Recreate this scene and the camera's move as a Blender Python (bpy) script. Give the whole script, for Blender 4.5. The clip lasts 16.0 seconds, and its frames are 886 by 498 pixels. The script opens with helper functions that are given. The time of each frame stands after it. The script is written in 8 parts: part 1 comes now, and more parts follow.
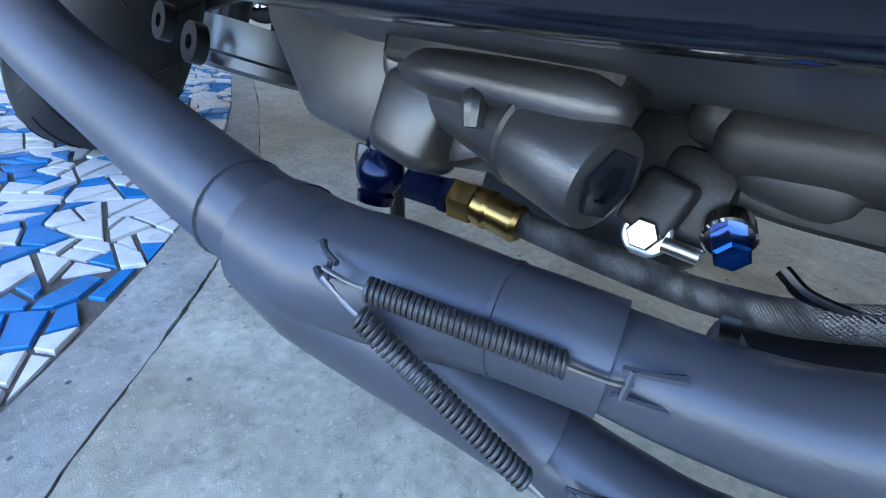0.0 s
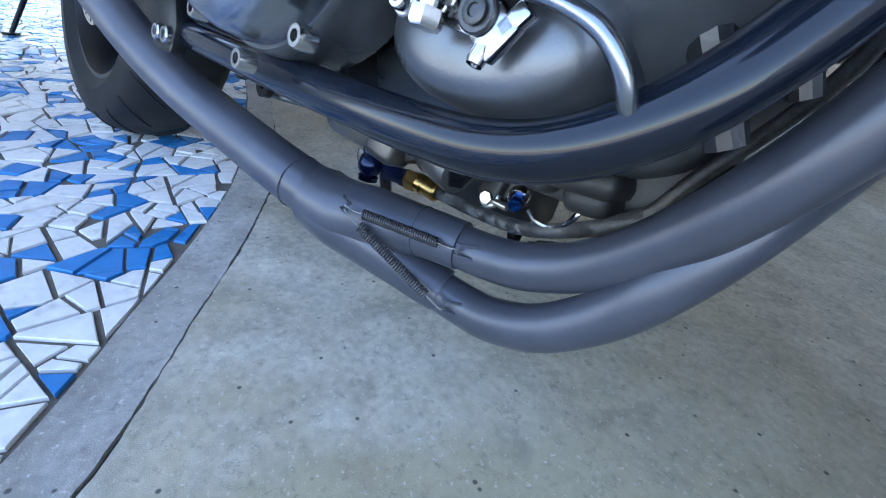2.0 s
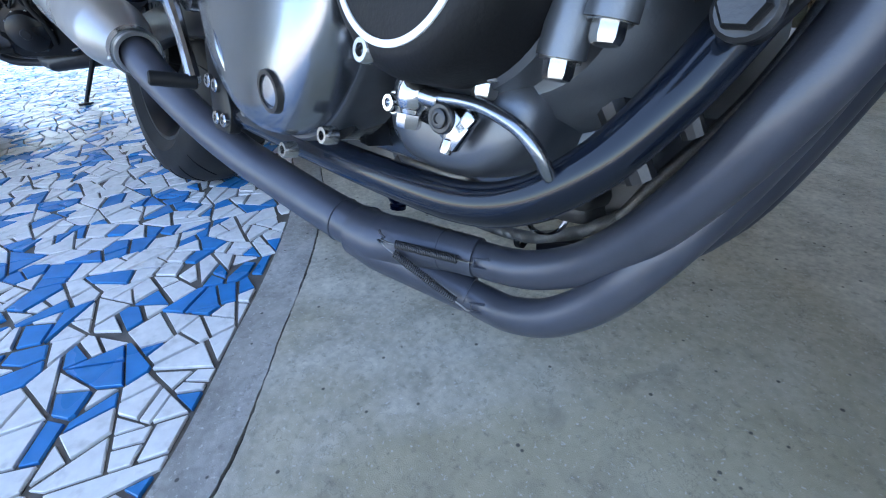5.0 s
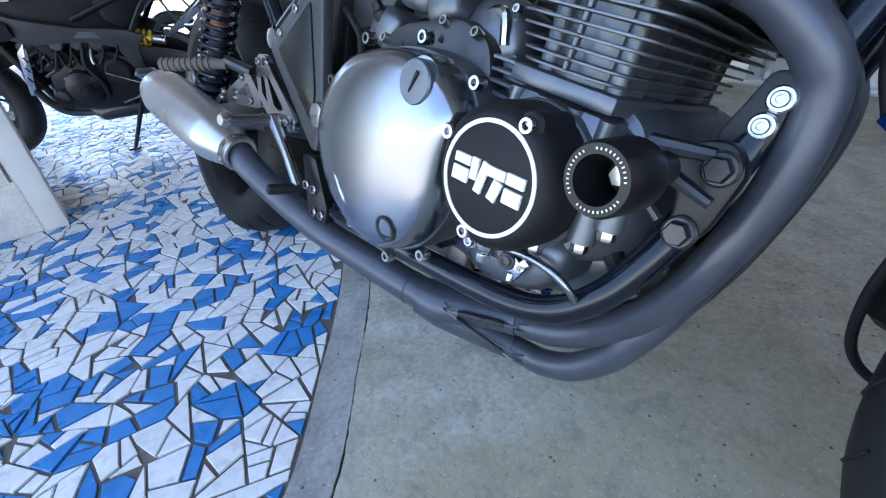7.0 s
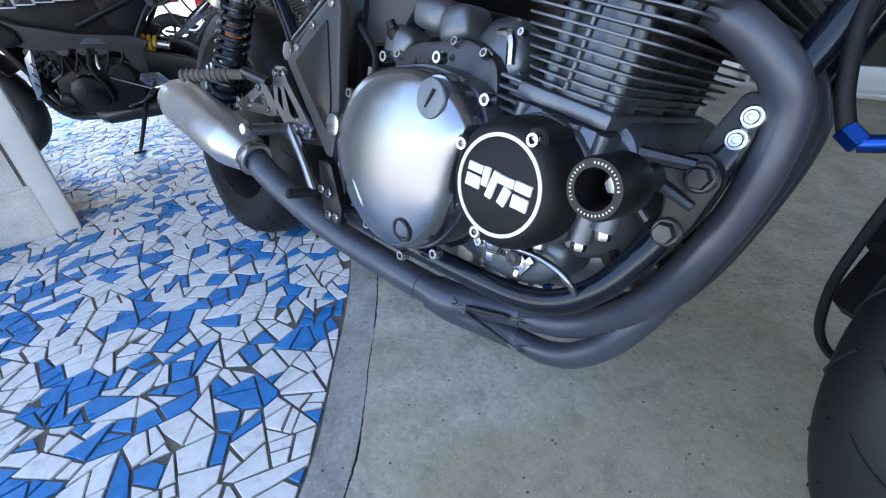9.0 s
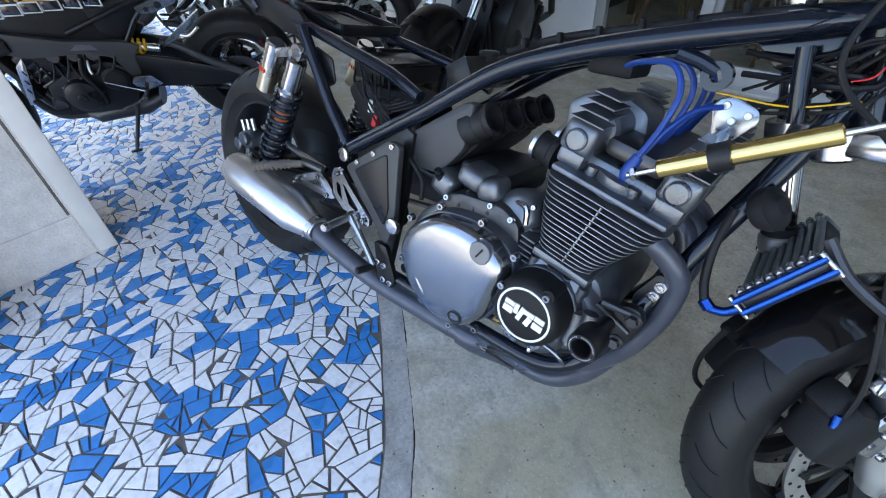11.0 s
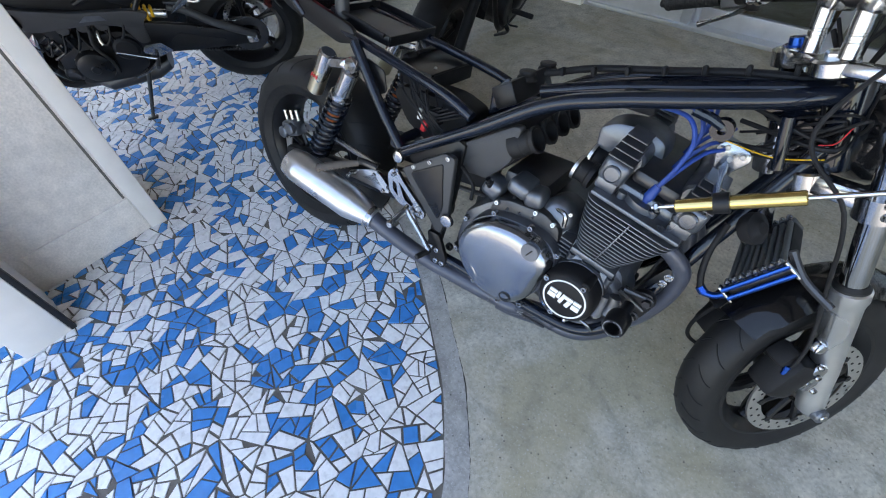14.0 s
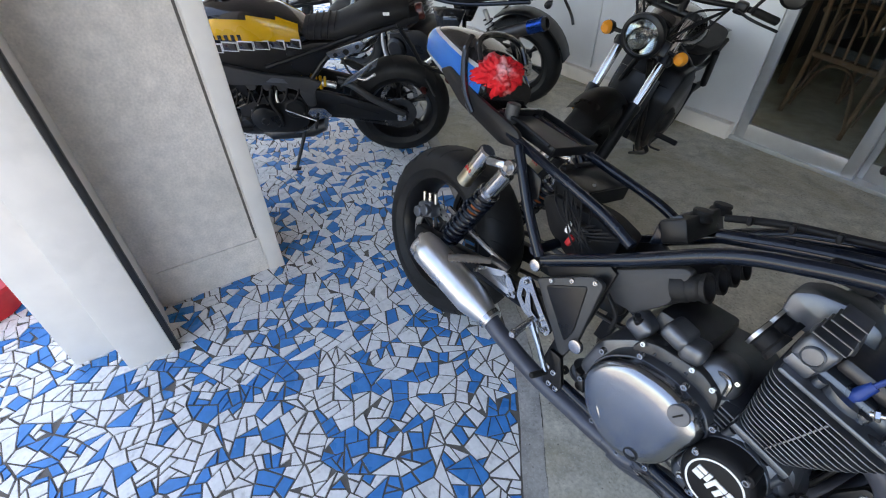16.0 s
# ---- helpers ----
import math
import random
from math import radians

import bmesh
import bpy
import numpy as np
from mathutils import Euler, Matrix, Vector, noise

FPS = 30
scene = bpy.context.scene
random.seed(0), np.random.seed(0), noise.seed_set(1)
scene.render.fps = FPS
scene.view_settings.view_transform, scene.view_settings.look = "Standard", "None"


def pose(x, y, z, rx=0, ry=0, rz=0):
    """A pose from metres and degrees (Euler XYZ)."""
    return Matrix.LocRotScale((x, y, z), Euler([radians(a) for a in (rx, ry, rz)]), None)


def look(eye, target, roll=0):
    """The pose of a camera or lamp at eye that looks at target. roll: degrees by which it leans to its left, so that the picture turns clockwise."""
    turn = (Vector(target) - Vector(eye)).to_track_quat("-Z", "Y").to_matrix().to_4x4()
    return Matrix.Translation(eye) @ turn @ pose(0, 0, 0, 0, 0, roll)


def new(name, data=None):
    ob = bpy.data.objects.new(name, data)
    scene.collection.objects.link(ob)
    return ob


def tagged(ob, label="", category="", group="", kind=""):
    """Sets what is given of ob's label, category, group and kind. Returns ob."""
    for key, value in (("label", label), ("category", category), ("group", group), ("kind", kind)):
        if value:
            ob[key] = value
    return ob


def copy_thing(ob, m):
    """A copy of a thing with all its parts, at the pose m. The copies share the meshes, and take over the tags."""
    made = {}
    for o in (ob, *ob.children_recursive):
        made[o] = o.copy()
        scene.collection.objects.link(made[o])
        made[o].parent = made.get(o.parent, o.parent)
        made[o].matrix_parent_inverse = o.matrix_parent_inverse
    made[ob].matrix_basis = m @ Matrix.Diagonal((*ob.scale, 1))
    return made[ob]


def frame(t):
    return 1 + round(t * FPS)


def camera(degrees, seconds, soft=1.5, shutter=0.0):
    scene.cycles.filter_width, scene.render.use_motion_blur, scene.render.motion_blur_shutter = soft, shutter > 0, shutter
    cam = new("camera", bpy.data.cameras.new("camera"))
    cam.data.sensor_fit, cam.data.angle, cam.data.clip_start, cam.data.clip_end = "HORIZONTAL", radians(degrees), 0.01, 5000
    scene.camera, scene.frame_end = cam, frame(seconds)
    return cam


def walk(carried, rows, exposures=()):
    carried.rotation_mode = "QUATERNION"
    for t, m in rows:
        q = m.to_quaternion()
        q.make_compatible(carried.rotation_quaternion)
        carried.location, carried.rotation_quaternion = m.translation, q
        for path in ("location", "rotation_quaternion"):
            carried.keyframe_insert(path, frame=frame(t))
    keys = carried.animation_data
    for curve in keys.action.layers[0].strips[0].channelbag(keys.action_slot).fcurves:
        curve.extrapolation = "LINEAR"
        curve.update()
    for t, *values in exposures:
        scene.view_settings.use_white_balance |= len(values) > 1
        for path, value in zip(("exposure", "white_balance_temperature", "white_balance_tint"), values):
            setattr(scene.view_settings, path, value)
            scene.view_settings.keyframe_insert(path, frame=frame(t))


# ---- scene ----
cam = camera(89.0, 16.0, soft=1.1)
PATH = [
    (0, (1.059, -0.148, 0.286), (-0.197, 1.103, -0.64), 6.6),
    (0.5, (1.063, -0.137, 0.284), (-0.188, 1.094, -0.675), 5.2),
    (1, (1.103, -0.175, 0.311), (-0.159, 1.041, -0.653), 5.5),
    (1.5, (1.199, -0.222, 0.346), (-0.038, 1.034, -0.598), 6.8),
    (2, (1.234, -0.266, 0.368), (0.022, 0.986, -0.613), 8.6),
    (2.5, (1.257, -0.303, 0.407), (0.022, 0.866, -0.646), 5.8),
    (3, (1.27, -0.292, 0.415), (-0.009, 0.798, -0.671), 1.1),
    (3.2, (1.27, -0.288, 0.415), (-0.019, 0.781, -0.68), 0.2),
    (5.3, (1.312, -0.282, 0.457), (-0.021, 0.769, -0.6), -4.8),
    (5.5, (1.341, -0.289, 0.49), (0.016, 0.758, -0.581), -5.8),
    (6, (1.353, -0.317, 0.547), (0.017, 0.73, -0.511), -5.7),
    (6.5, (1.36, -0.352, 0.582), (0.018, 0.697, -0.466), -5.6),
    (7, (1.345, -0.384, 0.613), (-0.022, 0.641, -0.427), -5.9),
    (7.5, (1.368, -0.396, 0.638), (-0.013, 0.603, -0.409), -10.5),
    (8, (1.358, -0.409, 0.624), (-0.018, 0.589, -0.43), -11.3),
    (8.5, (1.358, -0.429, 0.627), (0.002, 0.586, -0.437), -7.8),
    (9, (1.368, -0.425, 0.641), (0.012, 0.611, -0.402), -6.0),
    (9.5, (1.363, -0.425, 0.635), (0.009, 0.627, -0.394), -6.4),
    (9.7, (1.36, -0.439, 0.637), (0.003, 0.607, -0.395), -6.4),
    (11.8, (1.378, -0.633, 1.289), (0.449, 0.398, -0.151), -4.6),
    (12, (1.379, -0.641, 1.298), (0.478, 0.39, -0.159), -5.7),
    (12.5, (1.364, -0.657, 1.301), (0.534, 0.36, -0.207), -6.5),
    (13, (1.353, -0.702, 1.321), (0.551, 0.309, -0.206), -3.8),
    (13.5, (1.347, -0.715, 1.333), (0.507, 0.258, -0.199), -3.9),
    (14, (1.285, -0.703, 1.337), (0.376, 0.195, -0.202), -5.4),
    (14.5, (1.225, -0.695, 1.34), (0.185, 0.126, -0.158), -5.3),
    (15, (1.188, -0.686, 1.363), (-0.025, 0.13, -0.001), -2.1),
    (15.5, (1.146, -0.698, 1.357), (-0.148, 0.095, 0.055), -1.8),
    (16, (1.118, -0.745, 1.34), (-0.182, 0.076, 0.061), -0.8),
]
# stops, kelvin and tint drift as the camera leaves the dark underside of the engine
EXPOSURES = [(0.0, 3.25, 6100, 11), (1.5, 3.15, 6350, 12), (2.5, 2.93, 6400, 12), (5.5, 2.78, 6450, 12), (9.0, 2.66, 6850, 13), (12.5, 2.69, 7200, 13), (14.5, 2.56, 7750, 14), (16.0, 2.45, 8100, 15)]
walk(cam, [(t, look(eye, target, roll)) for t, eye, target, roll in PATH], exposures=EXPOSURES)

# ---- world, sun, exposure ----
world = bpy.data.worlds.new("world")
scene.world = world
world.use_nodes = True
wn = world.node_tree
sky = wn.nodes.new("ShaderNodeTexSky")
sky.sky_type = "NISHITA"
sky.sun_disc = False
sky.sun_elevation = radians(66)
sky.sun_rotation = radians(-27)
wn.links.new(sky.outputs[0], wn.nodes["Background"].inputs[0])
wn.nodes["Background"].inputs[1].default_value = 0.15
sun = new("sun", bpy.data.lights.new("sun", "SUN"))
sun.data.energy = 3.5
sun.data.angle = radians(0.53)
sun.data.color = (1.0, 0.95, 0.88)
sun.matrix_world = look((-2.0, 4.0, 10.0), (0, 0, 0))


# ---- mesh helpers ----
def finish(bm, name, mat, parent=None, label="", smooth=True, sharp=0.6):
    """Links a bmesh as one mesh object under a thing or a part."""
    bmesh.ops.recalc_face_normals(bm, faces=bm.faces)
    if smooth:
        for f in bm.faces:
            f.smooth = True
        for e in bm.edges:
            if len(e.link_faces) == 2 and e.calc_face_angle(0) > sharp:
                e.smooth = False
    me = bpy.data.meshes.new(name)
    bm.to_mesh(me)
    bm.free()
    for m in mat if isinstance(mat, (list, tuple)) else [mat]:
        me.materials.append(m)
    ob = new(name, me)
    ob.parent = parent
    if label:
        ob["label"] = label
    return ob


def part(name, bm, mat, parent, label="", **kw):
    return finish(bm, name, mat, parent, label, **kw)


def thing(name, label, category, m=None, group="", kind=""):
    ob = new(name)
    ob.empty_display_size = 0.05
    if m is not None:
        ob.matrix_world = m
    return tagged(ob, label, category, group, kind)


def merge(bm, other, m=None):
    me = bpy.data.meshes.new("tmp")
    other.to_mesh(me)
    other.free()
    if m is not None:
        me.transform(m)
    bm.from_mesh(me)
    bpy.data.meshes.remove(me)
    return bm


def moved(bm, m):
    bmesh.ops.transform(bm, matrix=m, verts=bm.verts)
    return bm


def frame_of(a, b):
    """A matrix whose z axis runs from a to b, at a."""
    d = Vector(b) - Vector(a)
    return Matrix.Translation(a) @ d.to_track_quat("Z", "Y").to_matrix().to_4x4()


def lathe(profile, seg=32, bm=None, m=None, closed=False):
    """Turns (radius, height) pairs round the z axis."""
    out = bmesh.new()
    rings = []
    for r, z in profile:
        if r < 1e-6:
            rings.append([out.verts.new((0, 0, z))])
        else:
            rings.append([out.verts.new((r * math.cos(2 * math.pi * i / seg), r * math.sin(2 * math.pi * i / seg), z)) for i in range(seg)])
    pairs = list(zip(rings, rings[1:])) + ([(rings[-1], rings[0])] if closed else [])
    for a, b in pairs:
        for i in range(seg):
            j = (i + 1) % seg
            if len(a) == 1 and len(b) == 1:
                continue
            if len(a) == 1:
                out.faces.new((a[0], b[i], b[j]))
            elif len(b) == 1:
                out.faces.new((a[i], a[j], b[0]))
            else:
                out.faces.new((a[i], a[j], b[j], b[i]))
    if m is not None:
        moved(out, m)
    return out if bm is None else merge(bm, out)


def cyl(a, b, r, r2=None, seg=20, bevel=0.0, bm=None):
    """A capped round bar from a to b, with a small chamfer."""
    r2 = r if r2 is None else r2
    h = (Vector(b) - Vector(a)).length
    c = min(bevel, r * 0.6, r2 * 0.6, h * 0.4)
    prof = [(0, 0), (r - c, 0), (r, c), (r2, h - c), (r2 - c, h), (0, h)] if c > 0 else [(0, 0), (r, 0), (r2, h), (0, h)]
    return lathe(prof, seg, bm, frame_of(a, b))


def smooth_path(pts, n=6):
    """Catmull-Rom points through pts."""
    p = [Vector(q) for q in pts]
    p = [2 * p[0] - p[1], *p, 2 * p[-1] - p[-2]]
    out = []
    for i in range(1, len(p) - 2):
        for k in range(n):
            t = k / n
            a, b, c, d = p[i - 1 : i + 3]
            out.append(0.5 * (2 * b + (c - a) * t + (2 * a - 5 * b + 4 * c - d) * t * t + (3 * b - a - 3 * c + d) * t**3))
    return out + [p[-2]]


def tube(pts, r, seg=14, n=6, bm=None, hollow=0.0):
    """A round bar along a smooth path; r is one radius, or one for each given point."""
    path = smooth_path(pts, n)
    if isinstance(r, (int, float)):
        radii = [r] * len(path)
    else:
        radii = []
        for i in range(len(r) - 1):
            radii += [r[i] + (r[i + 1] - r[i]) * k / n for k in range(n)]
        radii.append(r[-1])
    out = bmesh.new()
    rings = []
    side = None
    for i, q in enumerate(path):
        d = (path[min(i + 1, len(path) - 1)] - path[max(i - 1, 0)]).normalized()
        if side is None:
            side = d.orthogonal().normalized()
        side = (side - d * side.dot(d)).normalized()
        up = d.cross(side)
        rings.append([out.verts.new(q + radii[i] * (math.cos(2 * math.pi * k / seg) * side + math.sin(2 * math.pi * k / seg) * up)) for k in range(seg)])
    for a, b in zip(rings, rings[1:]):
        for k in range(seg):
            out.faces.new((a[k], a[(k + 1) % seg], b[(k + 1) % seg], b[k]))
    out.faces.new(rings[0])
    out.faces.new(rings[-1])
    return out if bm is None else merge(bm, out)


def box(c, size, bevel=0.004, rot=(0, 0, 0), bm=None, seg=2, m=None):
    out = bmesh.new()
    bmesh.ops.create_cube(out, size=1.0)
    moved(out, Matrix.Diagonal((*size, 1)))
    b = min(bevel, min(size) * 0.45)
    if b > 0:
        bmesh.ops.bevel(out, geom=out.edges[:], offset=b, segments=seg, affect="EDGES", profile=0.5)
    moved(out, (m if m is not None else Matrix.Identity(4)) @ pose(*c, *rot))
    return out if bm is None else merge(bm, out)


def plate(pts, y0, y1, bevel=0.003, bm=None, m=None):
    """A flat plate: an outline in x and z, from y0 to y1, with rounded rims."""
    out = bmesh.new()
    vs = [out.verts.new((x, y0, z)) for x, z in pts]
    f = out.faces.new(vs)
    ext = bmesh.ops.extrude_face_region(out, geom=[f])
    bmesh.ops.translate(out, verts=[v for v in ext["geom"] if isinstance(v, bmesh.types.BMVert)], vec=(0, y1 - y0, 0))
    bmesh.ops.recalc_face_normals(out, faces=out.faces)
    if bevel > 0:
        rim = [e for e in out.edges if abs(e.verts[0].co.y - e.verts[1].co.y) < 1e-6]
        bmesh.ops.bevel(out, geom=rim, offset=bevel, segments=2, affect="EDGES", profile=0.5)
    if m is not None:
        moved(out, m)
    return out if bm is None else merge(bm, out)


def rounded(pts, r, n=5):
    """An outline with its corners rounded."""
    out = []
    k = len(pts)
    for i in range(k):
        a, b, c = Vector(pts[i - 1]), Vector(pts[i]), Vector(pts[(i + 1) % k])
        u, v = (a - b), (c - b)
        d = min(r, u.length * 0.45, v.length * 0.45)
        p, q = b + u.normalized() * d, b + v.normalized() * d
        for j in range(n + 1):
            t = j / n
            s = (1 - t) ** 2 * p + 2 * t * (1 - t) * b + t * t * q
            out.append((s.x, s.y))
    return out


def bolt(c, d, r=0.006, h=0.006, bm=None, hexagon=False):
    """A bolt head with a socket, its axis along d, seat at c."""
    seg = 6 if hexagon else 16
    prof = [(0, 0), (r, 0), (r, h * 0.75), (r * 0.85, h)] + ([(0, h)] if hexagon else [(r * 0.5, h), (r * 0.42, h * 0.45), (0, h * 0.45)])
    c = Vector(c)
    return lathe(prof, seg, bm, frame_of(c, c + Vector(d)))


def spring(a, b, r, wire, turns, seg=8, bm=None, per=14):
    """A coil from a to b."""
    m = frame_of(a, b)
    h = (Vector(b) - Vector(a)).length
    k = int(turns * per)
    pts = [m @ Vector((r * math.cos(2 * math.pi * i / per), r * math.sin(2 * math.pi * i / per), h * i / k)) for i in range(k + 1)]
    return tube(pts, wire, seg, 1, bm)


# ---- materials ----
def material(name, color, rough=0.5, metal=0.0, vary=0.12, scale=30.0, bump=0.0, bump_scale=200.0, coat=0.0, rough_vary=0.1, spots=0.0, spot_color=(0.05, 0.04, 0.03), spot_scale=12.0):
    """A surface with two scales of colour variation, stains and fine relief."""
    m = bpy.data.materials.new(name)
    m.use_nodes = True
    t = m.node_tree
    b = t.nodes["Principled BSDF"]
    co = t.nodes.new("ShaderNodeTexCoord")
    n1 = t.nodes.new("ShaderNodeTexNoise")
    n1.inputs["Scale"].default_value = scale
    n1.inputs["Detail"].default_value = 6
    n2 = t.nodes.new("ShaderNodeTexNoise")
    n2.inputs["Scale"].default_value = scale * 0.17
    n2.inputs["Detail"].default_value = 3
    mix = t.nodes.new("ShaderNodeMath")
    mix.operation = "ADD"
    t.links.new(co.outputs["Object"], n1.inputs["Vector"])
    t.links.new(co.outputs["Object"], n2.inputs["Vector"])
    t.links.new(n1.outputs["Fac"], mix.inputs[0])
    t.links.new(n2.outputs["Fac"], mix.inputs[1])
    ramp = t.nodes.new("ShaderNodeMapRange")
    ramp.inputs["From Min"].default_value = 0.7
    ramp.inputs["From Max"].default_value = 1.3
    ramp.inputs["To Min"].default_value = 1 - vary
    ramp.inputs["To Max"].default_value = 1 + vary
    t.links.new(mix.outputs[0], ramp.inputs["Value"])
    col = t.nodes.new("ShaderNodeVectorMath")
    col.operation = "SCALE"
    col.inputs[0].default_value = color[:3]
    t.links.new(ramp.outputs[0], col.inputs["Scale"])
    last = col.outputs[0]
    if spots > 0:
        n3 = t.nodes.new("ShaderNodeTexNoise")
        n3.inputs["Scale"].default_value = spot_scale
        n3.inputs["Detail"].default_value = 8
        t.links.new(co.outputs["Object"], n3.inputs["Vector"])
        r3 = t.nodes.new("ShaderNodeMapRange")
        r3.inputs["From Min"].default_value = 0.56
        r3.inputs["From Max"].default_value = 0.72
        r3.inputs["To Max"].default_value = spots
        t.links.new(n3.outputs["Fac"], r3.inputs["Value"])
        mx = t.nodes.new("ShaderNodeMix")
        mx.data_type = "RGBA"
        t.links.new(r3.outputs[0], mx.inputs[0])
        t.links.new(last, mx.inputs[6])
        mx.inputs[7].default_value = (*spot_color, 1)
        last = mx.outputs[2]
    t.links.new(last, b.inputs["Base Color"])
    rr = t.nodes.new("ShaderNodeMapRange")
    rr.inputs["From Min"].default_value = 0.3
    rr.inputs["From Max"].default_value = 0.7
    rr.inputs["To Min"].default_value = max(0.02, rough - rough_vary)
    rr.inputs["To Max"].default_value = min(1.0, rough + rough_vary)
    t.links.new(n2.outputs["Fac"], rr.inputs["Value"])
    t.links.new(rr.outputs[0], b.inputs["Roughness"])
    b.inputs["Metallic"].default_value = metal
    b.inputs["Specular IOR Level"].default_value = 0.35 if max(color[:3]) < 0.03 else 0.5
    b.inputs["Coat Weight"].default_value = coat
    b.inputs["Coat Roughness"].default_value = 0.08
    if bump > 0:
        n4 = t.nodes.new("ShaderNodeTexNoise")
        n4.inputs["Scale"].default_value = bump_scale
        n4.inputs["Detail"].default_value = 4
        t.links.new(co.outputs["Object"], n4.inputs["Vector"])
        bp = t.nodes.new("ShaderNodeBump")
        bp.inputs["Strength"].default_value = bump
        bp.inputs["Distance"].default_value = 0.002
        t.links.new(n4.outputs["Fac"], bp.inputs["Height"])
        t.links.new(bp.outputs[0], b.inputs["Normal"])
    return m


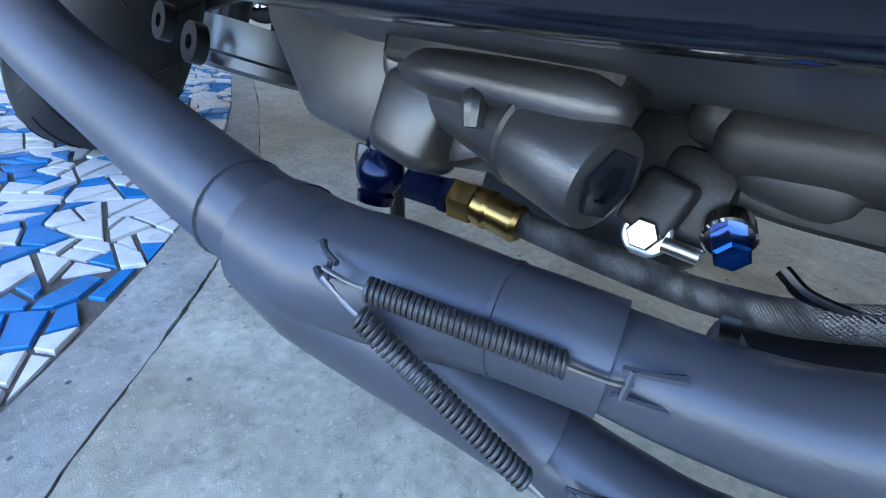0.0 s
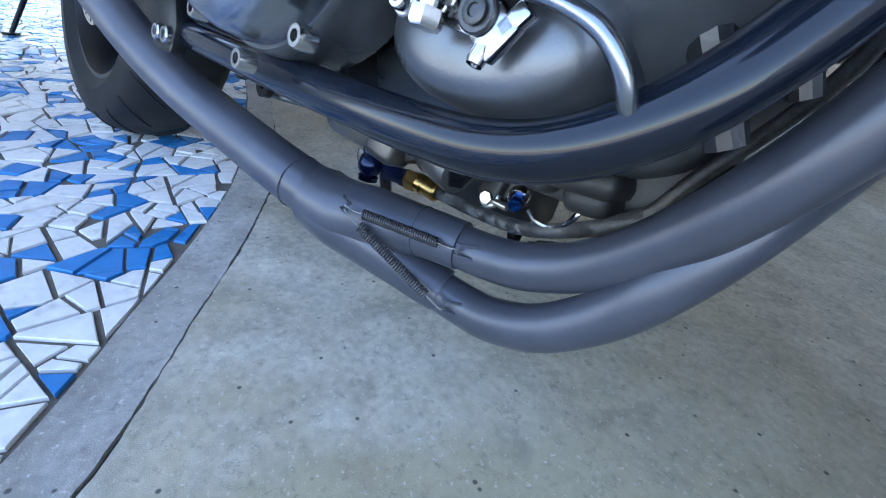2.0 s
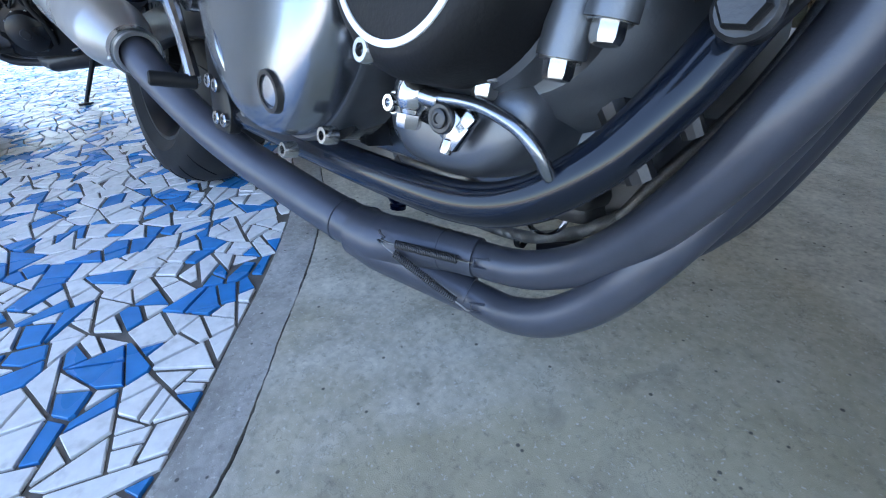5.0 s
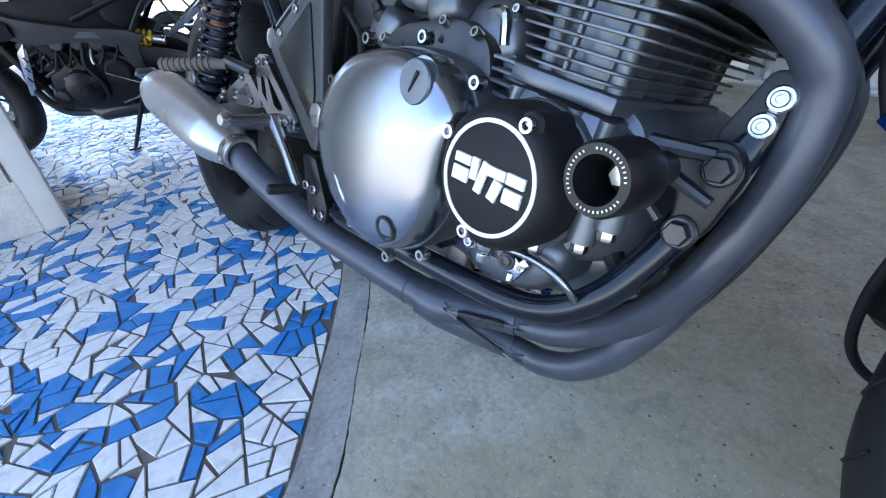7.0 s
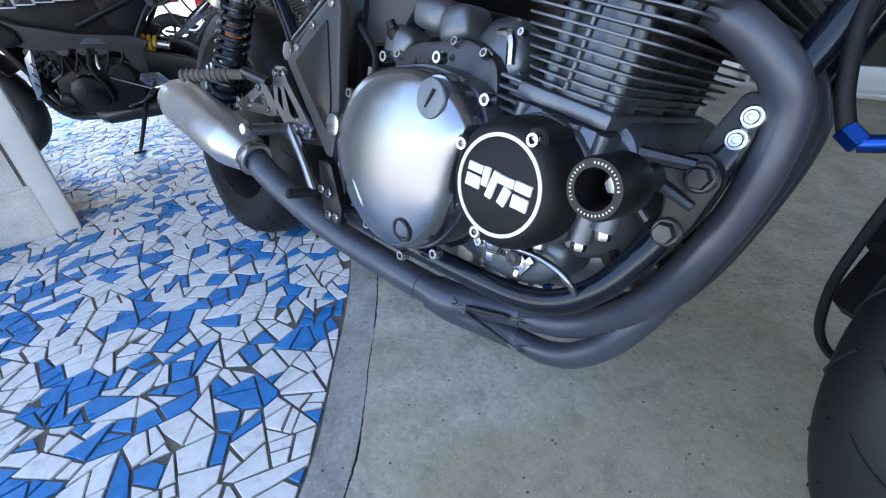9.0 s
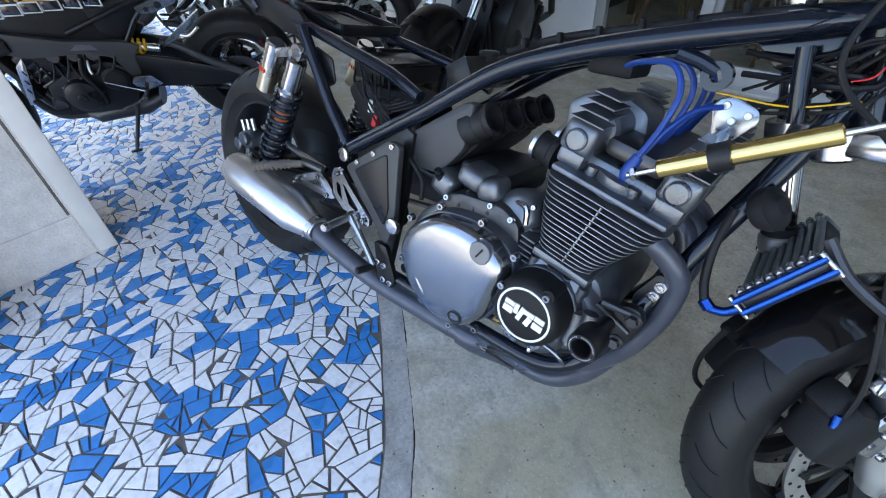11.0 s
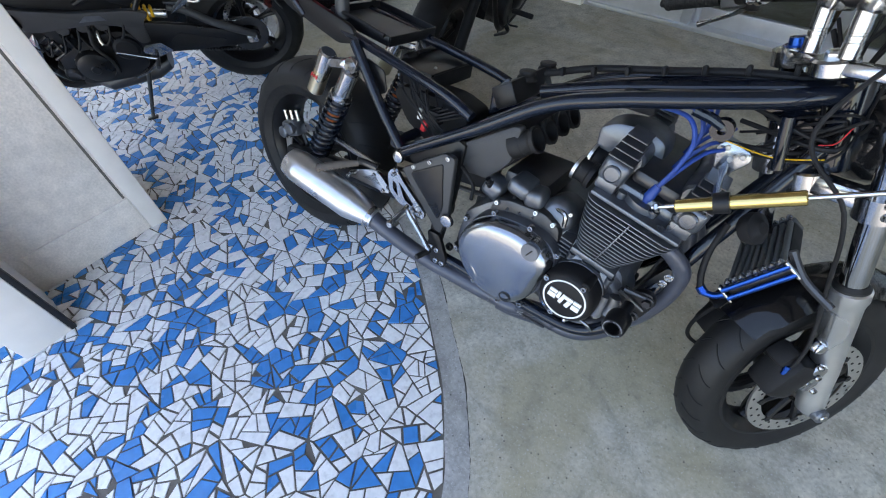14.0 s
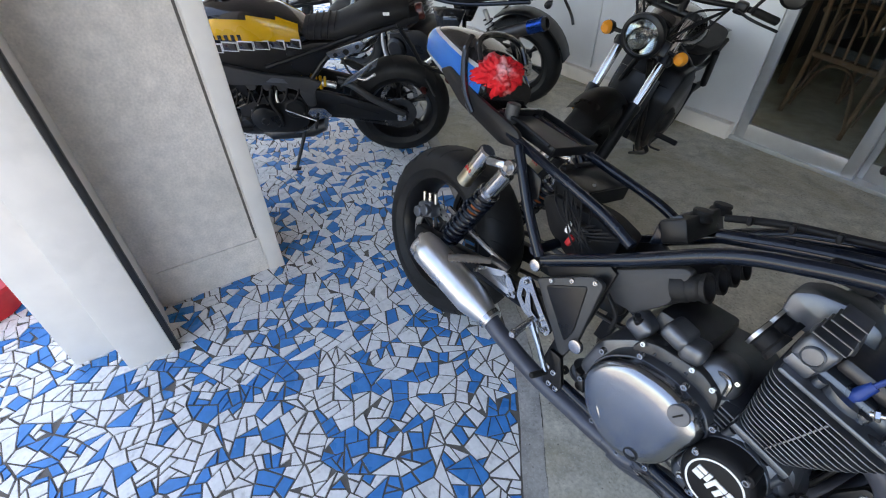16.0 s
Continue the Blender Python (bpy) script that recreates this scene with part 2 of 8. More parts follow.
M = {
    "white_tile": material("white_tile", (0.84, 0.83, 0.815), 0.35, vary=0.10, scale=60, spots=0.35, spot_color=(0.35, 0.33, 0.3), spot_scale=40, bump=0.15, bump_scale=90),
    "blue_tile": material("blue_tile", (0.028, 0.235, 0.58), 0.33, vary=0.14, scale=40, spots=0.15, spot_color=(0.1, 0.2, 0.35), spot_scale=30, bump=0.12, bump_scale=90),
    "grout": material("grout", (0.15, 0.132, 0.112), 0.9, vary=0.25, scale=50, bump=0.5, bump_scale=250),
    "crack": material("crack", (0.03, 0.028, 0.025), 0.95),
    "asphalt": material("asphalt", (0.34, 0.33, 0.315), 0.9, vary=0.2, scale=8),
    "white_paint": material("white_paint", (0.82, 0.77, 0.71), 0.6, vary=0.06, scale=10, spots=0.3, spot_color=(0.4, 0.38, 0.34), spot_scale=4, bump=0.12, bump_scale=120),
    "stucco": material("stucco", (0.82, 0.755, 0.69), 0.8, vary=0.13, scale=130, spots=0.35, spot_color=(0.45, 0.43, 0.39), spot_scale=3, bump=1.0, bump_scale=120),
    "siding": material("siding", (0.74, 0.735, 0.72), 0.5, vary=0.05, scale=6),
    "aluminium": material("aluminium", (0.62, 0.63, 0.64), 0.4, 0.7, vary=0.06, scale=20),
    "black_seal": material("black_seal", (0.012, 0.012, 0.012), 0.5),
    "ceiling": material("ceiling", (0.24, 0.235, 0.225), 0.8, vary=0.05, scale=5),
    "pipe_black": material("pipe_black", (0.070, 0.075, 0.096), 0.38, 0.3, vary=0.15, scale=25, spots=0.25, spot_color=(0.09, 0.085, 0.085), spot_scale=18, bump=0.06, bump_scale=500),
    "frame_black": material("frame_black", (0.006, 0.009, 0.016), 0.12, 0.0, vary=0.2, scale=30, rough_vary=0.05),
    "satin_black": material("satin_black", (0.006, 0.006, 0.007), 0.36, vary=0.2, scale=40, bump=0.05),
    "matte_black": material("matte_black", (0.005, 0.005, 0.006), 0.65, vary=0.25, scale=40, bump=0.2, bump_scale=400),
    "rubber": material("rubber", (0.008, 0.008, 0.0085), 0.58, vary=0.25, scale=30, spots=0.3, spot_color=(0.035, 0.032, 0.03), spot_scale=9, bump=0.15, bump_scale=300),
    "engine_grey": material("engine_grey", (0.145, 0.155, 0.172), 0.36, 0.72, vary=0.22, scale=24, spots=0.45, spot_color=(0.06, 0.052, 0.045), spot_scale=16, bump=0.08, bump_scale=600),
    "cooler_grey": material("cooler_grey", (0.13, 0.135, 0.14), 0.42, 0.4, vary=0.15, scale=120, bump=0.25, bump_scale=1400),
    "cast_dark": material("cast_dark", (0.07, 0.07, 0.073), 0.38, 0.8, vary=0.2, scale=35, spots=0.4, spot_color=(0.1, 0.085, 0.07), spot_scale=12, bump=0.12, bump_scale=500),
    # darker copy of pan_cast, with the shade under the engine put into its colour
    "shaded_cast": material("shaded_cast", (0.045, 0.043, 0.042), 0.42, 0.5, vary=0.5, scale=18, spots=0.5, spot_color=(0.012, 0.011, 0.010), spot_scale=14, bump=0.12, bump_scale=500),
    "pan_cast": material("pan_cast", (0.125, 0.122, 0.12), 0.36, 0.75, vary=0.35, scale=25, spots=0.5, spot_color=(0.03, 0.027, 0.024), spot_scale=16, bump=0.10, bump_scale=900),
    "fork_chrome": material("fork_chrome", (0.42, 0.425, 0.435), 0.06, 1.0, vary=0.02, scale=20, rough_vary=0.03),
    "cover_polish": material("cover_polish", (0.285, 0.305, 0.335), 0.20, 0.95, vary=0.07, scale=15, rough_vary=0.06, bump=0.03, bump_scale=300),
    "polished": material("polished", (0.46, 0.465, 0.475), 0.2, 1.0, vary=0.04, scale=30, rough_vary=0.05),
    "chrome": material("chrome", (0.62, 0.62, 0.63), 0.07, 1.0, vary=0.02, scale=20, rough_vary=0.03),
    "steel": material("steel", (0.55, 0.54, 0.52), 0.3, 1.0, vary=0.1, scale=60),
    "silencer": material("silencer", (0.62, 0.625, 0.63), 0.3, 0.95, vary=0.06, scale=30, rough_vary=0.06),
    "gold": material("gold", (0.7, 0.52, 0.2), 0.25, 1.0, vary=0.05, scale=30),
    "brass": material("brass", (0.40, 0.25, 0.085), 0.28, 1.0, vary=0.1, scale=80),
    "champagne": material("champagne", (0.62, 0.56, 0.42), 0.25, 1.0, vary=0.05, scale=30),
    "blue_anod": material("blue_anod", (0.01, 0.065, 0.30), 0.25, 0.9, vary=0.1, scale=60),
    "black_anod": material("black_anod", (0.02, 0.022, 0.03), 0.3, 0.6, vary=0.1, scale=60),
    "navy_anod": material("navy_anod", (0.004, 0.010, 0.040), 0.2, 0.6, vary=0.1, scale=60),
    "blue_wire": material("blue_wire", (0.006, 0.045, 0.24), 0.4, vary=0.05),
    "braid": material("braid", (0.15, 0.14, 0.128), 0.38, 0.85, vary=0.35, scale=700, bump=0.35, bump_scale=1600),
    "spring_steel": material("spring_steel", (0.075, 0.075, 0.08), 0.4, 0.6, vary=0.2, scale=80),
    "white_print": material("white_print", (0.82, 0.82, 0.8), 0.5, vary=0.03),
    "orange": material("orange", (0.75, 0.2, 0.05), 0.4, vary=0.05),
    "amber": material("amber", (0.85, 0.3, 0.03), 0.15, vary=0.05),
    "red": material("red", (0.55, 0.015, 0.02), 0.5, vary=0.15, scale=20),
    "red_cloth": material("red_cloth", (0.66, 0.004, 0.012), 0.75, vary=0.2, scale=60, spots=0.5, spot_color=(0.85, 0.70, 0.70), spot_scale=15),
    "yellow_paint": material("yellow_paint", (0.75, 0.42, 0.01), 0.25, vary=0.05, coat=0.8),
    "black_paint": material("black_paint", (0.01, 0.01, 0.011), 0.15, vary=0.1, coat=0.8, rough_vary=0.05),
    "blue_paint": material("blue_paint", (0.002, 0.235, 0.72), 0.38, vary=0.05),
    "white_gloss": material("white_gloss", (0.75, 0.76, 0.78), 0.2, vary=0.04, coat=0.6),
    "seat": material("seat", (0.008, 0.008, 0.009), 0.6, vary=0.15, bump=0.3, bump_scale=300),
    "yellow_spring": material("yellow_spring", (0.7, 0.4, 0.01), 0.35, vary=0.08),
    "rust_tread": material("rust_tread", (0.12, 0.10, 0.085), 0.8, vary=0.2, scale=60),
    "room_shade": material("room_shade", (0.06, 0.055, 0.05), 0.8, vary=0.2, scale=4),
    "wood": material("wood", (0.16, 0.09, 0.045), 0.5, vary=0.2, scale=15),
    "tail_red": material("tail_red", (0.06, 0.012, 0.01), 0.2, vary=0.1),
    "grey_plastic": material("grey_plastic", (0.035, 0.036, 0.038), 0.5, vary=0.08, bump=0.1),
}


def slab(name, base, warm, dark):
    """Old cement: broad warm stains, mottling, dark pits, pale grit and hairline cracks."""
    m = material(name, base, 0.78, vary=0.28, scale=90, bump=0.25, bump_scale=700)
    t = m.node_tree
    b = t.nodes["Principled BSDF"]
    co = t.nodes.new("ShaderNodeTexCoord")
    last = b.inputs["Base Color"].links[0].from_socket

    def layer(tex, out, lo, hi, top, color, last):
        r = t.nodes.new("ShaderNodeMapRange")
        r.inputs["From Min"].default_value, r.inputs["From Max"].default_value = lo, hi
        r.inputs["To Max"].default_value = top
        t.links.new(tex.outputs[out], r.inputs["Value"])
        x = t.nodes.new("ShaderNodeMix")
        x.data_type = "RGBA"
        t.links.new(r.outputs[0], x.inputs[0])
        t.links.new(last, x.inputs[6])
        x.inputs[7].default_value = (*color, 1)
        return x.outputs[2]

    def cloud(scale, detail, distort=0.0):
        n = t.nodes.new("ShaderNodeTexNoise")
        n.inputs["Scale"].default_value = scale
        n.inputs["Detail"].default_value = detail
        n.inputs["Roughness"].default_value = 0.65
        n.inputs["Distortion"].default_value = distort
        t.links.new(co.outputs["Object"], n.inputs["Vector"])
        return n

    last = layer(cloud(1.3, 9, 0.8), "Fac", 0.44, 0.62, 0.75, warm, last)
    last = layer(cloud(3.2, 10, 1.6), "Fac", 0.53, 0.68, 0.5, dark, last)
    last = layer(cloud(11, 9, 0.8), "Fac", 0.55, 0.70, 0.4, dark, last)
    last = layer(cloud(70, 5), "Fac", 0.57, 0.68, 0.5, dark, last)
    last = layer(cloud(160, 3), "Fac", 0.60, 0.70, 0.55, (0.74, 0.73, 0.69), last)
    pits = t.nodes.new("ShaderNodeTexVoronoi")
    pits.inputs["Scale"].default_value = 34
    t.links.new(co.outputs["Object"], pits.inputs["Vector"])
    last = layer(pits, "Distance", 0.10, 0.06, 0.85, (0.06, 0.055, 0.05), last)
    crack = t.nodes.new("ShaderNodeTexVoronoi")
    crack.feature = "DISTANCE_TO_EDGE"
    crack.inputs["Scale"].default_value = 1.7
    warp = t.nodes.new("ShaderNodeVectorMath")
    warp.operation = "ADD"
    t.links.new(co.outputs["Object"], warp.inputs[0])
    t.links.new(cloud(6, 6).outputs["Color"], warp.inputs[1])
    t.links.new(warp.outputs[0], crack.inputs["Vector"])
    last = layer(crack, "Distance", 0.006, 0.001, 0.45, dark, last)
    t.links.new(last, b.inputs["Base Color"])
    return m


M["frame_black"].node_tree.nodes["Principled BSDF"].inputs["Specular IOR Level"].default_value = 0.42
M["concrete"] = slab("concrete", (0.53, 0.50, 0.42), (0.40, 0.345, 0.215), (0.21, 0.19, 0.15))
M["curb"] = slab("curb", (0.42, 0.41, 0.385), (0.36, 0.335, 0.28), (0.20, 0.185, 0.165))
glass = bpy.data.materials.new("glass")
glass.use_nodes = True
gb = glass.node_tree.nodes["Principled BSDF"]
gb.inputs["Transmission Weight"].default_value = 1.0
gb.inputs["Roughness"].default_value = 0.02
gb.inputs["IOR"].default_value = 1.45
gb.inputs["Base Color"].default_value = (0.8, 0.86, 0.85, 1)
M["glass"] = glass


# ---- floor: concrete, border strip and broken tiles ----
EDGE = [(-6.0, 2.2), (-4.0, 1.55), (-2.2, 0.97), (-1.25, 0.64), (-0.68, 0.44), (-0.30, 0.305), (-0.07, 0.213), (0.20, 0.102), (0.38, 0.012), (0.50, -0.064), (0.62, -0.150), (0.71, -0.222), (0.79, -0.282), (0.87, -0.350), (0.965, -0.454), (1.05, -0.56), (1.17, -0.80), (1.25, -1.15), (1.28, -2.6)]


def edge_path(offset=0.0, n=8):
    """The curved rim of the tiled floor, moved sideways by offset towards the concrete."""
    p = smooth_path([(x, y, 0) for x, y in EDGE], n)
    out = []
    for i, q in enumerate(p):
        d = (p[min(i + 1, len(p) - 1)] - p[max(i - 1, 0)]).normalized()
        out.append(Vector((q.x - d.y * offset, q.y + d.x * offset, 0)))
    return out


RIM = edge_path()


def ragged(offset, amp, seed):
    """The rim moved sideways, with a broken edge."""
    p = edge_path(offset, 40)
    out = []
    for i, q in enumerate(p):
        j = noise.noise(Vector((q.x * 9, q.y * 9, seed))) * amp + noise.noise(Vector((q.x * 60, q.y * 60, seed + 4))) * amp * 0.6
        d = (p[min(i + 1, len(p) - 1)] - p[max(i - 1, 0)]).normalized()
        out.append(Vector((q.x - d.y * j, q.y + d.x * j, 0)))
    return out




def inside_tiles(x, y):
    """How far a point lies inside the tiled floor (negative on the concrete)."""
    best, sign = 9.0, 1
    for a, b in zip(RIM, RIM[1:]):
        d = b - a
        t = max(0.0, min(1.0, ((x - a.x) * d.x + (y - a.y) * d.y) / d.length_squared))
        q = a + d * t
        s = math.hypot(x - q.x, y - q.y)
        if s < best:
            best = s
            sign = 1 if d.x * (y - a.y) - d.y * (x - a.x) < 0 else -1
    return best * sign


ground = bmesh.new()
gv = [ground.verts.new(v) for v in ((-400, -400, -0.03), (400, -400, -0.03), (400, 400, -0.03), (-400, 400, -0.03))]
ground.faces.new(gv)
tagged(finish(ground, "ground", M["asphalt"], smooth=False), "grey asphalt ground outside the shop", "ground", kind="structure")

strip_w = 0.071
outer = ragged(strip_w, 0.0035, 2.0)
bm = bmesh.new()
vs = [bm.verts.new((q.x, q.y, 0.0)) for q in outer]
vs += [bm.verts.new((9.0, -2.6, 0.0)), bm.verts.new((9.0, 6.0, 0.0)), bm.verts.new((-6.0, 6.0, 0.0))]
f = bm.faces.new(vs)
bmesh.ops.triangulate(bm, faces=[f])
ext = bmesh.ops.extrude_face_region(bm, geom=bm.faces[:])
bmesh.ops.translate(bm, verts=[v for v in ext["geom"] if isinstance(v, bmesh.types.BMVert)], vec=(0, 0, -0.05))
tagged(finish(bm, "floor", M["concrete"], smooth=False), "worn grey concrete slab with stains and specks", "floor", kind="structure")


def ribbon(inner, out_, z0, z1, name, mat):
    bm = bmesh.new()
    rows = []
    for a, b in zip(inner, out_):
        rows.append([bm.verts.new((a.x, a.y, z1)), bm.verts.new((b.x, b.y, z1)), bm.verts.new((b.x, b.y, z0)), bm.verts.new((a.x, a.y, z0))])
    for r, s in zip(rows, rows[1:]):
        for k in range(4):
            bm.faces.new((r[k], r[(k + 1) % 4], s[(k + 1) % 4], s[k]))
    return finish(bm, name, mat, smooth=False)


tagged(ribbon(edge_path(0.0, 40), ragged(strip_w - 0.0022, 0.003, 7.0), -0.05, 0.001, "trim_curb", M["curb"]), "rough cement border strip beside the tiles", "curb", kind="structure")
# the open joint between strip and slab, filled with dirt
tagged(ribbon(edge_path(strip_w - 0.016, 40), edge_path(strip_w + 0.012, 40), -0.02, -0.005, "trim_joint", M["crack"]), "dark ragged joint between the strip and the slab", "joint", kind="structure")

# grout bed under the tiles
bm = bmesh.new()
vs = [bm.verts.new((q.x, q.y, -0.0035)) for q in RIM] + [bm.verts.new((-6.0, -2.6, -0.0035))]
bmesh.ops.triangulate(bm, faces=[bm.faces.new(vs)])
tile_floor = tagged(finish(bm, "floor_tiled", M["grout"], smooth=False), "crazy-paved floor of broken white and blue tiles in grey grout", "tiled floor", kind="structure")


def clip_poly(poly, px, py, nx, ny):
    """The part of a convex polygon where (p - point) . n <= 0."""
    out = []
    for i, (x, y) in enumerate(poly):
        x2, y2 = poly[(i + 1) % len(poly)]
        d, d2 = (x - px) * nx + (y - py) * ny, (x2 - px) * nx + (y2 - py) * ny
        if d <= 0:
            out.append((x, y))
        if (d < 0 < d2) or (d2 < 0 < d):
            t = d / (d - d2)
            out.append((x + (x2 - x) * t, y + (y2 - y) * t))
    return out


def area_of(p):
    return 0.5 * sum(p[i][0] * p[(i + 1) % len(p)][1] - p[(i + 1) % len(p)][0] * p[i][1] for i in range(len(p)))


rng = random.Random(11)
STEP = 0.115
seeds = {}
for i in range(-53, 13):
    for j in range(-23, 20):
        seeds[i, j] = ((i + 0.5 + rng.uniform(-0.42, 0.42)) * STEP, (j + 0.5 + rng.uniform(-0.42, 0.42)) * STEP)


def shatter(p):
    """Breaks a convex piece by straight cuts until its bits are small."""
    todo, done = [p], []
    while todo:
        p = todo.pop()
        if area_of(p) < rng.uniform(0.0011, 0.0042):
            done.append(p)
            continue
        n = len(p)
        lengths = [math.hypot(p[k][0] - p[(k + 1) % n][0], p[k][1] - p[(k + 1) % n][1]) for k in range(n)]
        k = lengths.index(max(lengths))
        f = rng.uniform(0.30, 0.70)
        ox, oy = p[k][0] + (p[(k + 1) % n][0] - p[k][0]) * f, p[k][1] + (p[(k + 1) % n][1] - p[k][1]) * f
        if rng.random() < 0.35:
            q = p[(k + 1 + rng.randrange(1, n - 1)) % n]
            an = math.atan2(q[1] - oy, q[0] - ox) + math.pi / 2
        else:
            an = math.atan2(p[(k + 1) % n][1] - p[k][1], p[(k + 1) % n][0] - p[k][0]) + rng.uniform(-0.45, 0.45)
        for s in (1, -1):
            h = clip_poly(p, ox, oy, s * math.cos(an), s * math.sin(an))
            if len(h) >= 3 and area_of(h) > 0.0002:
                (todo if area_of(h) > 0.0011 else done).append(h)
    return done


cells = []
for (i, j), (x, y) in seeds.items():
    deep = inside_tiles(x, y)
    if deep < -0.10 or x < -5.9 or y < -2.5:
        continue
    poly = [(x - 0.3, y - 0.3), (x + 0.3, y - 0.3), (x + 0.3, y + 0.3), (x - 0.3, y + 0.3)]
    for di in range(-2, 3):
        for dj in range(-2, 3):
            if (di or dj) and (i + di, j + dj) in seeds:
                u, v = seeds[i + di, j + dj]
                poly = clip_poly(poly, (x + u) / 2, (y + v) / 2, u - x, v - y)
    if deep < 0.22:
        for k in range(0, len(RIM) - 1):
            a, b = RIM[k], RIM[k + 1]
            if min((a.x - x) ** 2 + (a.y - y) ** 2, (b.x - x) ** 2 + (b.y - y) ** 2) < 0.09 and poly:
                d = b - a
                poly = clip_poly(poly, a.x, a.y, -d.y, d.x)
    if len(poly) >= 3 and area_of(poly) > 0.0004:
        cells += shatter(poly)


def tile_faces(poly, lift):
    """Verts and faces of a chip of tile with a small chamfer, inset by the grout."""
    n = len(poly)
    cx, cy = sum(q[0] for q in poly) / n, sum(q[1] for q in poly) / n
    p = poly
    gap = rng.uniform(0.0016, 0.0040)
    for k in range(n):
        (x, y), (x2, y2) = poly[k], poly[(k + 1) % n]
        l = math.hypot(x2 - x, y2 - y)
        if l < 1e-5:
            continue
        nx, ny = (y2 - y) / l, -(x2 - x) / l
        p = clip_poly(p, x - nx * gap, y - ny * gap, nx, ny)
        if len(p) < 3:
            return None
    clean = []
    for q in p:
        if not clean or math.hypot(q[0] - clean[-1][0], q[1] - clean[-1][1]) > 0.004:
            clean.append(q)
    if len(clean) > 2 and math.hypot(clean[0][0] - clean[-1][0], clean[0][1] - clean[-1][1]) < 0.004:
        clean.pop()
    if len(clean) < 3 or area_of(clean) < 0.00022:
        return None
    n = len(clean)
    cx, cy = sum(q[0] for q in clean) / n, sum(q[1] for q in clean) / n
    r = max(math.hypot(q[0] - cx, q[1] - cy) for q in clean)
    s = 1 - 0.0016 / r
    verts = [(x, y, -0.004) for x, y in clean] + [(x, y, lift - 0.0010) for x, y in clean] + [(cx + (x - cx) * s, cy + (y - cy) * s, lift) for x, y in clean]
    faces = [tuple(range(2 * n, 3 * n))]
    for a, b in ((0, n), (n, 2 * n)):
        faces += [(a + k, a + (k + 1) % n, b + (k + 1) % n, b + k) for k in range(n)]
    return verts, faces


near_tiles, far_tiles = [], {"white_tile": ([], []), "blue_tile": ([], [])}
for poly in cells:
    x, y = sum(q[0] for q in poly) / len(poly), sum(q[1] for q in poly) / len(poly)
    made = tile_faces(poly, rng.uniform(0.0, 0.0022))
    if not made:
        continue
    blue = noise.noise(Vector((x * 11.0, y * 11.0, 1.7))) * 0.6 + rng.uniform(-0.5, 0.5) > 0.20
    kind = "blue_tile" if blue else "white_tile"
    if 0.15 < x < 1.1 and -0.75 < y and len(near_tiles) < 300:
        near_tiles.append((kind, made))
    else:
        vs, fs = far_tiles[kind]
        o = len(vs)
        vs += made[0]
        fs += [tuple(o + k for k in f) for f in made[1]]


def build_tiles():
    for kind, (verts, faces) in near_tiles:
        me = bpy.data.meshes.new(kind)
        me.from_pydata(verts, [], faces)
        me.materials.append(M[kind])
        ob = new(kind, me)
        ob.parent = tile_floor
    for kind, (verts, faces) in far_tiles.items():
        me = bpy.data.meshes.new(kind + "s")
        me.from_pydata(verts, [], faces)
        me.materials.append(M[kind])
        ob = new(kind + "s", me)
        ob.parent = tile_floor
        tagged(ob, "broken %s pieces set in grout" % kind.replace("_", " "), kind="stuff")


# ---- pillar with door jamb ----
pillar = thing("wall_pillar", "white stuccoed pillar with a smooth corner trim", "pillar", kind="structure")
part("stucco_panel", box((-0.81, -0.82, 1.32), (0.50, 0.46, 2.66), 0.002), M["stucco"], pillar)
part("corner_trim", box((-0.588, -0.567, 1.32), (0.084, 0.066, 2.66), 0.006), M["white_paint"], pillar)
part("groove", box((-0.5595, -0.612, 1.40), (0.003, 0.009, 2.45), 0.0005), M["grout"], pillar)
part("skirting", box((-0.558, -0.80, 0.085), (0.008, 0.39, 0.17), 0.003), M["stucco"], pillar)
jamb = thing("door_jamb", "white painted door jamb with a black rubber seal", "door jamb", kind="structure")
part("jamb_post", box((-0.395, -1.098, 1.32), (0.20, 0.15, 2.66), 0.004), M["white_paint"], jamb)
part("seal", box((-0.305, -1.014, 1.32), (0.022, 0.018, 2.64), 0.003), M["black_seal"], jamb)
part("jamb_filler", box((-0.53, -1.10, 1.32), (0.07, 0.14, 2.66), 0.002), M["white_paint"], jamb)
part("outer_post", box((-0.465, -1.254, 1.32), (0.09, 0.16, 2.66), 0.004), M["white_paint"], jamb)

# ---- shop wall with sliding glass doors ----
WY = 2.29
tagged(finish(box((-3.11, WY + 0.09, 1.4), (5.90, 0.18, 2.8), 0.0), "wall_shop_west", M["siding"], smooth=False), "white painted shop wall", "wall", kind="structure")
bm = bmesh.new()
for k in range(4):
    box((-3.2 - 0.45, WY - 0.004, 0.42 + k * 0.62), (4.5, 0.012, 0.6), 0.004, bm=bm)
tagged(finish(bm, "wall_panels", M["siding"]), "pale grey wall cladding panels", "wall panel", kind="structure")
tagged(finish(box((-2.22, WY - 0.03, 0.05), (4.1, 0.06, 0.1), 0.006), "baseboard", M["white_paint"]), "white base ledge of the shop wall", "baseboard", kind="structure")
tagged(finish(box((4.1, WY + 0.09, 2.5), (8.88, 0.18, 0.6), 0.0), "wall_shop_lintel", M["siding"], smooth=False), "white wall over the glass doors", "wall", kind="structure")


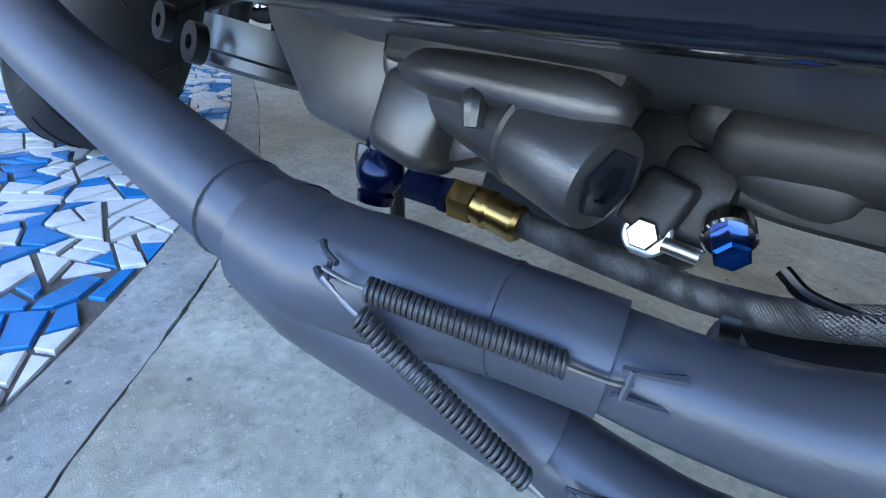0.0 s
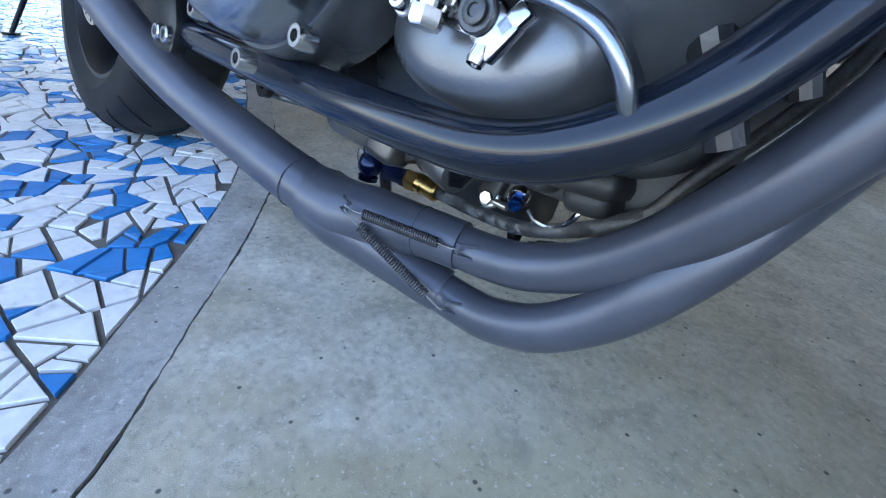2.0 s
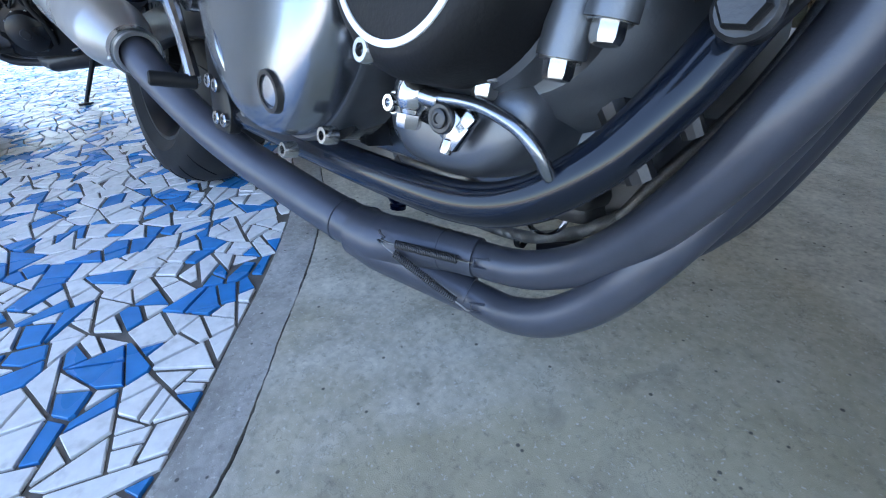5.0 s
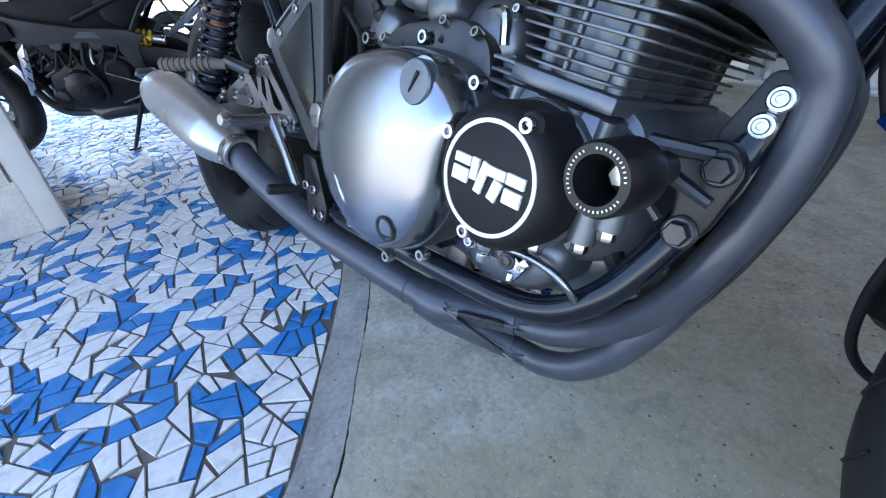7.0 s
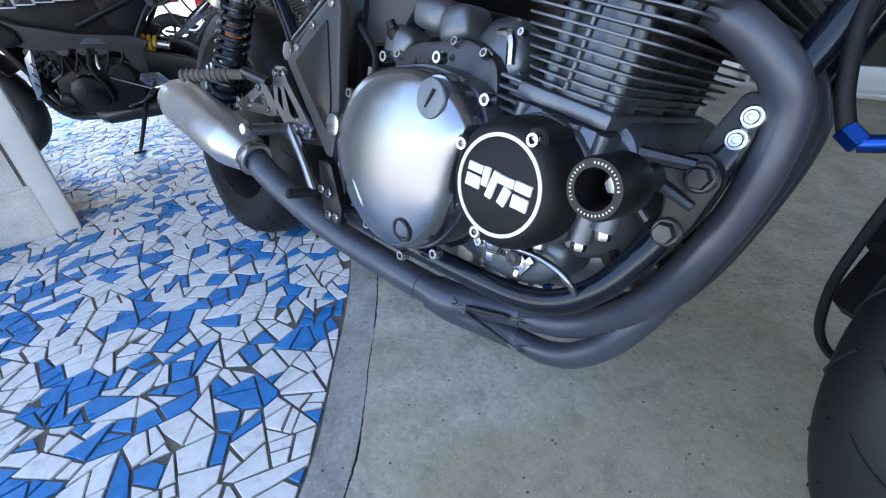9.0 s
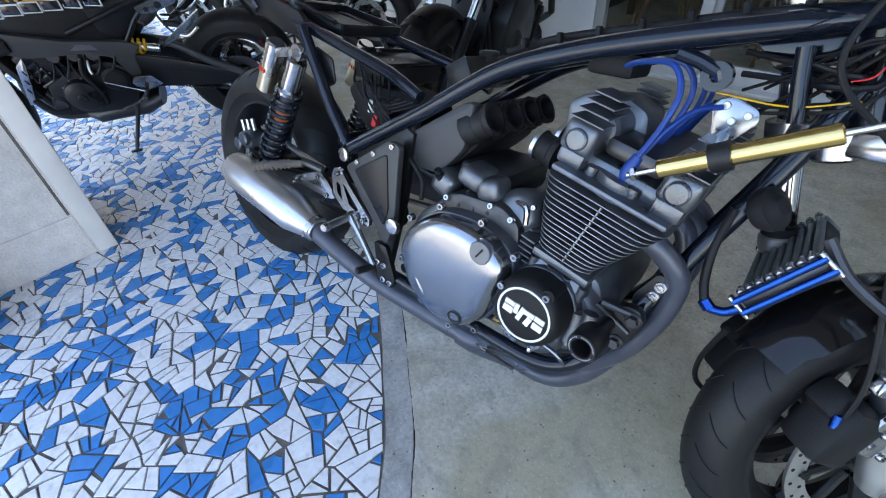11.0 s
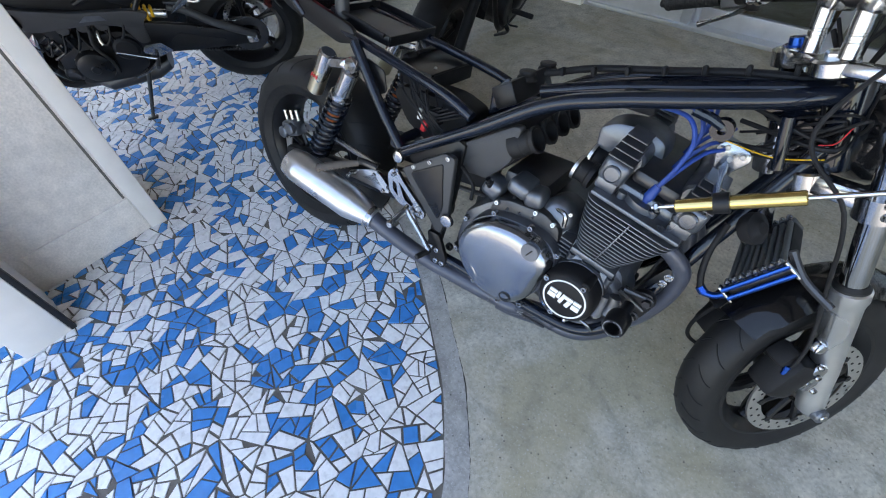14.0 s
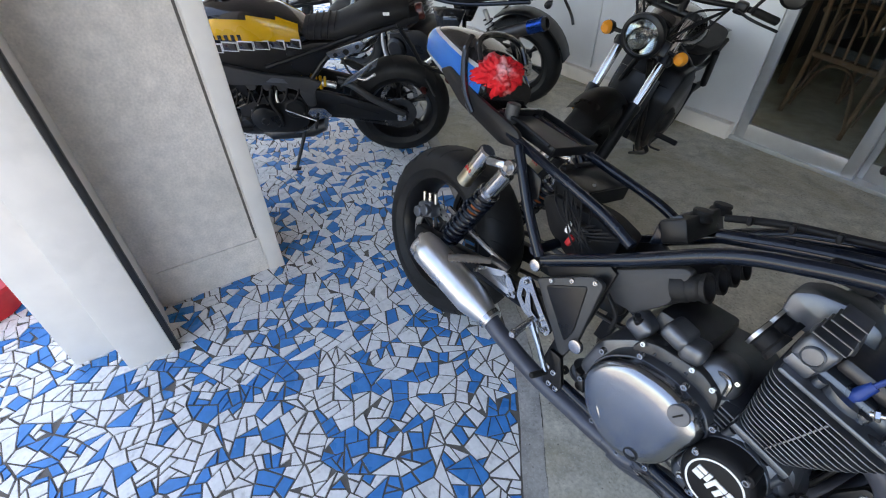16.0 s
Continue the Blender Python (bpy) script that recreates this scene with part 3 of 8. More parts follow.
def glass_door(x0, x1, y, name):
    """A sliding door leaf: aluminium stiles and rails round one pane."""
    d = thing(name, "sliding glass door with an aluminium frame", "glass door", kind="structure")
    w = x1 - x0
    part("stile", box((x0 + 0.03, y, 1.1), (0.06, 0.035, 2.2), 0.003), M["aluminium"], d)
    part("stile", box((x1 - 0.03, y, 1.1), (0.06, 0.035, 2.2), 0.003), M["aluminium"], d)
    part("rail", box(((x0 + x1) / 2, y, 0.06), (w - 0.12, 0.035, 0.12), 0.003), M["aluminium"], d)
    part("rail", box(((x0 + x1) / 2, y, 2.16), (w - 0.12, 0.035, 0.08), 0.003), M["aluminium"], d)
    p = part("pane", box(((x0 + x1) / 2, y, 1.12), (w - 0.12, 0.006, 2.0), 0.0), M["glass"], d, smooth=False)
    p.visible_shadow = False
    return d


glass_door(-0.155, 0.52, WY + 0.02, "door_1")
glass_door(0.49, 1.25, WY + 0.07, "door_2")
glass_door(1.27, 2.10, WY + 0.02, "door_3")
glass_door(2.08, 2.92, WY + 0.07, "door_4")
tagged(finish(box((1.6, WY + 0.05, 0.012), (4.2, 0.14, 0.024), 0.003), "trim_sill", M["aluminium"]), "aluminium door track on the floor", "door track", kind="structure")
tagged(finish(box((5.9, WY + 0.09, 1.1), (5.9, 0.18, 2.2), 0.0), "wall_shop_east", M["siding"], smooth=False), "white painted shop wall", "wall", kind="structure")
# the room behind the glass; its dimness is put into the near-black wall colour
tagged(finish(box((1.5, 6.2, 1.35), (9, 0.1, 2.7), 0.0), "wall_room", M["room_shade"], smooth=False), "back wall of the shop room, its dimness put into the colour", "wall", kind="structure")
tagged(finish(box((-0.8, 4.5, 1.35), (0.1, 3.4, 2.7), 0.0), "wall_room_side", M["room_shade"], smooth=False), "side wall of the shop room, its dimness put into the colour", "wall", kind="structure")
tagged(finish(box((4.6, 4.5, 1.35), (0.1, 3.4, 2.7), 0.0), "wall_room_end", M["room_shade"], smooth=False), "end wall of the shop room, its dimness put into the colour", "wall", kind="structure")
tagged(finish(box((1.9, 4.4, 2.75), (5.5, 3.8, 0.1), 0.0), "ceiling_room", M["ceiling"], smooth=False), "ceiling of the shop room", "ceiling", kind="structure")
# ---- unseen soffit and upper block, added to keep sky and sun off ----
tagged(finish(box((0.0, 0.62, 2.87), (18, 3.7, 0.14), 0.0), "ceiling", M["ceiling"], smooth=False), "unseen dark grey soffit added to block the overhead sky", "ceiling", kind="structure")
# out of view; sized so that its shadow covers the forecourt
tagged(finish(box((0.0, 4.1, 5.4), (18, 7.2, 4.9), 0.0), "wall_sun_block", M["siding"], smooth=False), "unseen white block over the shop, added to keep the sun off", "wall", kind="structure")
# out of view; added to close the east side to light
tagged(finish(box((8.9, 0.0, 1.4), (0.2, 5.2, 2.8), 0.0), "wall_east", M["siding"], smooth=False), "unseen white wall added to close the forecourt's end", "wall", kind="structure")


# ---- wheels ----
def lying(m=None):
    """Turns a lathe's z axis onto the y axis."""
    t = pose(0, 0, 0, 90, 0, 0)
    return t if m is None else m @ t


def tyre_mesh(R, half, rim, m, grooves=0):
    prof = []
    n = 14
    for k in range(n + 1):
        a = math.pi * (k / n - 0.5)
        h = half * math.sin(a)
        c = math.cos(a)
        prof.append((rim + (R - rim) * (0.18 + 0.82 * c ** 0.62 if c > 0 else 0.18), h))
    prof = [(rim, -half * 0.86)] + prof + [(rim, half * 0.86), (rim - 0.012, half * 0.8), (rim - 0.012, -half * 0.8)]
    return lathe(prof, 64, None, lying(m), closed=True)


def tread_mesh(R, half, rim, m, count, sides=(1, -1)):
    """Grooves of the tread, as thin dark sipes that follow the crown."""
    bm = bmesh.new()
    for s in sides:
        for k in range(count):
            a0 = 2 * math.pi * k / count
            pts = []
            for j in range(6):
                u = 0.12 + 0.62 * j / 5
                a = math.pi / 2 * u
                c = math.cos(a)
                r = rim + (R - rim) * (0.18 + 0.82 * c**0.62) + 0.0003
                t = a0 + 0.20 * u + 0.05 * math.sin(3 * u)
                pts.append((r * math.cos(t), s * half * math.sin(a), r * math.sin(t)))
            tube(pts, 0.0016, 5, 2, bm)
    return moved(bm, m)


def wheel(parent, m, R, half, rim, spokes, hub_half, tread=26):
    """Tyre, rim with spokes and hub, as parts of a motorcycle."""
    t = part("tyre", tyre_mesh(R, half, rim, m), M["rubber"], parent, "black radial tyre with worn tread")
    tagged(part("tread_groove", tread_mesh(R, half, rim, m, tread), M["matte_black"], t), kind="stuff")
    bm = bmesh.new()
    h = half * 0.82
    lathe([(rim + 0.004, -h), (rim + 0.006, -h + 0.004), (rim - 0.004, -h + 0.012), (rim - 0.028, -h * 0.5), (rim - 0.03, h * 0.5), (rim - 0.004, h - 0.012), (rim + 0.006, h - 0.004), (rim + 0.004, h), (rim - 0.016, h), (rim - 0.042, h * 0.45), (rim - 0.042, -h * 0.45), (rim - 0.016, -h)], 64, bm, lying(), closed=True)
    r = part("rim", moved(bm, m), M["satin_black"], parent, "black cast rim")
    for k in range(spokes):
        a = 2 * math.pi * k / spokes + 0.3
        sp = bmesh.new()
        for s in (-1, 1):
            d = a + s * 0.09
            tube([(0.035 * math.cos(a), 0, 0.035 * math.sin(a)), (0.12 * math.cos(a), s * 0.008, 0.12 * math.sin(a)), ((rim - 0.03) * math.cos(d), s * 0.006, (rim - 0.03) * math.sin(d))], [0.014, 0.011, 0.013], 8, 3, sp)
        part("spoke", moved(sp, m), M["satin_black"], r)
    part("hub", lathe([(0, -hub_half), (0.03, -hub_half), (0.036, -hub_half + 0.006), (0.042, -0.01), (0.042, 0.01), (0.036, hub_half - 0.006), (0.03, hub_half), (0, hub_half)], 28, None, lying(m)), M["satin_black"], r)
    return t


def disc(parent, m, r_out, r_in, y, holes=24, thick=0.005):
    """A drilled brake disc with its carrier."""
    bm = bmesh.new()
    lathe([(r_in, y - thick / 2), (r_out, y - thick / 2), (r_out, y + thick / 2), (r_in, y + thick / 2)], 64, bm, lying(), closed=True)
    d = part("brake_disc", moved(bm, m), M["steel"], parent, "drilled steel brake disc")
    hb = bmesh.new()
    for k in range(holes):
        a = 2 * math.pi * k / holes
        for q, o in ((0.28, 0.0), (0.72, 0.12)):
            rr = r_in + (r_out - r_in) * q
            c = Vector((rr * math.cos(a + o), 0, rr * math.sin(a + o)))
            cyl((c.x, -y - thick / 2 - 0.0004, c.z), (c.x, -y + thick / 2 + 0.0004, c.z), 0.0035, seg=8, bm=hb)
    tagged(part("drill_hole", moved(hb, m), M["matte_black"], d), kind="stuff")
    for k in range(8):
        a = 2 * math.pi * k / 8
        cb = bmesh.new()
        tube([(0.035 * math.cos(a), -y, 0.035 * math.sin(a)), ((r_in + 0.004) * math.cos(a + 0.25), -y, (r_in + 0.004) * math.sin(a + 0.25))], 0.007, 6, 2, cb)
        rr = r_in + 0.002
        cyl((rr * math.cos(a + 0.25), -y - 0.006, rr * math.sin(a + 0.25)), (rr * math.cos(a + 0.25), -y + 0.006, rr * math.sin(a + 0.25)), 0.008, seg=10, bm=cb)
        part("carrier_arm", moved(cb, m), M["satin_black"], d)
    return d


# ---- the motorcycle on show: stripped, leaning on its side stand ----
LEAN, HEAD = 14.9, 4.5
bike = thing("motorcycle", "stripped black motorcycle with bare grey engine on its side stand", "motorcycle", group="motorcycles at the shop")
bike.matrix_world = Matrix.Translation((0.006, -0.081, 0.0026)) @ pose(0, 0, 0, 0, 0, HEAD) @ pose(0, 0, 0, -LEAN, 0, 0)
REAR = pose(0, 0, 0.316)
FRONT = pose(1.553, 0.042, 0.2775, -7.4, 0, 45.7)

wheel(bike, REAR, 0.316, 0.088, 0.222, 5, 0.07, 24)
disc(bike, REAR, 0.115, 0.085, 0.082, 18)
wheel(bike, FRONT, 0.2645, 0.049, 0.197, 6, 0.055, 26)
disc(bike, FRONT, 0.139, 0.104, 0.062, 26)
disc(bike, FRONT, 0.139, 0.104, -0.062, 26)


def P(name, bm, mat, label="", parent=None, **kw):
    return part(name, bm, M[mat], parent or bike, label, **kw)


# swingarm: two box arms and bracing
for s in (-1, 1):
    bm = bmesh.new()
    y = s * 0.115
    plate(rounded([(-0.055, 0.285), (-0.055, 0.345), (0.10, 0.365), (0.36, 0.405), (0.62, 0.44), (0.66, 0.42), (0.66, 0.37), (0.60, 0.355), (0.30, 0.335), (0.05, 0.288)], 0.02), y - 0.017, y + 0.017, 0.006, bm)
    sw = P("swingarm", bm, "satin_black", "satin black alloy swingarm")
    if s < 0:
        P("axle_nut", bolt((0, y - 0.017, 0.316), (0, -1, 0), 0.018, 0.014, hexagon=True), "steel", parent=sw)
        P("brace_rod", tube([(0.10, -0.135, 0.485), (0.26, -0.14, 0.46), (0.40, -0.145, 0.445)], 0.009, 10), "cover_polish", "bare alloy torque rod", parent=sw)

# rear brake caliper
bm = bmesh.new()
box((-0.03, -0.105, 0.412), (0.075, 0.05, 0.055), 0.012, (0, -20, 0), bm)
cyl((-0.05, -0.115, 0.397), (-0.05, -0.145, 0.397), 0.020, bevel=0.004, bm=bm)
cyl((-0.015, -0.115, 0.419), (-0.015, -0.145, 0.419), 0.020, bevel=0.004, bm=bm)
rc = P("rear_caliper", bm, "engine_grey", "grey rear brake caliper")
for k in range(3):
    P("caliper_bolt", cyl((-0.055 + 0.03 * k, -0.11, 0.432 + 0.008 * k), (-0.063 + 0.03 * k, -0.112, 0.467 + 0.008 * k), 0.006, bevel=0.001), "steel", parent=rc)

# twin shocks with reservoirs
for s in (-1, 1):
    y = s * 0.150
    top, low = Vector((0.314, y, 0.716)), Vector((0.140, y, 0.395))
    ax = (low - top).normalized()
    sh = P("shock_absorber", cyl(top + ax * 0.02, top + ax * 0.12, 0.024, bevel=0.003), "polished", "rear shock absorber with black coil spring and gold reservoir")
    P("top_eye", lathe([(0.010, -0.013), (0.020, -0.013), (0.022, -0.009), (0.022, 0.009), (0.020, 0.013), (0.010, 0.013)], 24, None, Matrix.Translation(top) @ pose(0, 0, 0, 90, 0, 0), closed=True), "polished", parent=sh)
    P("eye_bolt", bolt(top + Vector((0, s * 0.005, 0)), (0, s, 0), 0.010, 0.022, hexagon=True), "steel", parent=sh)
    P("damper_body", cyl(top + ax * 0.11, low, 0.017, bevel=0.002), "engine_grey", parent=sh)
    P("coil_spring", spring(top + ax * 0.115, low - ax * 0.01, 0.031, 0.0055, 11, 8), "frame_black", parent=sh)
    P("spring_collar", cyl(top + ax * 0.105, top + ax * 0.118, 0.033, bevel=0.003), "polished", parent=sh)
    bmx = bmesh.new()
    for q in (0.175, 0.195):
        cyl(top + ax * q, top + ax * (q + 0.012), 0.0178, bm=bmx)
    P("orange_mark", bmx, "orange", parent=sh)
    r0 = top + Vector((-0.105, 0, -0.005))
    res = P("reservoir", cyl(r0 + ax * 0.005, r0 + ax * 0.125, 0.024, bevel=0.004), "champagne", "champagne gold gas reservoir", parent=sh)
    P("reservoir_cap", cyl(r0 - ax * 0.02, r0 + ax * 0.045, 0.0248, bevel=0.005), "polished", parent=sh)
    P("bridge", box((top + r0) / 2 + Vector((0, 0, -0.004)), (0.075, 0.03, 0.026), 0.008, (0, -10, 0)), "polished", parent=sh)
    bmx = bmesh.new()
    for k in range(3):
        tube([r0 + ax * (0.052 + 0.004 * k) + Vector((-0.012 + 0.010 * k, -0.0245, 0)), r0 + ax * (0.062 + 0.004 * k) + Vector((-0.010 + 0.011 * k, -0.0248, 0))], 0.0026, 6, 2, bmx)
    P("red_mark", bmx, "red", parent=sh)

# main frame: backbone tubes, cradle, subframe
for s in (-1, 1):
    y = s * 0.13
    fr = P("frame_tube", tube([(1.335, s * 0.035, 0.905), (1.25, s * 0.08, 0.882), (1.12, s * 0.11, 0.85), (0.98, s * 0.12, 0.810), (0.86, s * 0.125, 0.762), (0.70, s * 0.135, 0.656), (0.50, s * 0.145, 0.532)], 0.0165, 16, 8), "frame_black", "glossy black steel frame tube")
    P("cradle_tube", tube([(1.355, s * 0.03, 0.82), (1.315, s * 0.055, 0.70), (1.262, s * 0.085, 0.56), (1.222, s * 0.115, 0.45), (1.196, s * 0.142, 0.376), (1.176, s * 0.156, 0.335), (1.154, s * 0.166, 0.304), (1.122, s * 0.172, 0.279), (1.08, s * 0.174, 0.265), (1.02, s * 0.174, 0.261), (0.90, s * 0.172, 0.261), (0.72, s * 0.166, 0.263), (0.655, s * 0.164, 0.263)], 0.0152, 18, 8), "frame_black", "glossy black lower cradle tube")
    P("subframe_tube", tube([(0.69, s * 0.13, 0.685), (0.60, s * 0.125, 0.715), (0.44, s * 0.115, 0.745), (0.28, s * 0.105, 0.772), (0.12, s * 0.095, 0.80), (-0.02, s * 0.09, 0.83)], 0.0135, 12, 6), "frame_black", "glossy black seat rail")
    P("stay_tube", tube([(0.485, s * 0.145, 0.535), (0.41, s * 0.14, 0.62), (0.335, s * 0.135, 0.725), (0.30, s * 0.13, 0.77)], 0.0145, 12, 6), "frame_black", "glossy black frame stay")
    P("rear_post", plate([(0.50, 0.53), (0.655, 0.625), (0.690, 0.61), (0.675, 0.45), (0.640, 0.25), (0.60, 0.25), (0.615, 0.38), (0.54, 0.49)], y - 0.01, y + 0.01, 0.003), "satin_black")
P("cross_tube", cyl((0.46, -0.145, 0.54), (0.46, 0.145, 0.54), 0.015, bevel=0.002), "frame_black")
P("steering_head", cyl((1.385, 0, 0.775), (1.345, 0, 0.93), 0.030, bevel=0.004, seg=28), "frame_black", "black steering head tube")
P("gusset", plate([(1.36, 0.90), (1.345, 0.80), (1.25, 0.83), (1.21, 0.865)], -0.006, 0.006, 0.002), "frame_black")
P("brace_tube", tube([(1.281, -0.08, 0.862), (1.292, -0.08, 0.82), (1.306, -0.08, 0.772)], 0.011, 12), "frame_black")
# cap discs on the frame
for c, r, n in (((0.493, -0.157, 0.516), 0.018, "frame_cap"), ((0.695, -0.188, 0.413), 0.019, "pivot_cap")):
    P(n, lathe([(0, 0), (r, 0), (r, 0.006), (r * 0.9, 0.010), (r * 0.3, 0.012), (0, 0.011)], 28, None, frame_of(c, Vector(c) + Vector((0, -1, 0)))), "polished", "brushed alloy cap")
# side plate behind the engine
sp = P("side_plate", plate(rounded([(0.522, 0.500), (0.660, 0.596), (0.692, 0.592), (0.690, 0.42), (0.672, 0.355), (0.655, 0.355)], 0.012), -0.184, -0.166, 0.004), "grey_plastic", "dark grey plastic side panel")
P("panel_inset", plate(rounded([(0.555, 0.502), (0.660, 0.568), (0.672, 0.44), (0.660, 0.395)], 0.012), -0.1875, -0.176, 0.003), "satin_black", parent=sp)
for x, z in ((0.566, 0.522), (0.618, 0.556), (0.673, 0.586)):
    P("panel_bolt", bolt((x, -0.184, z), (0, -1, 0), 0.0065, 0.005), "steel", parent=sp)

# rear set: cut-out plate, pedal, foot pegs
RA, RB, RD, RF = (0.503, 0.477), (0.600, 0.390), (0.326, 0.402), (0.431, 0.446)
def pierced(outer, holes, y0, y1):
    """A flat plate with openings: each opening joins the outline by a slit."""
    ring = [Vector(p) for p in outer]
    for hole in holes:
        h = [Vector(p) for p in hole]
        a, b = min(((p, q) for p in range(len(ring)) for q in range(len(h))), key=lambda c: (ring[c[0]] - h[c[1]]).length)
        ring = ring[: a + 1] + h[b:] + h[: b + 1] + ring[a:]
    return plate([tuple(p) for p in ring], y0, y1, 0.0)


main = rounded([(0.480, 0.468), (0.492, 0.490), (0.516, 0.488), (0.540, 0.462), (0.618, 0.396), (0.614, 0.376), (0.592, 0.372), (0.565, 0.386), (0.520, 0.392), (0.486, 0.420)], 0.008, 3)
slot = rounded([(0.520, 0.458), (0.530, 0.452), (0.578, 0.408), (0.570, 0.400), (0.544, 0.410)], 0.004, 2)[::-1]
gap_ = rounded([(0.498, 0.456), (0.512, 0.450), (0.520, 0.412), (0.500, 0.428)], 0.004, 2)[::-1]
arm = rounded([(0.318, 0.392), (0.318, 0.412), (0.352, 0.428), (0.420, 0.455), (0.440, 0.452), (0.478, 0.418), (0.480, 0.400), (0.462, 0.396), (0.345, 0.394)], 0.008, 3)
tri_ = rounded([(0.372, 0.414), (0.424, 0.438), (0.450, 0.412)], 0.004, 2)
rsb = P("rear_set_plate", pierced(main, [slot, gap_], -0.190, -0.180), "polished", "machined alloy rear set plate with openings")
P("rear_set_arm", pierced(arm, [tri_], -0.1835, -0.1745), "polished", "machined alloy arm with a triangular opening", parent=rsb)
for x, z in (RA, RB, RF, (0.466, 0.409), RD, (0.337, 0.414), (0.578, 0.390)):
    P("plate_bolt", bolt((x, -0.193, z), (0, -1, 0), 0.0065, 0.006), "polished", parent=rsb)
peg = P("foot_peg", lathe([(0, 0), (0.0115, 0), (0.0105, 0.01), (0.0095, 0.012), (0.0095, 0.085), (0.0115, 0.087), (0.0115, 0.092), (0.008, 0.1), (0, 0.1)], 20, None, frame_of((0.558, -0.192, 0.388), (0.576, -0.292, 0.390))), "polished", "knurled alloy foot peg")
P("brake_pedal", tube([(0.562, -0.200, 0.390), (0.612, -0.203, 0.342), (0.656, -0.207, 0.297)], [0.0105, 0.0075, 0.0085], 10), "polished", "alloy brake pedal arm")
P("pedal_tip", cyl((0.656, -0.203, 0.295), (0.646, -0.253, 0.295), 0.0085, bevel=0.002), "rubber", "knurled black pedal tip")
ppeg = P("passenger_peg", tube([(0.375, -0.20, 0.465), (0.345, -0.235, 0.462), (0.298, -0.290, 0.452)], [0.009, 0.0105, 0.0105], 12), "rust_tread", "worn passenger foot peg with ribbed rubber")
for k in range(9):
    q = Vector((0.355, -0.224, 0.463)).lerp(Vector((0.302, -0.286, 0.453)), k / 8)
    P("rib", lathe([(0.009, -0.0022), (0.0124, -0.0022), (0.0124, 0.0022), (0.009, 0.0022)], 14, None, frame_of(q, q + Vector((-0.07, -0.08, -0.014))), closed=True), "rust_tread", parent=ppeg)
hg = P("peg_hanger", tube([(0.42, -0.17, 0.455), (0.385, -0.185, 0.465), (0.37, -0.20, 0.472)], 0.011, 10), "cast_dark")
# lower engine plate with four bolts
lp = P("engine_plate", plate(rounded([(0.628, 0.345), (0.668, 0.345), (0.703, 0.27), (0.698, 0.24), (0.648, 0.24)], 0.008), -0.184, -0.170, 0.002), "satin_black", "black mounting plate with four bolts")
for x, z in ((0.646, 0.297), (0.668, 0.294), (0.668, 0.256), (0.690, 0.256)):
    P("plate_bolt", bolt((x, -0.184, z), (0, -1, 0), 0.0085, 0.006), "polished", parent=lp)

# silencer and exhaust
mr, mf = Vector((0.128, -0.250, 0.394)), Vector((0.452, -0.213, 0.310))
ln = (mf - mr).length
sil = P("silencer", lathe([(0.036, 0.0), (0.044, 0.001), (0.047, 0.012), (0.047, 0.02), (0.051, 0.03), (0.052, 0.05), (0.052, ln * 0.72), (0.050, ln * 0.76), (0.031, ln * 0.97), (0.031, ln), (0.026, ln), (0.026, ln * 0.9), (0.034, 0.02)], 44, None, frame_of(mr, mf), closed=True), "silencer", "brushed alloy megaphone silencer")
P("end_cap", lathe([(0.036, 0.006), (0.03, 0.03), (0.0, 0.032)], 32, None, frame_of(mr, mf)), "matte_black", parent=sil)
cl = P("clamp_ring", lathe([(0.031, ln - 0.02), (0.035, ln - 0.02), (0.035, ln - 0.006), (0.031, ln - 0.006)], 32, None, frame_of(mr, mf), closed=True), "polished", parent=sil)
P("clamp_bolt", bolt(mf + Vector((-0.02, -0.03, -0.01)), (0, -1, 0), 0.005, 0.006), "steel", parent=sil)
tail = P("tail_pipe", tube([(0.425, -0.214, 0.318), (0.475, -0.200, 0.284), (0.56, -0.172, 0.236), (0.64, -0.150, 0.206), (0.71, -0.129, 0.186), (0.80, -0.110, 0.168), (0.865, -0.096, 0.158)], [0.026, 0.0255, 0.0255, 0.0255, 0.026, 0.0265, 0.027], 24, 8), "pipe_black", "matte black exhaust tail pipe")
P("pipe_screw", bolt((0.549, -0.190, 0.254), (-0.1, -0.6, 0.8), 0.004, 0.004), "brass", parent=tail)
# collector where the two pipes join
bm = bmesh.new()
tube([(0.858, -0.098, 0.158), (0.895, -0.094, 0.158), (0.93, -0.088, 0.166), (0.975, -0.074, 0.172), (1.012, -0.064, 0.175)], [0.0305, 0.0310, 0.0275, 0.0220, 0.0208], 24, 8, bm)
tube([(0.858, -0.098, 0.156), (0.895, -0.092, 0.150), (0.93, -0.081, 0.142), (0.965, -0.064, 0.130), (0.998, -0.050, 0.123)], [0.030, 0.0305, 0.0265, 0.0220, 0.0208], 24, 8, bm)
col = P("collector", bm, "pipe_black", "matte black two-into-one collector")
for cq, d, r in (((0.866, -0.095, 0.158), (1, 0.18, -0.02), 0.0308), ((0.975, -0.074, 0.172), (1, 0.2, 0.15), 0.0227), ((0.83, -0.104, 0.163), (1, 0.2, -0.12), 0.0276)):
    P("weld_ring", lathe([(r - 0.003, -0.0025), (r, -0.001), (r, 0.001), (r - 0.003, 0.0025)], 28, None, frame_of(cq, Vector(cq) + Vector(d)), closed=True), "pipe_black", parent=col)
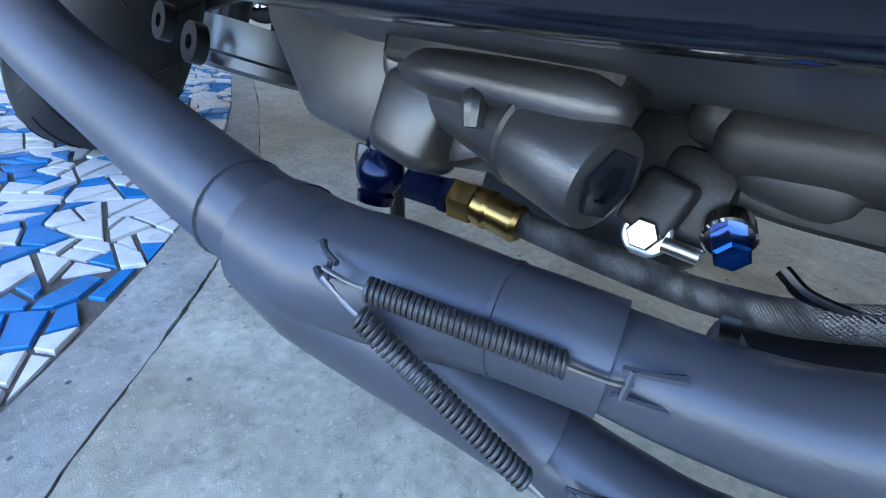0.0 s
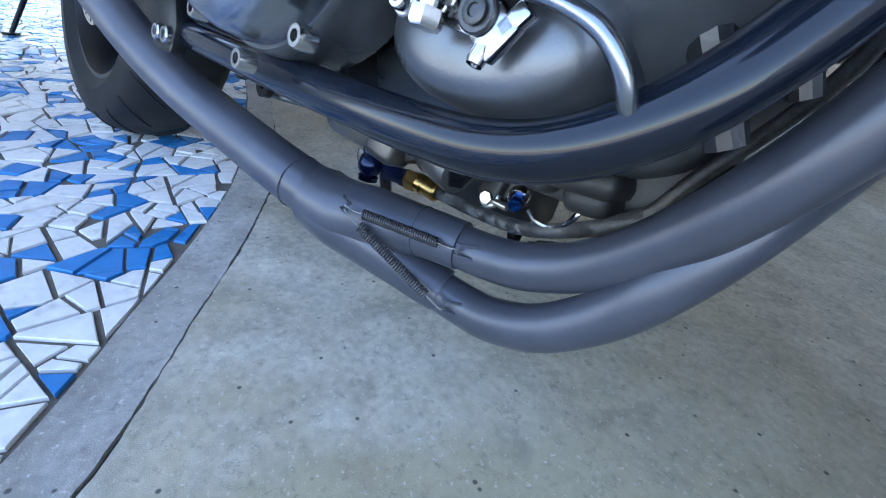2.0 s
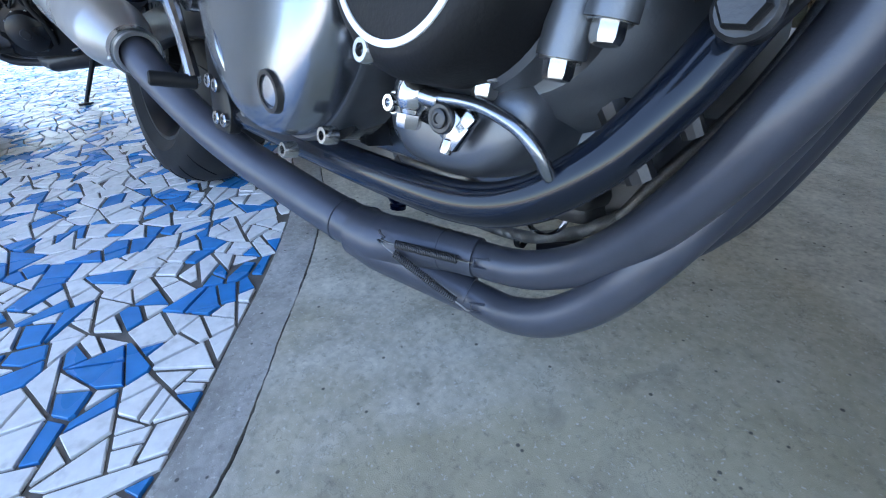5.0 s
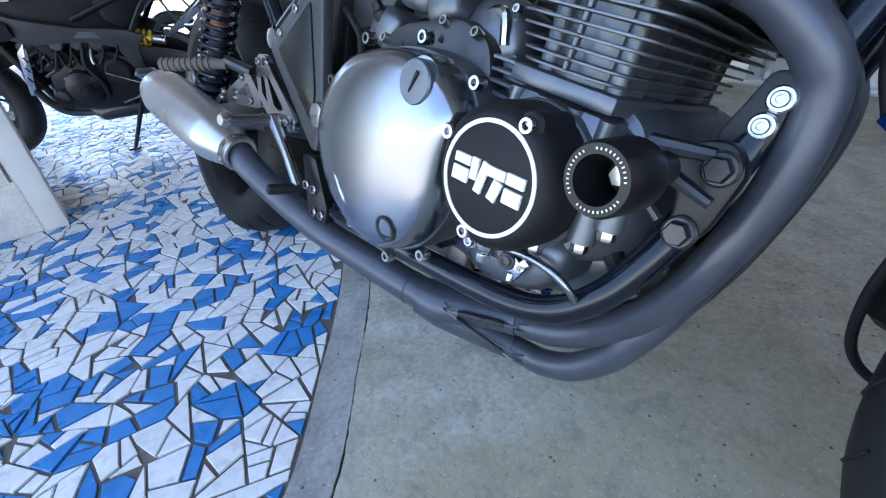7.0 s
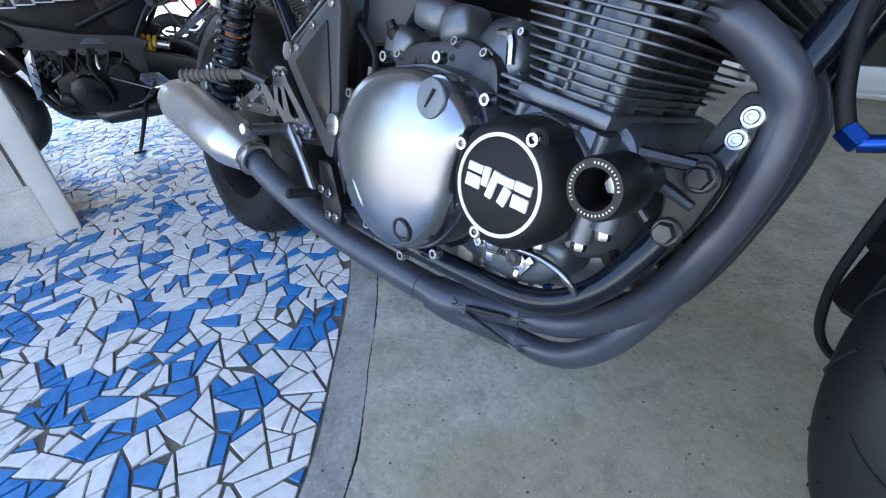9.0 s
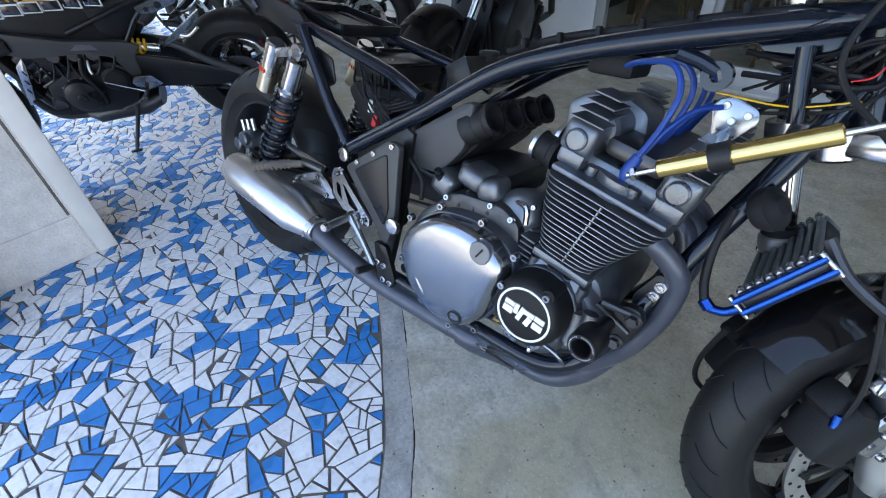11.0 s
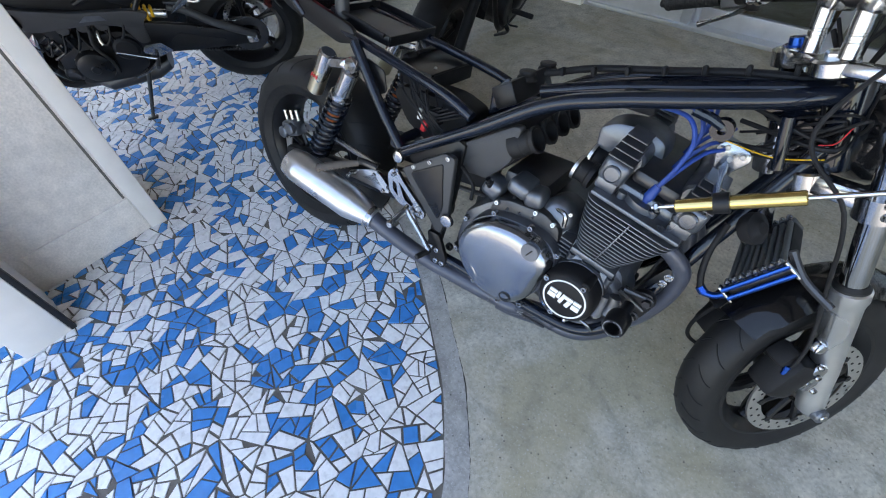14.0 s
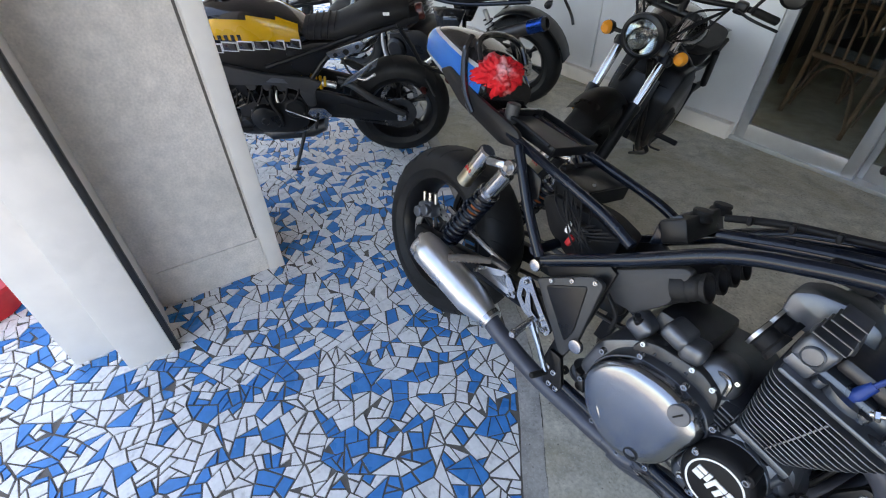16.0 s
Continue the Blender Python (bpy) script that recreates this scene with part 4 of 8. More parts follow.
HA = [(1.008, -0.064, 0.174), (1.04, -0.060, 0.177), (1.075, -0.058, 0.186), (1.118, -0.060, 0.210), (1.158, -0.073, 0.248), (1.193, -0.089, 0.295), (1.221, -0.099, 0.346), (1.2415, -0.100, 0.398), (1.254, -0.105, 0.448), (1.257, -0.110, 0.498), (1.249, -0.119, 0.525), (1.234, -0.126, 0.543), (1.212, -0.134, 0.562), (1.185, -0.140, 0.576)]
hd = P("header_pipe", tube(HA, 0.0187, 24, 8), "pipe_black", "matte black header pipe")
HB = [(0.995, -0.050, 0.122), (1.03, -0.050, 0.123), (1.06, -0.054, 0.129), (1.100, -0.058, 0.1475), (1.137, -0.060, 0.181), (1.164, -0.064, 0.220), (1.190, -0.058, 0.271), (1.220, -0.034, 0.35), (1.238, -0.012, 0.43), (1.243, -0.004, 0.50), (1.222, 0.0, 0.555), (1.18, 0.0, 0.576)]
P("header_pipe", tube(HB, 0.0187, 24, 8), "pipe_black", "matte black header pipe")
for s in (0.07, 0.14):
    P("header_pipe", tube([(1.04, s * 0.3 - 0.02, 0.17), (1.11, s * 0.7, 0.19), (1.18, s * 0.9, 0.25), (1.235, s, 0.40), (1.25, s, 0.50), (1.22, s, 0.552), (1.18, s, 0.565)], 0.0187, 16, 6), "pipe_black", "matte black header pipe")
# exhaust springs with hooks
for a, b in (((0.934, -0.126, 0.176), (1.018, -0.087, 0.177)), ((0.933, -0.125, 0.171), (1.016, -0.078, 0.122))):
    a, b = Vector(a), Vector(b)
    d = (b - a).normalized()
    st = P("exhaust_spring", spring(a + d * 0.014, b - d * 0.012, 0.0037, 0.00095, 34, 6, per=12), "spring_steel", "dark steel exhaust spring")
    P("hook", tube([a + d * 0.015, a + d * 0.006, a - d * 0.002 + Vector((0, -0.001, 0.002)), a - d * 0.004 + Vector((0, 0.004, 0))], 0.0009, 6, 3), "steel", parent=st)
    P("hook", tube([b - d * 0.013, b - d * 0.002, b + d * 0.004 + Vector((0, -0.001, 0.001)), b + d * 0.006 + Vector((0, 0.005, 0))], 0.0009, 6, 3), "steel", parent=st)
for cq, d in (((0.930, -0.122, 0.175), (-1, -0.2, 0.05)), ((1.023, -0.083, 0.178), (1, 0.05, 0.15)), ((1.020, -0.072, 0.124), (1, 0.05, 0.1))):
    cq, d = Vector(cq), Vector(d).normalized()
    for o in (-0.0045, 0.0045):
        P("spring_anchor", tube([cq + Vector((0, 0, o)) - d * 0.003 + Vector((0, -0.002, 0)), cq + Vector((0, 0.001, o * 1.1)) + d * 0.006, cq + Vector((0, 0.005, o * 1.2)) + d * 0.012], [0.0012, 0.0013, 0.0018], 6, 3), "pipe_black", parent=col)
    P("anchor_pin", tube([cq + Vector((0, -0.002, -0.005)), cq + Vector((0, -0.002, 0.005))], 0.0011, 6, 2), "pipe_black", parent=col)


# ---- engine ----
bm = bmesh.new()
plate(rounded([(0.70, 0.33), (0.72, 0.44), (0.80, 0.51), (0.98, 0.53), (1.03, 0.50), (1.15, 0.475), (1.17, 0.42), (1.16, 0.345), (1.10, 0.32), (0.78, 0.32)], 0.025), -0.150, 0.150, 0.016, bm)
plate(rounded([(0.74, 0.34), (1.15, 0.34), (1.145, 0.29), (1.09, 0.262), (0.80, 0.262)], 0.03), -0.118, 0.118, 0.014, bm)
eng = P("crankcase", bm, "engine_grey", "grey cast crankcase halves")
gh = bmesh.new()
cyl((1.067, -0.10, 0.404), (1.067, -0.196, 0.404), 0.080, 0.071, 44, 0.006, gh)
cyl((1.097, -0.08, 0.396), (1.097, -0.168, 0.396), 0.086, 0.072, 44, 0.014, gh)
cyl((1.118, -0.06, 0.43), (1.118, -0.158, 0.43), 0.052, 0.040, 36, 0.014, gh)
P("generator_housing", gh, "engine_grey", "grey cast generator housing", parent=eng)

def dome(outline, center, rings, name, mat, label="", parent=None):
    """A bulging cover: an outline in x and z that shrinks to a centre as it rises."""
    bm = bmesh.new()
    rows = []
    for s, y in rings:
        rows.append([bm.verts.new((center[0] + (x - center[0]) * s, y, center[1] + (z - center[1]) * s)) for x, z in outline])
    n = len(outline)
    for a, b in zip(rows, rows[1:]):
        for k in range(n):
            bm.faces.new((a[k], a[(k + 1) % n], b[(k + 1) % n], b[k]))
    bm.faces.new(rows[-1])
    return P(name, bm, mat, label, parent)


cc = rounded([(0.750, 0.395), (0.772, 0.456), (0.830, 0.503), (0.915, 0.512), (0.985, 0.492), (1.012, 0.452), (0.994, 0.395), (0.984, 0.342), (0.948, 0.296), (0.90, 0.274), (0.848, 0.280), (0.786, 0.320)], 0.03, 4)
clutch = dome(cc, (0.885, 0.405), [(1.0, -0.170), (1.0, -0.210), (0.988, -0.2215), (0.960, -0.2305), (0.91, -0.2365), (0.80, -0.2405), (0.6, -0.2430), (0.3, -0.2445), (0.1, -0.2448)], "clutch_cover", "cover_polish", "polished alloy clutch cover")
dome([(0.885 + (x - 0.885) * 1.035, 0.405 + (z - 0.405) * 1.035) for x, z in cc], (0.885, 0.405), [(1.0, -0.150), (1.0, -0.195), (0.985, -0.200), (0.9, -0.200)], "cover_flange", "engine_grey", parent=clutch)
for x, z in ((0.764, 0.466), (0.838, 0.517), (0.935, 0.520), (1.012, 0.482), (1.006, 0.404), (0.958, 0.288), (0.895, 0.264), (0.815, 0.286), (0.747, 0.362)):
    P("cover_bolt", bolt((x, -0.204, z), (0, -1, 0), 0.0075, 0.012), "polished", parent=clutch)
P("cover_ridge", tube([(0.752, -0.214, 0.388), (0.80, -0.234, 0.370), (0.835, -0.240, 0.335), (0.85, -0.228, 0.288)], [0.002, 0.004, 0.004, 0.002], 8), "cover_polish", parent=clutch)
P("filler_boss", lathe([(0.030, -0.02), (0.028, 0.0), (0.0255, 0.006), (0, 0.006)], 32, None, frame_of((0.957, -0.226, 0.476), (0.957, -1, 0.52))), "cover_polish", parent=clutch)
fc = P("filler_cap", lathe([(0, 0), (0.0225, 0), (0.0225, 0.008), (0.021, 0.010), (0, 0.010)], 36, None, frame_of((0.957, -0.232, 0.4763), (0.957, -1, 0.52))), "engine_grey", "grey oil filler cap with a slot", parent=clutch)
P("sight_glass", lathe([(0, 0.001), (0.012, 0.001), (0.0125, 0.005), (0.016, 0.005), (0.017, 0)], 32, None, frame_of((0.924, -0.2375, 0.315), (0.924, -1, 0.20))), "cast_dark", "oil sight glass", parent=clutch)
P("cap_slot", box((0.957, -0.2425, 0.4768), (0.0035, 0.0015, 0.024), 0.0004, (3, 32, 0)), "matte_black", parent=clutch)

# round black cover with ring and raised characters drawn as plain shapes
RC = Vector((1.067, -0.184, 0.405))
gen = P("generator_cover", lathe([(0, 0.062), (0.054, 0.062), (0.058, 0.060), (0.0645, 0.053), (0.0675, 0.043), (0.0685, 0.0)], 56, None, frame_of(RC, RC + Vector((0, -1, 0)))), "matte_black", "round black wrinkle-finish engine cover")
P("white_ring", lathe([(0.0480, 0.0615), (0.0480, 0.0632), (0.0518, 0.0632), (0.0518, 0.0615)], 64, None, frame_of(RC, RC + Vector((0, -1, 0))), closed=True), "white_print", "white painted ring", parent=gen)


def glyph(bars, name="white_mark"):
    """Plain raised white blocks on the round cover; bars are x, z, width, height, slant in millimetres from its centre."""
    bm = bmesh.new()
    for x, z, w, h, a in bars:
        box((x / 1000, 0, z / 1000), (w / 1000, 0.003, h / 1000), 0.0004, (0, a, 0), bm, seg=1)
    P(name, moved(bm, Matrix.Translation(RC + Vector((0, -0.0635, 0))) @ pose(0, 0, 0, 0, 8, 0)), "white_print", "white raised mark", parent=gen)


glyph([(-29.5, 9.5, 19, 9, 0), (-29.5, -4.5, 19, 13, 0)])
glyph([(-14.5, 5, 8, 20, 0), (-4.5, 0, 8.5, 29, 10)])
glyph([(10, 9, 20, 9, 0), (12, -6, 10, 19, 14)])
glyph([(31, 9.5, 19, 10, 0), (31, -5.5, 19, 13, 0)])
for x, z in ((1.099, 0.455), (1.046, 0.351), (1.014, 0.438)):
    P("cover_bolt", bolt((x, -0.240, z), (0, -1, 0), 0.0075, 0.007), "polished", parent=gen)
P("lug", cyl((1.099, -0.190, 0.455), (1.099, -0.2405, 0.455), 0.0125, bevel=0.002), "matte_black", parent=gen)

# cylinder block with cooling fins, leaning forward
CY = pose(1.095, 0, 0.471, 0, 12, 0)
P("cylinder_base", box((-0.014, -0.045, 0.012), (0.112, 0.280, 0.016), 0.004, m=CY), "engine_grey", "grey cylinder base flange")
P("barrel_neck", box((-0.012, -0.045, -0.032), (0.122, 0.276, 0.075), 0.02, m=CY), "engine_grey", "cast crankcase neck")
for k in range(4):
    P("barrel_rib", tube([CY @ Vector((-0.060 + 0.033 * k, -0.176, -0.06)), CY @ Vector((-0.060 + 0.033 * k, -0.177, 0.0))], 0.008, 12), "engine_grey")
blk = P("cylinder_block", box((-0.008, -0.045, 0.10), (0.075, 0.22, 0.16), 0.01, m=CY), "engine_grey", "grey air-cooled cylinder block")
for y in (-0.130, -0.050, 0.030):
    P("barrel", cyl(CY @ Vector((-0.010, y, 0.02)), CY @ Vector((-0.004, y, 0.185)), 0.044, seg=28), "engine_grey", parent=blk)
for y in (-0.158, 0.070):
    for x in (-0.048, 0.024):
        P("stud_tube", cyl(CY @ Vector((x, y, 0.02)), CY @ Vector((x, y, 0.185)), 0.010, seg=12), "engine_grey", parent=blk)
NF = 14


def fin_mesh(lo, hi, half, far, z):
    """A cooling fin: a thin plate with rounded corners, cross-wise to the cylinders."""
    return plate(rounded([(lo, -half), (hi, -half), (hi, far), (lo, far)], 0.034, 5), z - 0.0013, z + 0.0013, 0.0008, m=CY @ pose(0, 0, 0, -90, 0, 0) @ Matrix.Diagonal((1, -1, 1, 1)))


for k in range(NF):
    z = 0.026 + 0.0096 * k
    u = k / (NF - 1)
    lo, hi = -0.072 - 0.034 * u, 0.035 + 0.067 * u
    P("cooling_fin", fin_mesh(lo, hi, 0.186 + 0.012 * min(1.0, u * 2), 0.095 + 0.10 * u, z), "engine_grey", parent=blk)
for k in range(NF - 1):
    z = 0.0308 + 0.0096 * k
    P("fin_tie", box((-0.012 + 0.0012 * k, -0.187 - 0.0012 * min(k, 7), z), (0.004, 0.008, 0.0080), 0.001, m=CY, seg=1), "engine_grey", parent=blk)
hd_ = P("cylinder_head", box((0.0, 0, 0.180), (0.165, 0.300, 0.036), 0.010, m=CY), "engine_grey", "grey cast cylinder head")
P("head_plate", box((-0.002, 0, 0.166), (0.196, 0.388, 0.010), 0.004, m=CY), "engine_grey", parent=hd_)
for x in (-0.084, 0.080):
    for y in (-0.136, 0.136):
        cb = bmesh.new()
        box((x, y, 0.218), (0.056, 0.090, 0.052), 0.012, bm=cb, seg=3)
        box((x, y, 0.186), (0.046, 0.080, 0.034), 0.008, bm=cb)
        cyl((x, y - 0.02, 0.216), (x, y + 0.02, 0.216), 0.025, bm=cb, seg=28)
        cm = P("cam_housing", moved(cb, CY), "engine_grey", "grey cam housing with fins", parent=hd_)
        fb = bmesh.new()
        for k in range(4):
            box((x, y * (0.98 - 0.07 * k), 0.244 + 0.0125 * k), (0.056 - 0.004 * k, 0.080 - 0.005 * k, 0.0032), 0.001, bm=fb, seg=1)
        P("housing_fin", moved(fb, CY), "engine_grey", parent=hd_)
        s = -1 if y < 0 else 1
        P("end_plug", lathe([(0, 0), (0.018, 0), (0.018, 0.008), (0.0155, 0.010), (0.0145, 0.0075), (0, 0.009)], 28, None, CY @ frame_of((x, y + s * 0.043, 0.216), (x, s, 0.216))), "engine_grey", parent=hd_)
for x in (-0.076, 0.070):
    cv = bmesh.new()
    lathe([(0, -0.125), (0.026, -0.125), (0.031, -0.118), (0.031, -0.05), (0.028, -0.045), (0.028, 0.045), (0.031, 0.05), (0.031, 0.118), (0.026, 0.125), (0, 0.125)], 28, cv, pose(x, 0, 0.230, 90, 0, 0))
    P("cam_cover", moved(cv, CY), "engine_grey", "grey cam cover", parent=hd_)
P("chain_cover", plate(rounded([(0.974, 0.668), (0.970, 0.730), (1.004, 0.751), (1.071, 0.757), (1.116, 0.737), (1.126, 0.668)], 0.014), -0.045, 0.045, 0.010), "engine_grey", "grey cam chain cover", parent=hd_)
P("cam_valley", moved(box((-0.003, 0, 0.218), (0.10, 0.28, 0.03), 0.010), CY), "cast_dark", parent=hd_)
for y in (-0.140, -0.05, 0.05, 0.140):
    cap = P("plug_cap", tube([(1.128, y, 0.638), (1.134, y, 0.664), (1.142, y * 0.98, 0.690)], [0.012, 0.0115, 0.0085], 12), "blue_wire", "blue spark plug cap", parent=hd_)
    P("plug_lead", tube([(1.141, y, 0.688), (1.158, y * 0.95, 0.735), (1.165, y * 0.86, 0.785), (1.140, y * 0.72, 0.818), (1.09, y * 0.5, 0.815), (1.05, y * 0.3, 0.80)], 0.0046, 8), "blue_wire", "blue ignition lead", parent=hd_)
    P("plug_lead", tube([(1.146, y * 0.96, 0.695), (1.166, y * 0.9, 0.735), (1.190, y * 0.7, 0.765), (1.215, y * 0.5, 0.772)], 0.0042, 8), "blue_wire", "blue ignition lead", parent=hd_)
for y in (-0.14, -0.045, 0.045, 0.14):
    P("header_flange", cyl((1.172, y, 0.583), (1.186, y, 0.572), 0.030, bevel=0.004), "cast_dark", "dark exhaust flange", parent=hd_)

# crash protector and front engine mount
SL = Vector((1.193, -0.203, 0.438))
sl_ = P("crash_protector", lathe([(0, 0.052), (0.0125, 0.052), (0.0135, 0.056), (0.014, 0.086), (0.016, 0.090), (0.0225, 0.090), (0.0245, 0.086), (0.0255, 0.052), (0.0245, 0.046), (0.016, 0.044), (0.013, 0.030), (0.013, 0.0), (0, 0.0)], 44, None, frame_of(SL, SL + Vector((-0.06, -1, -0.03)))), "satin_black", "black crash protector with a hollow bolt seat")
P("protector_bolt", bolt(SL + Vector((-0.003, -0.052, -0.0015)), (-0.06, -1, -0.03), 0.0085, 0.010, hexagon=True), "steel", parent=sl_)
pb = bmesh.new()
for k in range(40):
    if k % 13 in (0, 12):
        continue
    a = 2 * math.pi * k / 40
    box((0.0193 * math.cos(a), 0.0193 * math.sin(a), 0.0903), (0.0016, 0.0009, 0.0006), 0.0, (0, 0, math.degrees(a)), pb)
P("print_band", moved(pb, frame_of(SL, SL + Vector((-0.06, -1, -0.03)))), "white_print", "ring of small white print", parent=sl_)
mt = P("engine_mount", plate(rounded([(1.186, 0.446), (1.204, 0.460), (1.226, 0.461), (1.240, 0.441), (1.225, 0.392), (1.212, 0.373), (1.194, 0.377), (1.196, 0.410)], 0.008), -0.166, -0.146, 0.004), "satin_black", "black engine mount bracket")
for a, b, r in (((1.168, -0.172, 0.452), (1.216, -0.168, 0.450), 0.0080), ((1.160, -0.168, 0.442), (1.222, -0.167, 0.414), 0.007), ((1.158, -0.168, 0.420), (1.188, -0.167, 0.392), 0.006)):
    P("rib", tube([a, b], [r, r * 0.7], 8, 3), "cast_dark", parent=mt)
for x, z in ((1.207, 0.387), (1.222, 0.441)):
    P("washer", cyl((x, -0.162, z), (x, -0.171, z), 0.0140, bevel=0.002), "cast_dark", parent=mt)
    P("mount_bolt", bolt((x, -0.170, z), (0, -1, 0), 0.0105, 0.009, hexagon=True), "cast_dark", parent=mt)
tab = P("mount_tab", plate(rounded([(1.204, 0.440), (1.200, 0.462), (1.226, 0.515), (1.246, 0.512), (1.242, 0.470), (1.232, 0.440)], 0.008), -0.124, -0.108, 0.003), "satin_black", "black frame tab with two alloy bolts", parent=mt)
for x, z in ((1.230, 0.473), (1.2365, 0.4935)):
    P("washer", cyl((x, -0.120, z), (x, -0.1265, z), 0.0105, bevel=0.0015), "polished", parent=mt)
    P("mount_bolt", bolt((x, -0.126, z), (0, -1, 0), 0.0065, 0.005), "polished", parent=mt)

# lower right details: pressure fitting, oil line, sump bulge
so = rounded([(0.984, 0.345), (0.984, 0.300), (1.012, 0.281), (1.05, 0.276), (1.092, 0.283), (1.120, 0.304), (1.122, 0.345), (1.04, 0.365)], 0.018, 4)
dome(so, (1.050, 0.315), [(1.0, -0.10), (1.0, -0.152), (0.97, -0.166), (0.90, -0.175), (0.78, -0.181), (0.55, -0.184), (0.25, -0.185), (0.08, -0.185)], "sump_cover", "engine_grey", "bright pitted sump bulge", eng)
bj = P("banjo_union", lathe([(0, -0.006), (0.0065, -0.006), (0.0075, -0.002), (0.010, 0.000), (0.0118, 0.005), (0.0118, 0.011), (0.0105, 0.016), (0.0085, 0.018), (0.0085, 0.036), (0, 0.036)], 24, None, frame_of((1.041, -0.200, 0.322), (1.041, -0.196, 0.40))), "chrome", "chrome banjo union")
P("banjo_bolt", bolt((1.041, -0.201, 0.317), (0, -0.05, -1), 0.0085, 0.009, hexagon=True), "polished", parent=bj)
P("banjo_neck", cyl((1.046, -0.200, 0.330), (1.066, -0.199, 0.329), 0.0058, bevel=0.001), "polished", parent=bj)
P("oil_line", tube([(1.062, -0.199, 0.330), (1.085, -0.198, 0.331), (1.103, -0.197, 0.329), (1.124, -0.195, 0.322), (1.136, -0.190, 0.311), (1.141, -0.180, 0.298), (1.141, -0.160, 0.290)], 0.0042, 12), "cover_polish", "thin chrome oil line")
ct = P("clamp_tag", box((1.046, -0.191, 0.319), (0.070, 0.004, 0.013), 0.002, (0, 7, 0)), "polished", "polished clamp plate")
P("clamp_block", box((1.079, -0.196, 0.313), (0.017, 0.007, 0.020), 0.0015, (0, 35, 0)), "polished", parent=ct)
P("clamp_block", box((1.087, -0.196, 0.319), (0.009, 0.007, 0.016), 0.0015, (0, 40, 0)), "polished", parent=ct)
P("clamp_sleeve", cyl((1.068, -0.188, 0.320), (1.070, -0.203, 0.319), 0.0095, bevel=0.001), "cast_dark", parent=ct)
P("clamp_screw", bolt((1.070, -0.203, 0.319), (0, -1, 0), 0.0062, 0.002), "cast_dark", parent=ct)
P("clamp_bolt", bolt((1.075, -0.197, 0.306), (0, -0.3, -1), 0.0045, 0.008), "chrome", parent=ct)
P("washer", cyl((1.014, -0.186, 0.321), (1.014, -0.1935, 0.321), 0.0085, bevel=0.001), "steel", parent=ct)
P("clamp_bolt", bolt((1.014, -0.193, 0.321), (0, -1, 0), 0.0065, 0.006), "chrome", parent=ct)
for x, z, l in ((1.006, 0.352, 0.05), (1.092, 0.345, 0.06), (1.138, 0.360, 0.06), (1.160, 0.378, 0.05)):
    P("case_pillar", tube([(x, -0.184, z + l), (x, -0.188, z + l * 0.5), (x - 0.002, -0.188, z)], [0.0135, 0.012, 0.013], 14), "engine_grey", parent=eng)
    P("case_bolt", bolt((x - 0.002, -0.188, z), (0.05, -0.1, -1), 0.0082, 0.011, hexagon=True), "steel", parent=eng)
    P("bolt_washer", cyl((x - 0.002, -0.188, z + 0.001), (x - 0.002, -0.1883, z - 0.002), 0.0110, bevel=0.0005), "steel", parent=eng)
for a, b, r in (((1.120, -0.150, 0.385), (1.168, -0.120, 0.300), 0.012), ((1.150, -0.135, 0.400), (1.185, -0.105, 0.330), 0.009)):
    P("case_rib", tube([a, tuple((p + q) / 2 for p, q in zip(a, b)), b], [r, r * 0.9, r * 0.8], 10), "cast_dark", parent=eng)
pan = P("oil_pan", plate(rounded([(0.690, 0.300), (0.716, 0.262), (0.783, 0.211), (0.846, 0.208), (0.906, 0.213), (0.935, 0.226), (0.958, 0.236), (0.962, 0.300)], 0.008), -0.050, 0.12, 0.007), "pan_cast", "grey cast oil pan")
P("pan_sump", box((0.935, 0.075, 0.212), (0.13, 0.09, 0.052), 0.010), "shaded_cast", parent=pan)
P("pan_side", plate(rounded([(0.955, 0.300), (0.950, 0.238), (1.000, 0.234), (1.035, 0.232), (1.075, 0.234), (1.165, 0.262), (1.170, 0.300)], 0.010), -0.012, 0.13, 0.006), "shaded_cast", parent=pan)
P("pan_boss", box((0.886, -0.052, 0.230), (0.042, 0.034, 0.044), 0.009, (0, 6, 0), seg=4), "pan_cast", parent=pan)
P("pan_ledge", tube([(0.874, -0.056, 0.252), (0.900, -0.068, 0.2515), (0.935, -0.070, 0.2515), (0.975, -0.070, 0.2515), (0.984, -0.062, 0.2515)], [0.0085, 0.010, 0.0105, 0.0105, 0.008], 16, 5), "pan_cast", parent=pan)
P("ledge_web", plate(rounded([(0.868, 0.300), (0.870, 0.252), (0.985, 0.252), (0.990, 0.300)], 0.004), -0.074, -0.046, 0.004), "shaded_cast", parent=pan)
P("pan_boss", tube([(0.871, -0.046, 0.276), (0.870, -0.060, 0.256), (0.871, -0.060, 0.246)], [0.009, 0.0085, 0.006], 14), "pan_cast", parent=pan)
for c, d, r, bv in (
    ((1.012, -0.024, 0.262), (0.030, 0.05, 0.026), 10, 0.010),
    ((1.035, -0.028, 0.248), (0.036, 0.040, 0.022), 6, 0.010),
    ((1.058, -0.024, 0.258), (0.10, 0.060, 0.024), -4, 0.011),
    ((1.085, -0.020, 0.246), (0.040, 0.050, 0.026), -8, 0.012),
    ((0.995, -0.018, 0.226), (0.022, 0.022, 0.026), 12, 0.004),
):
    P("pan_casting", box(c, d, bv, (0, r, 0), seg=3), "shaded_cast", parent=pan)
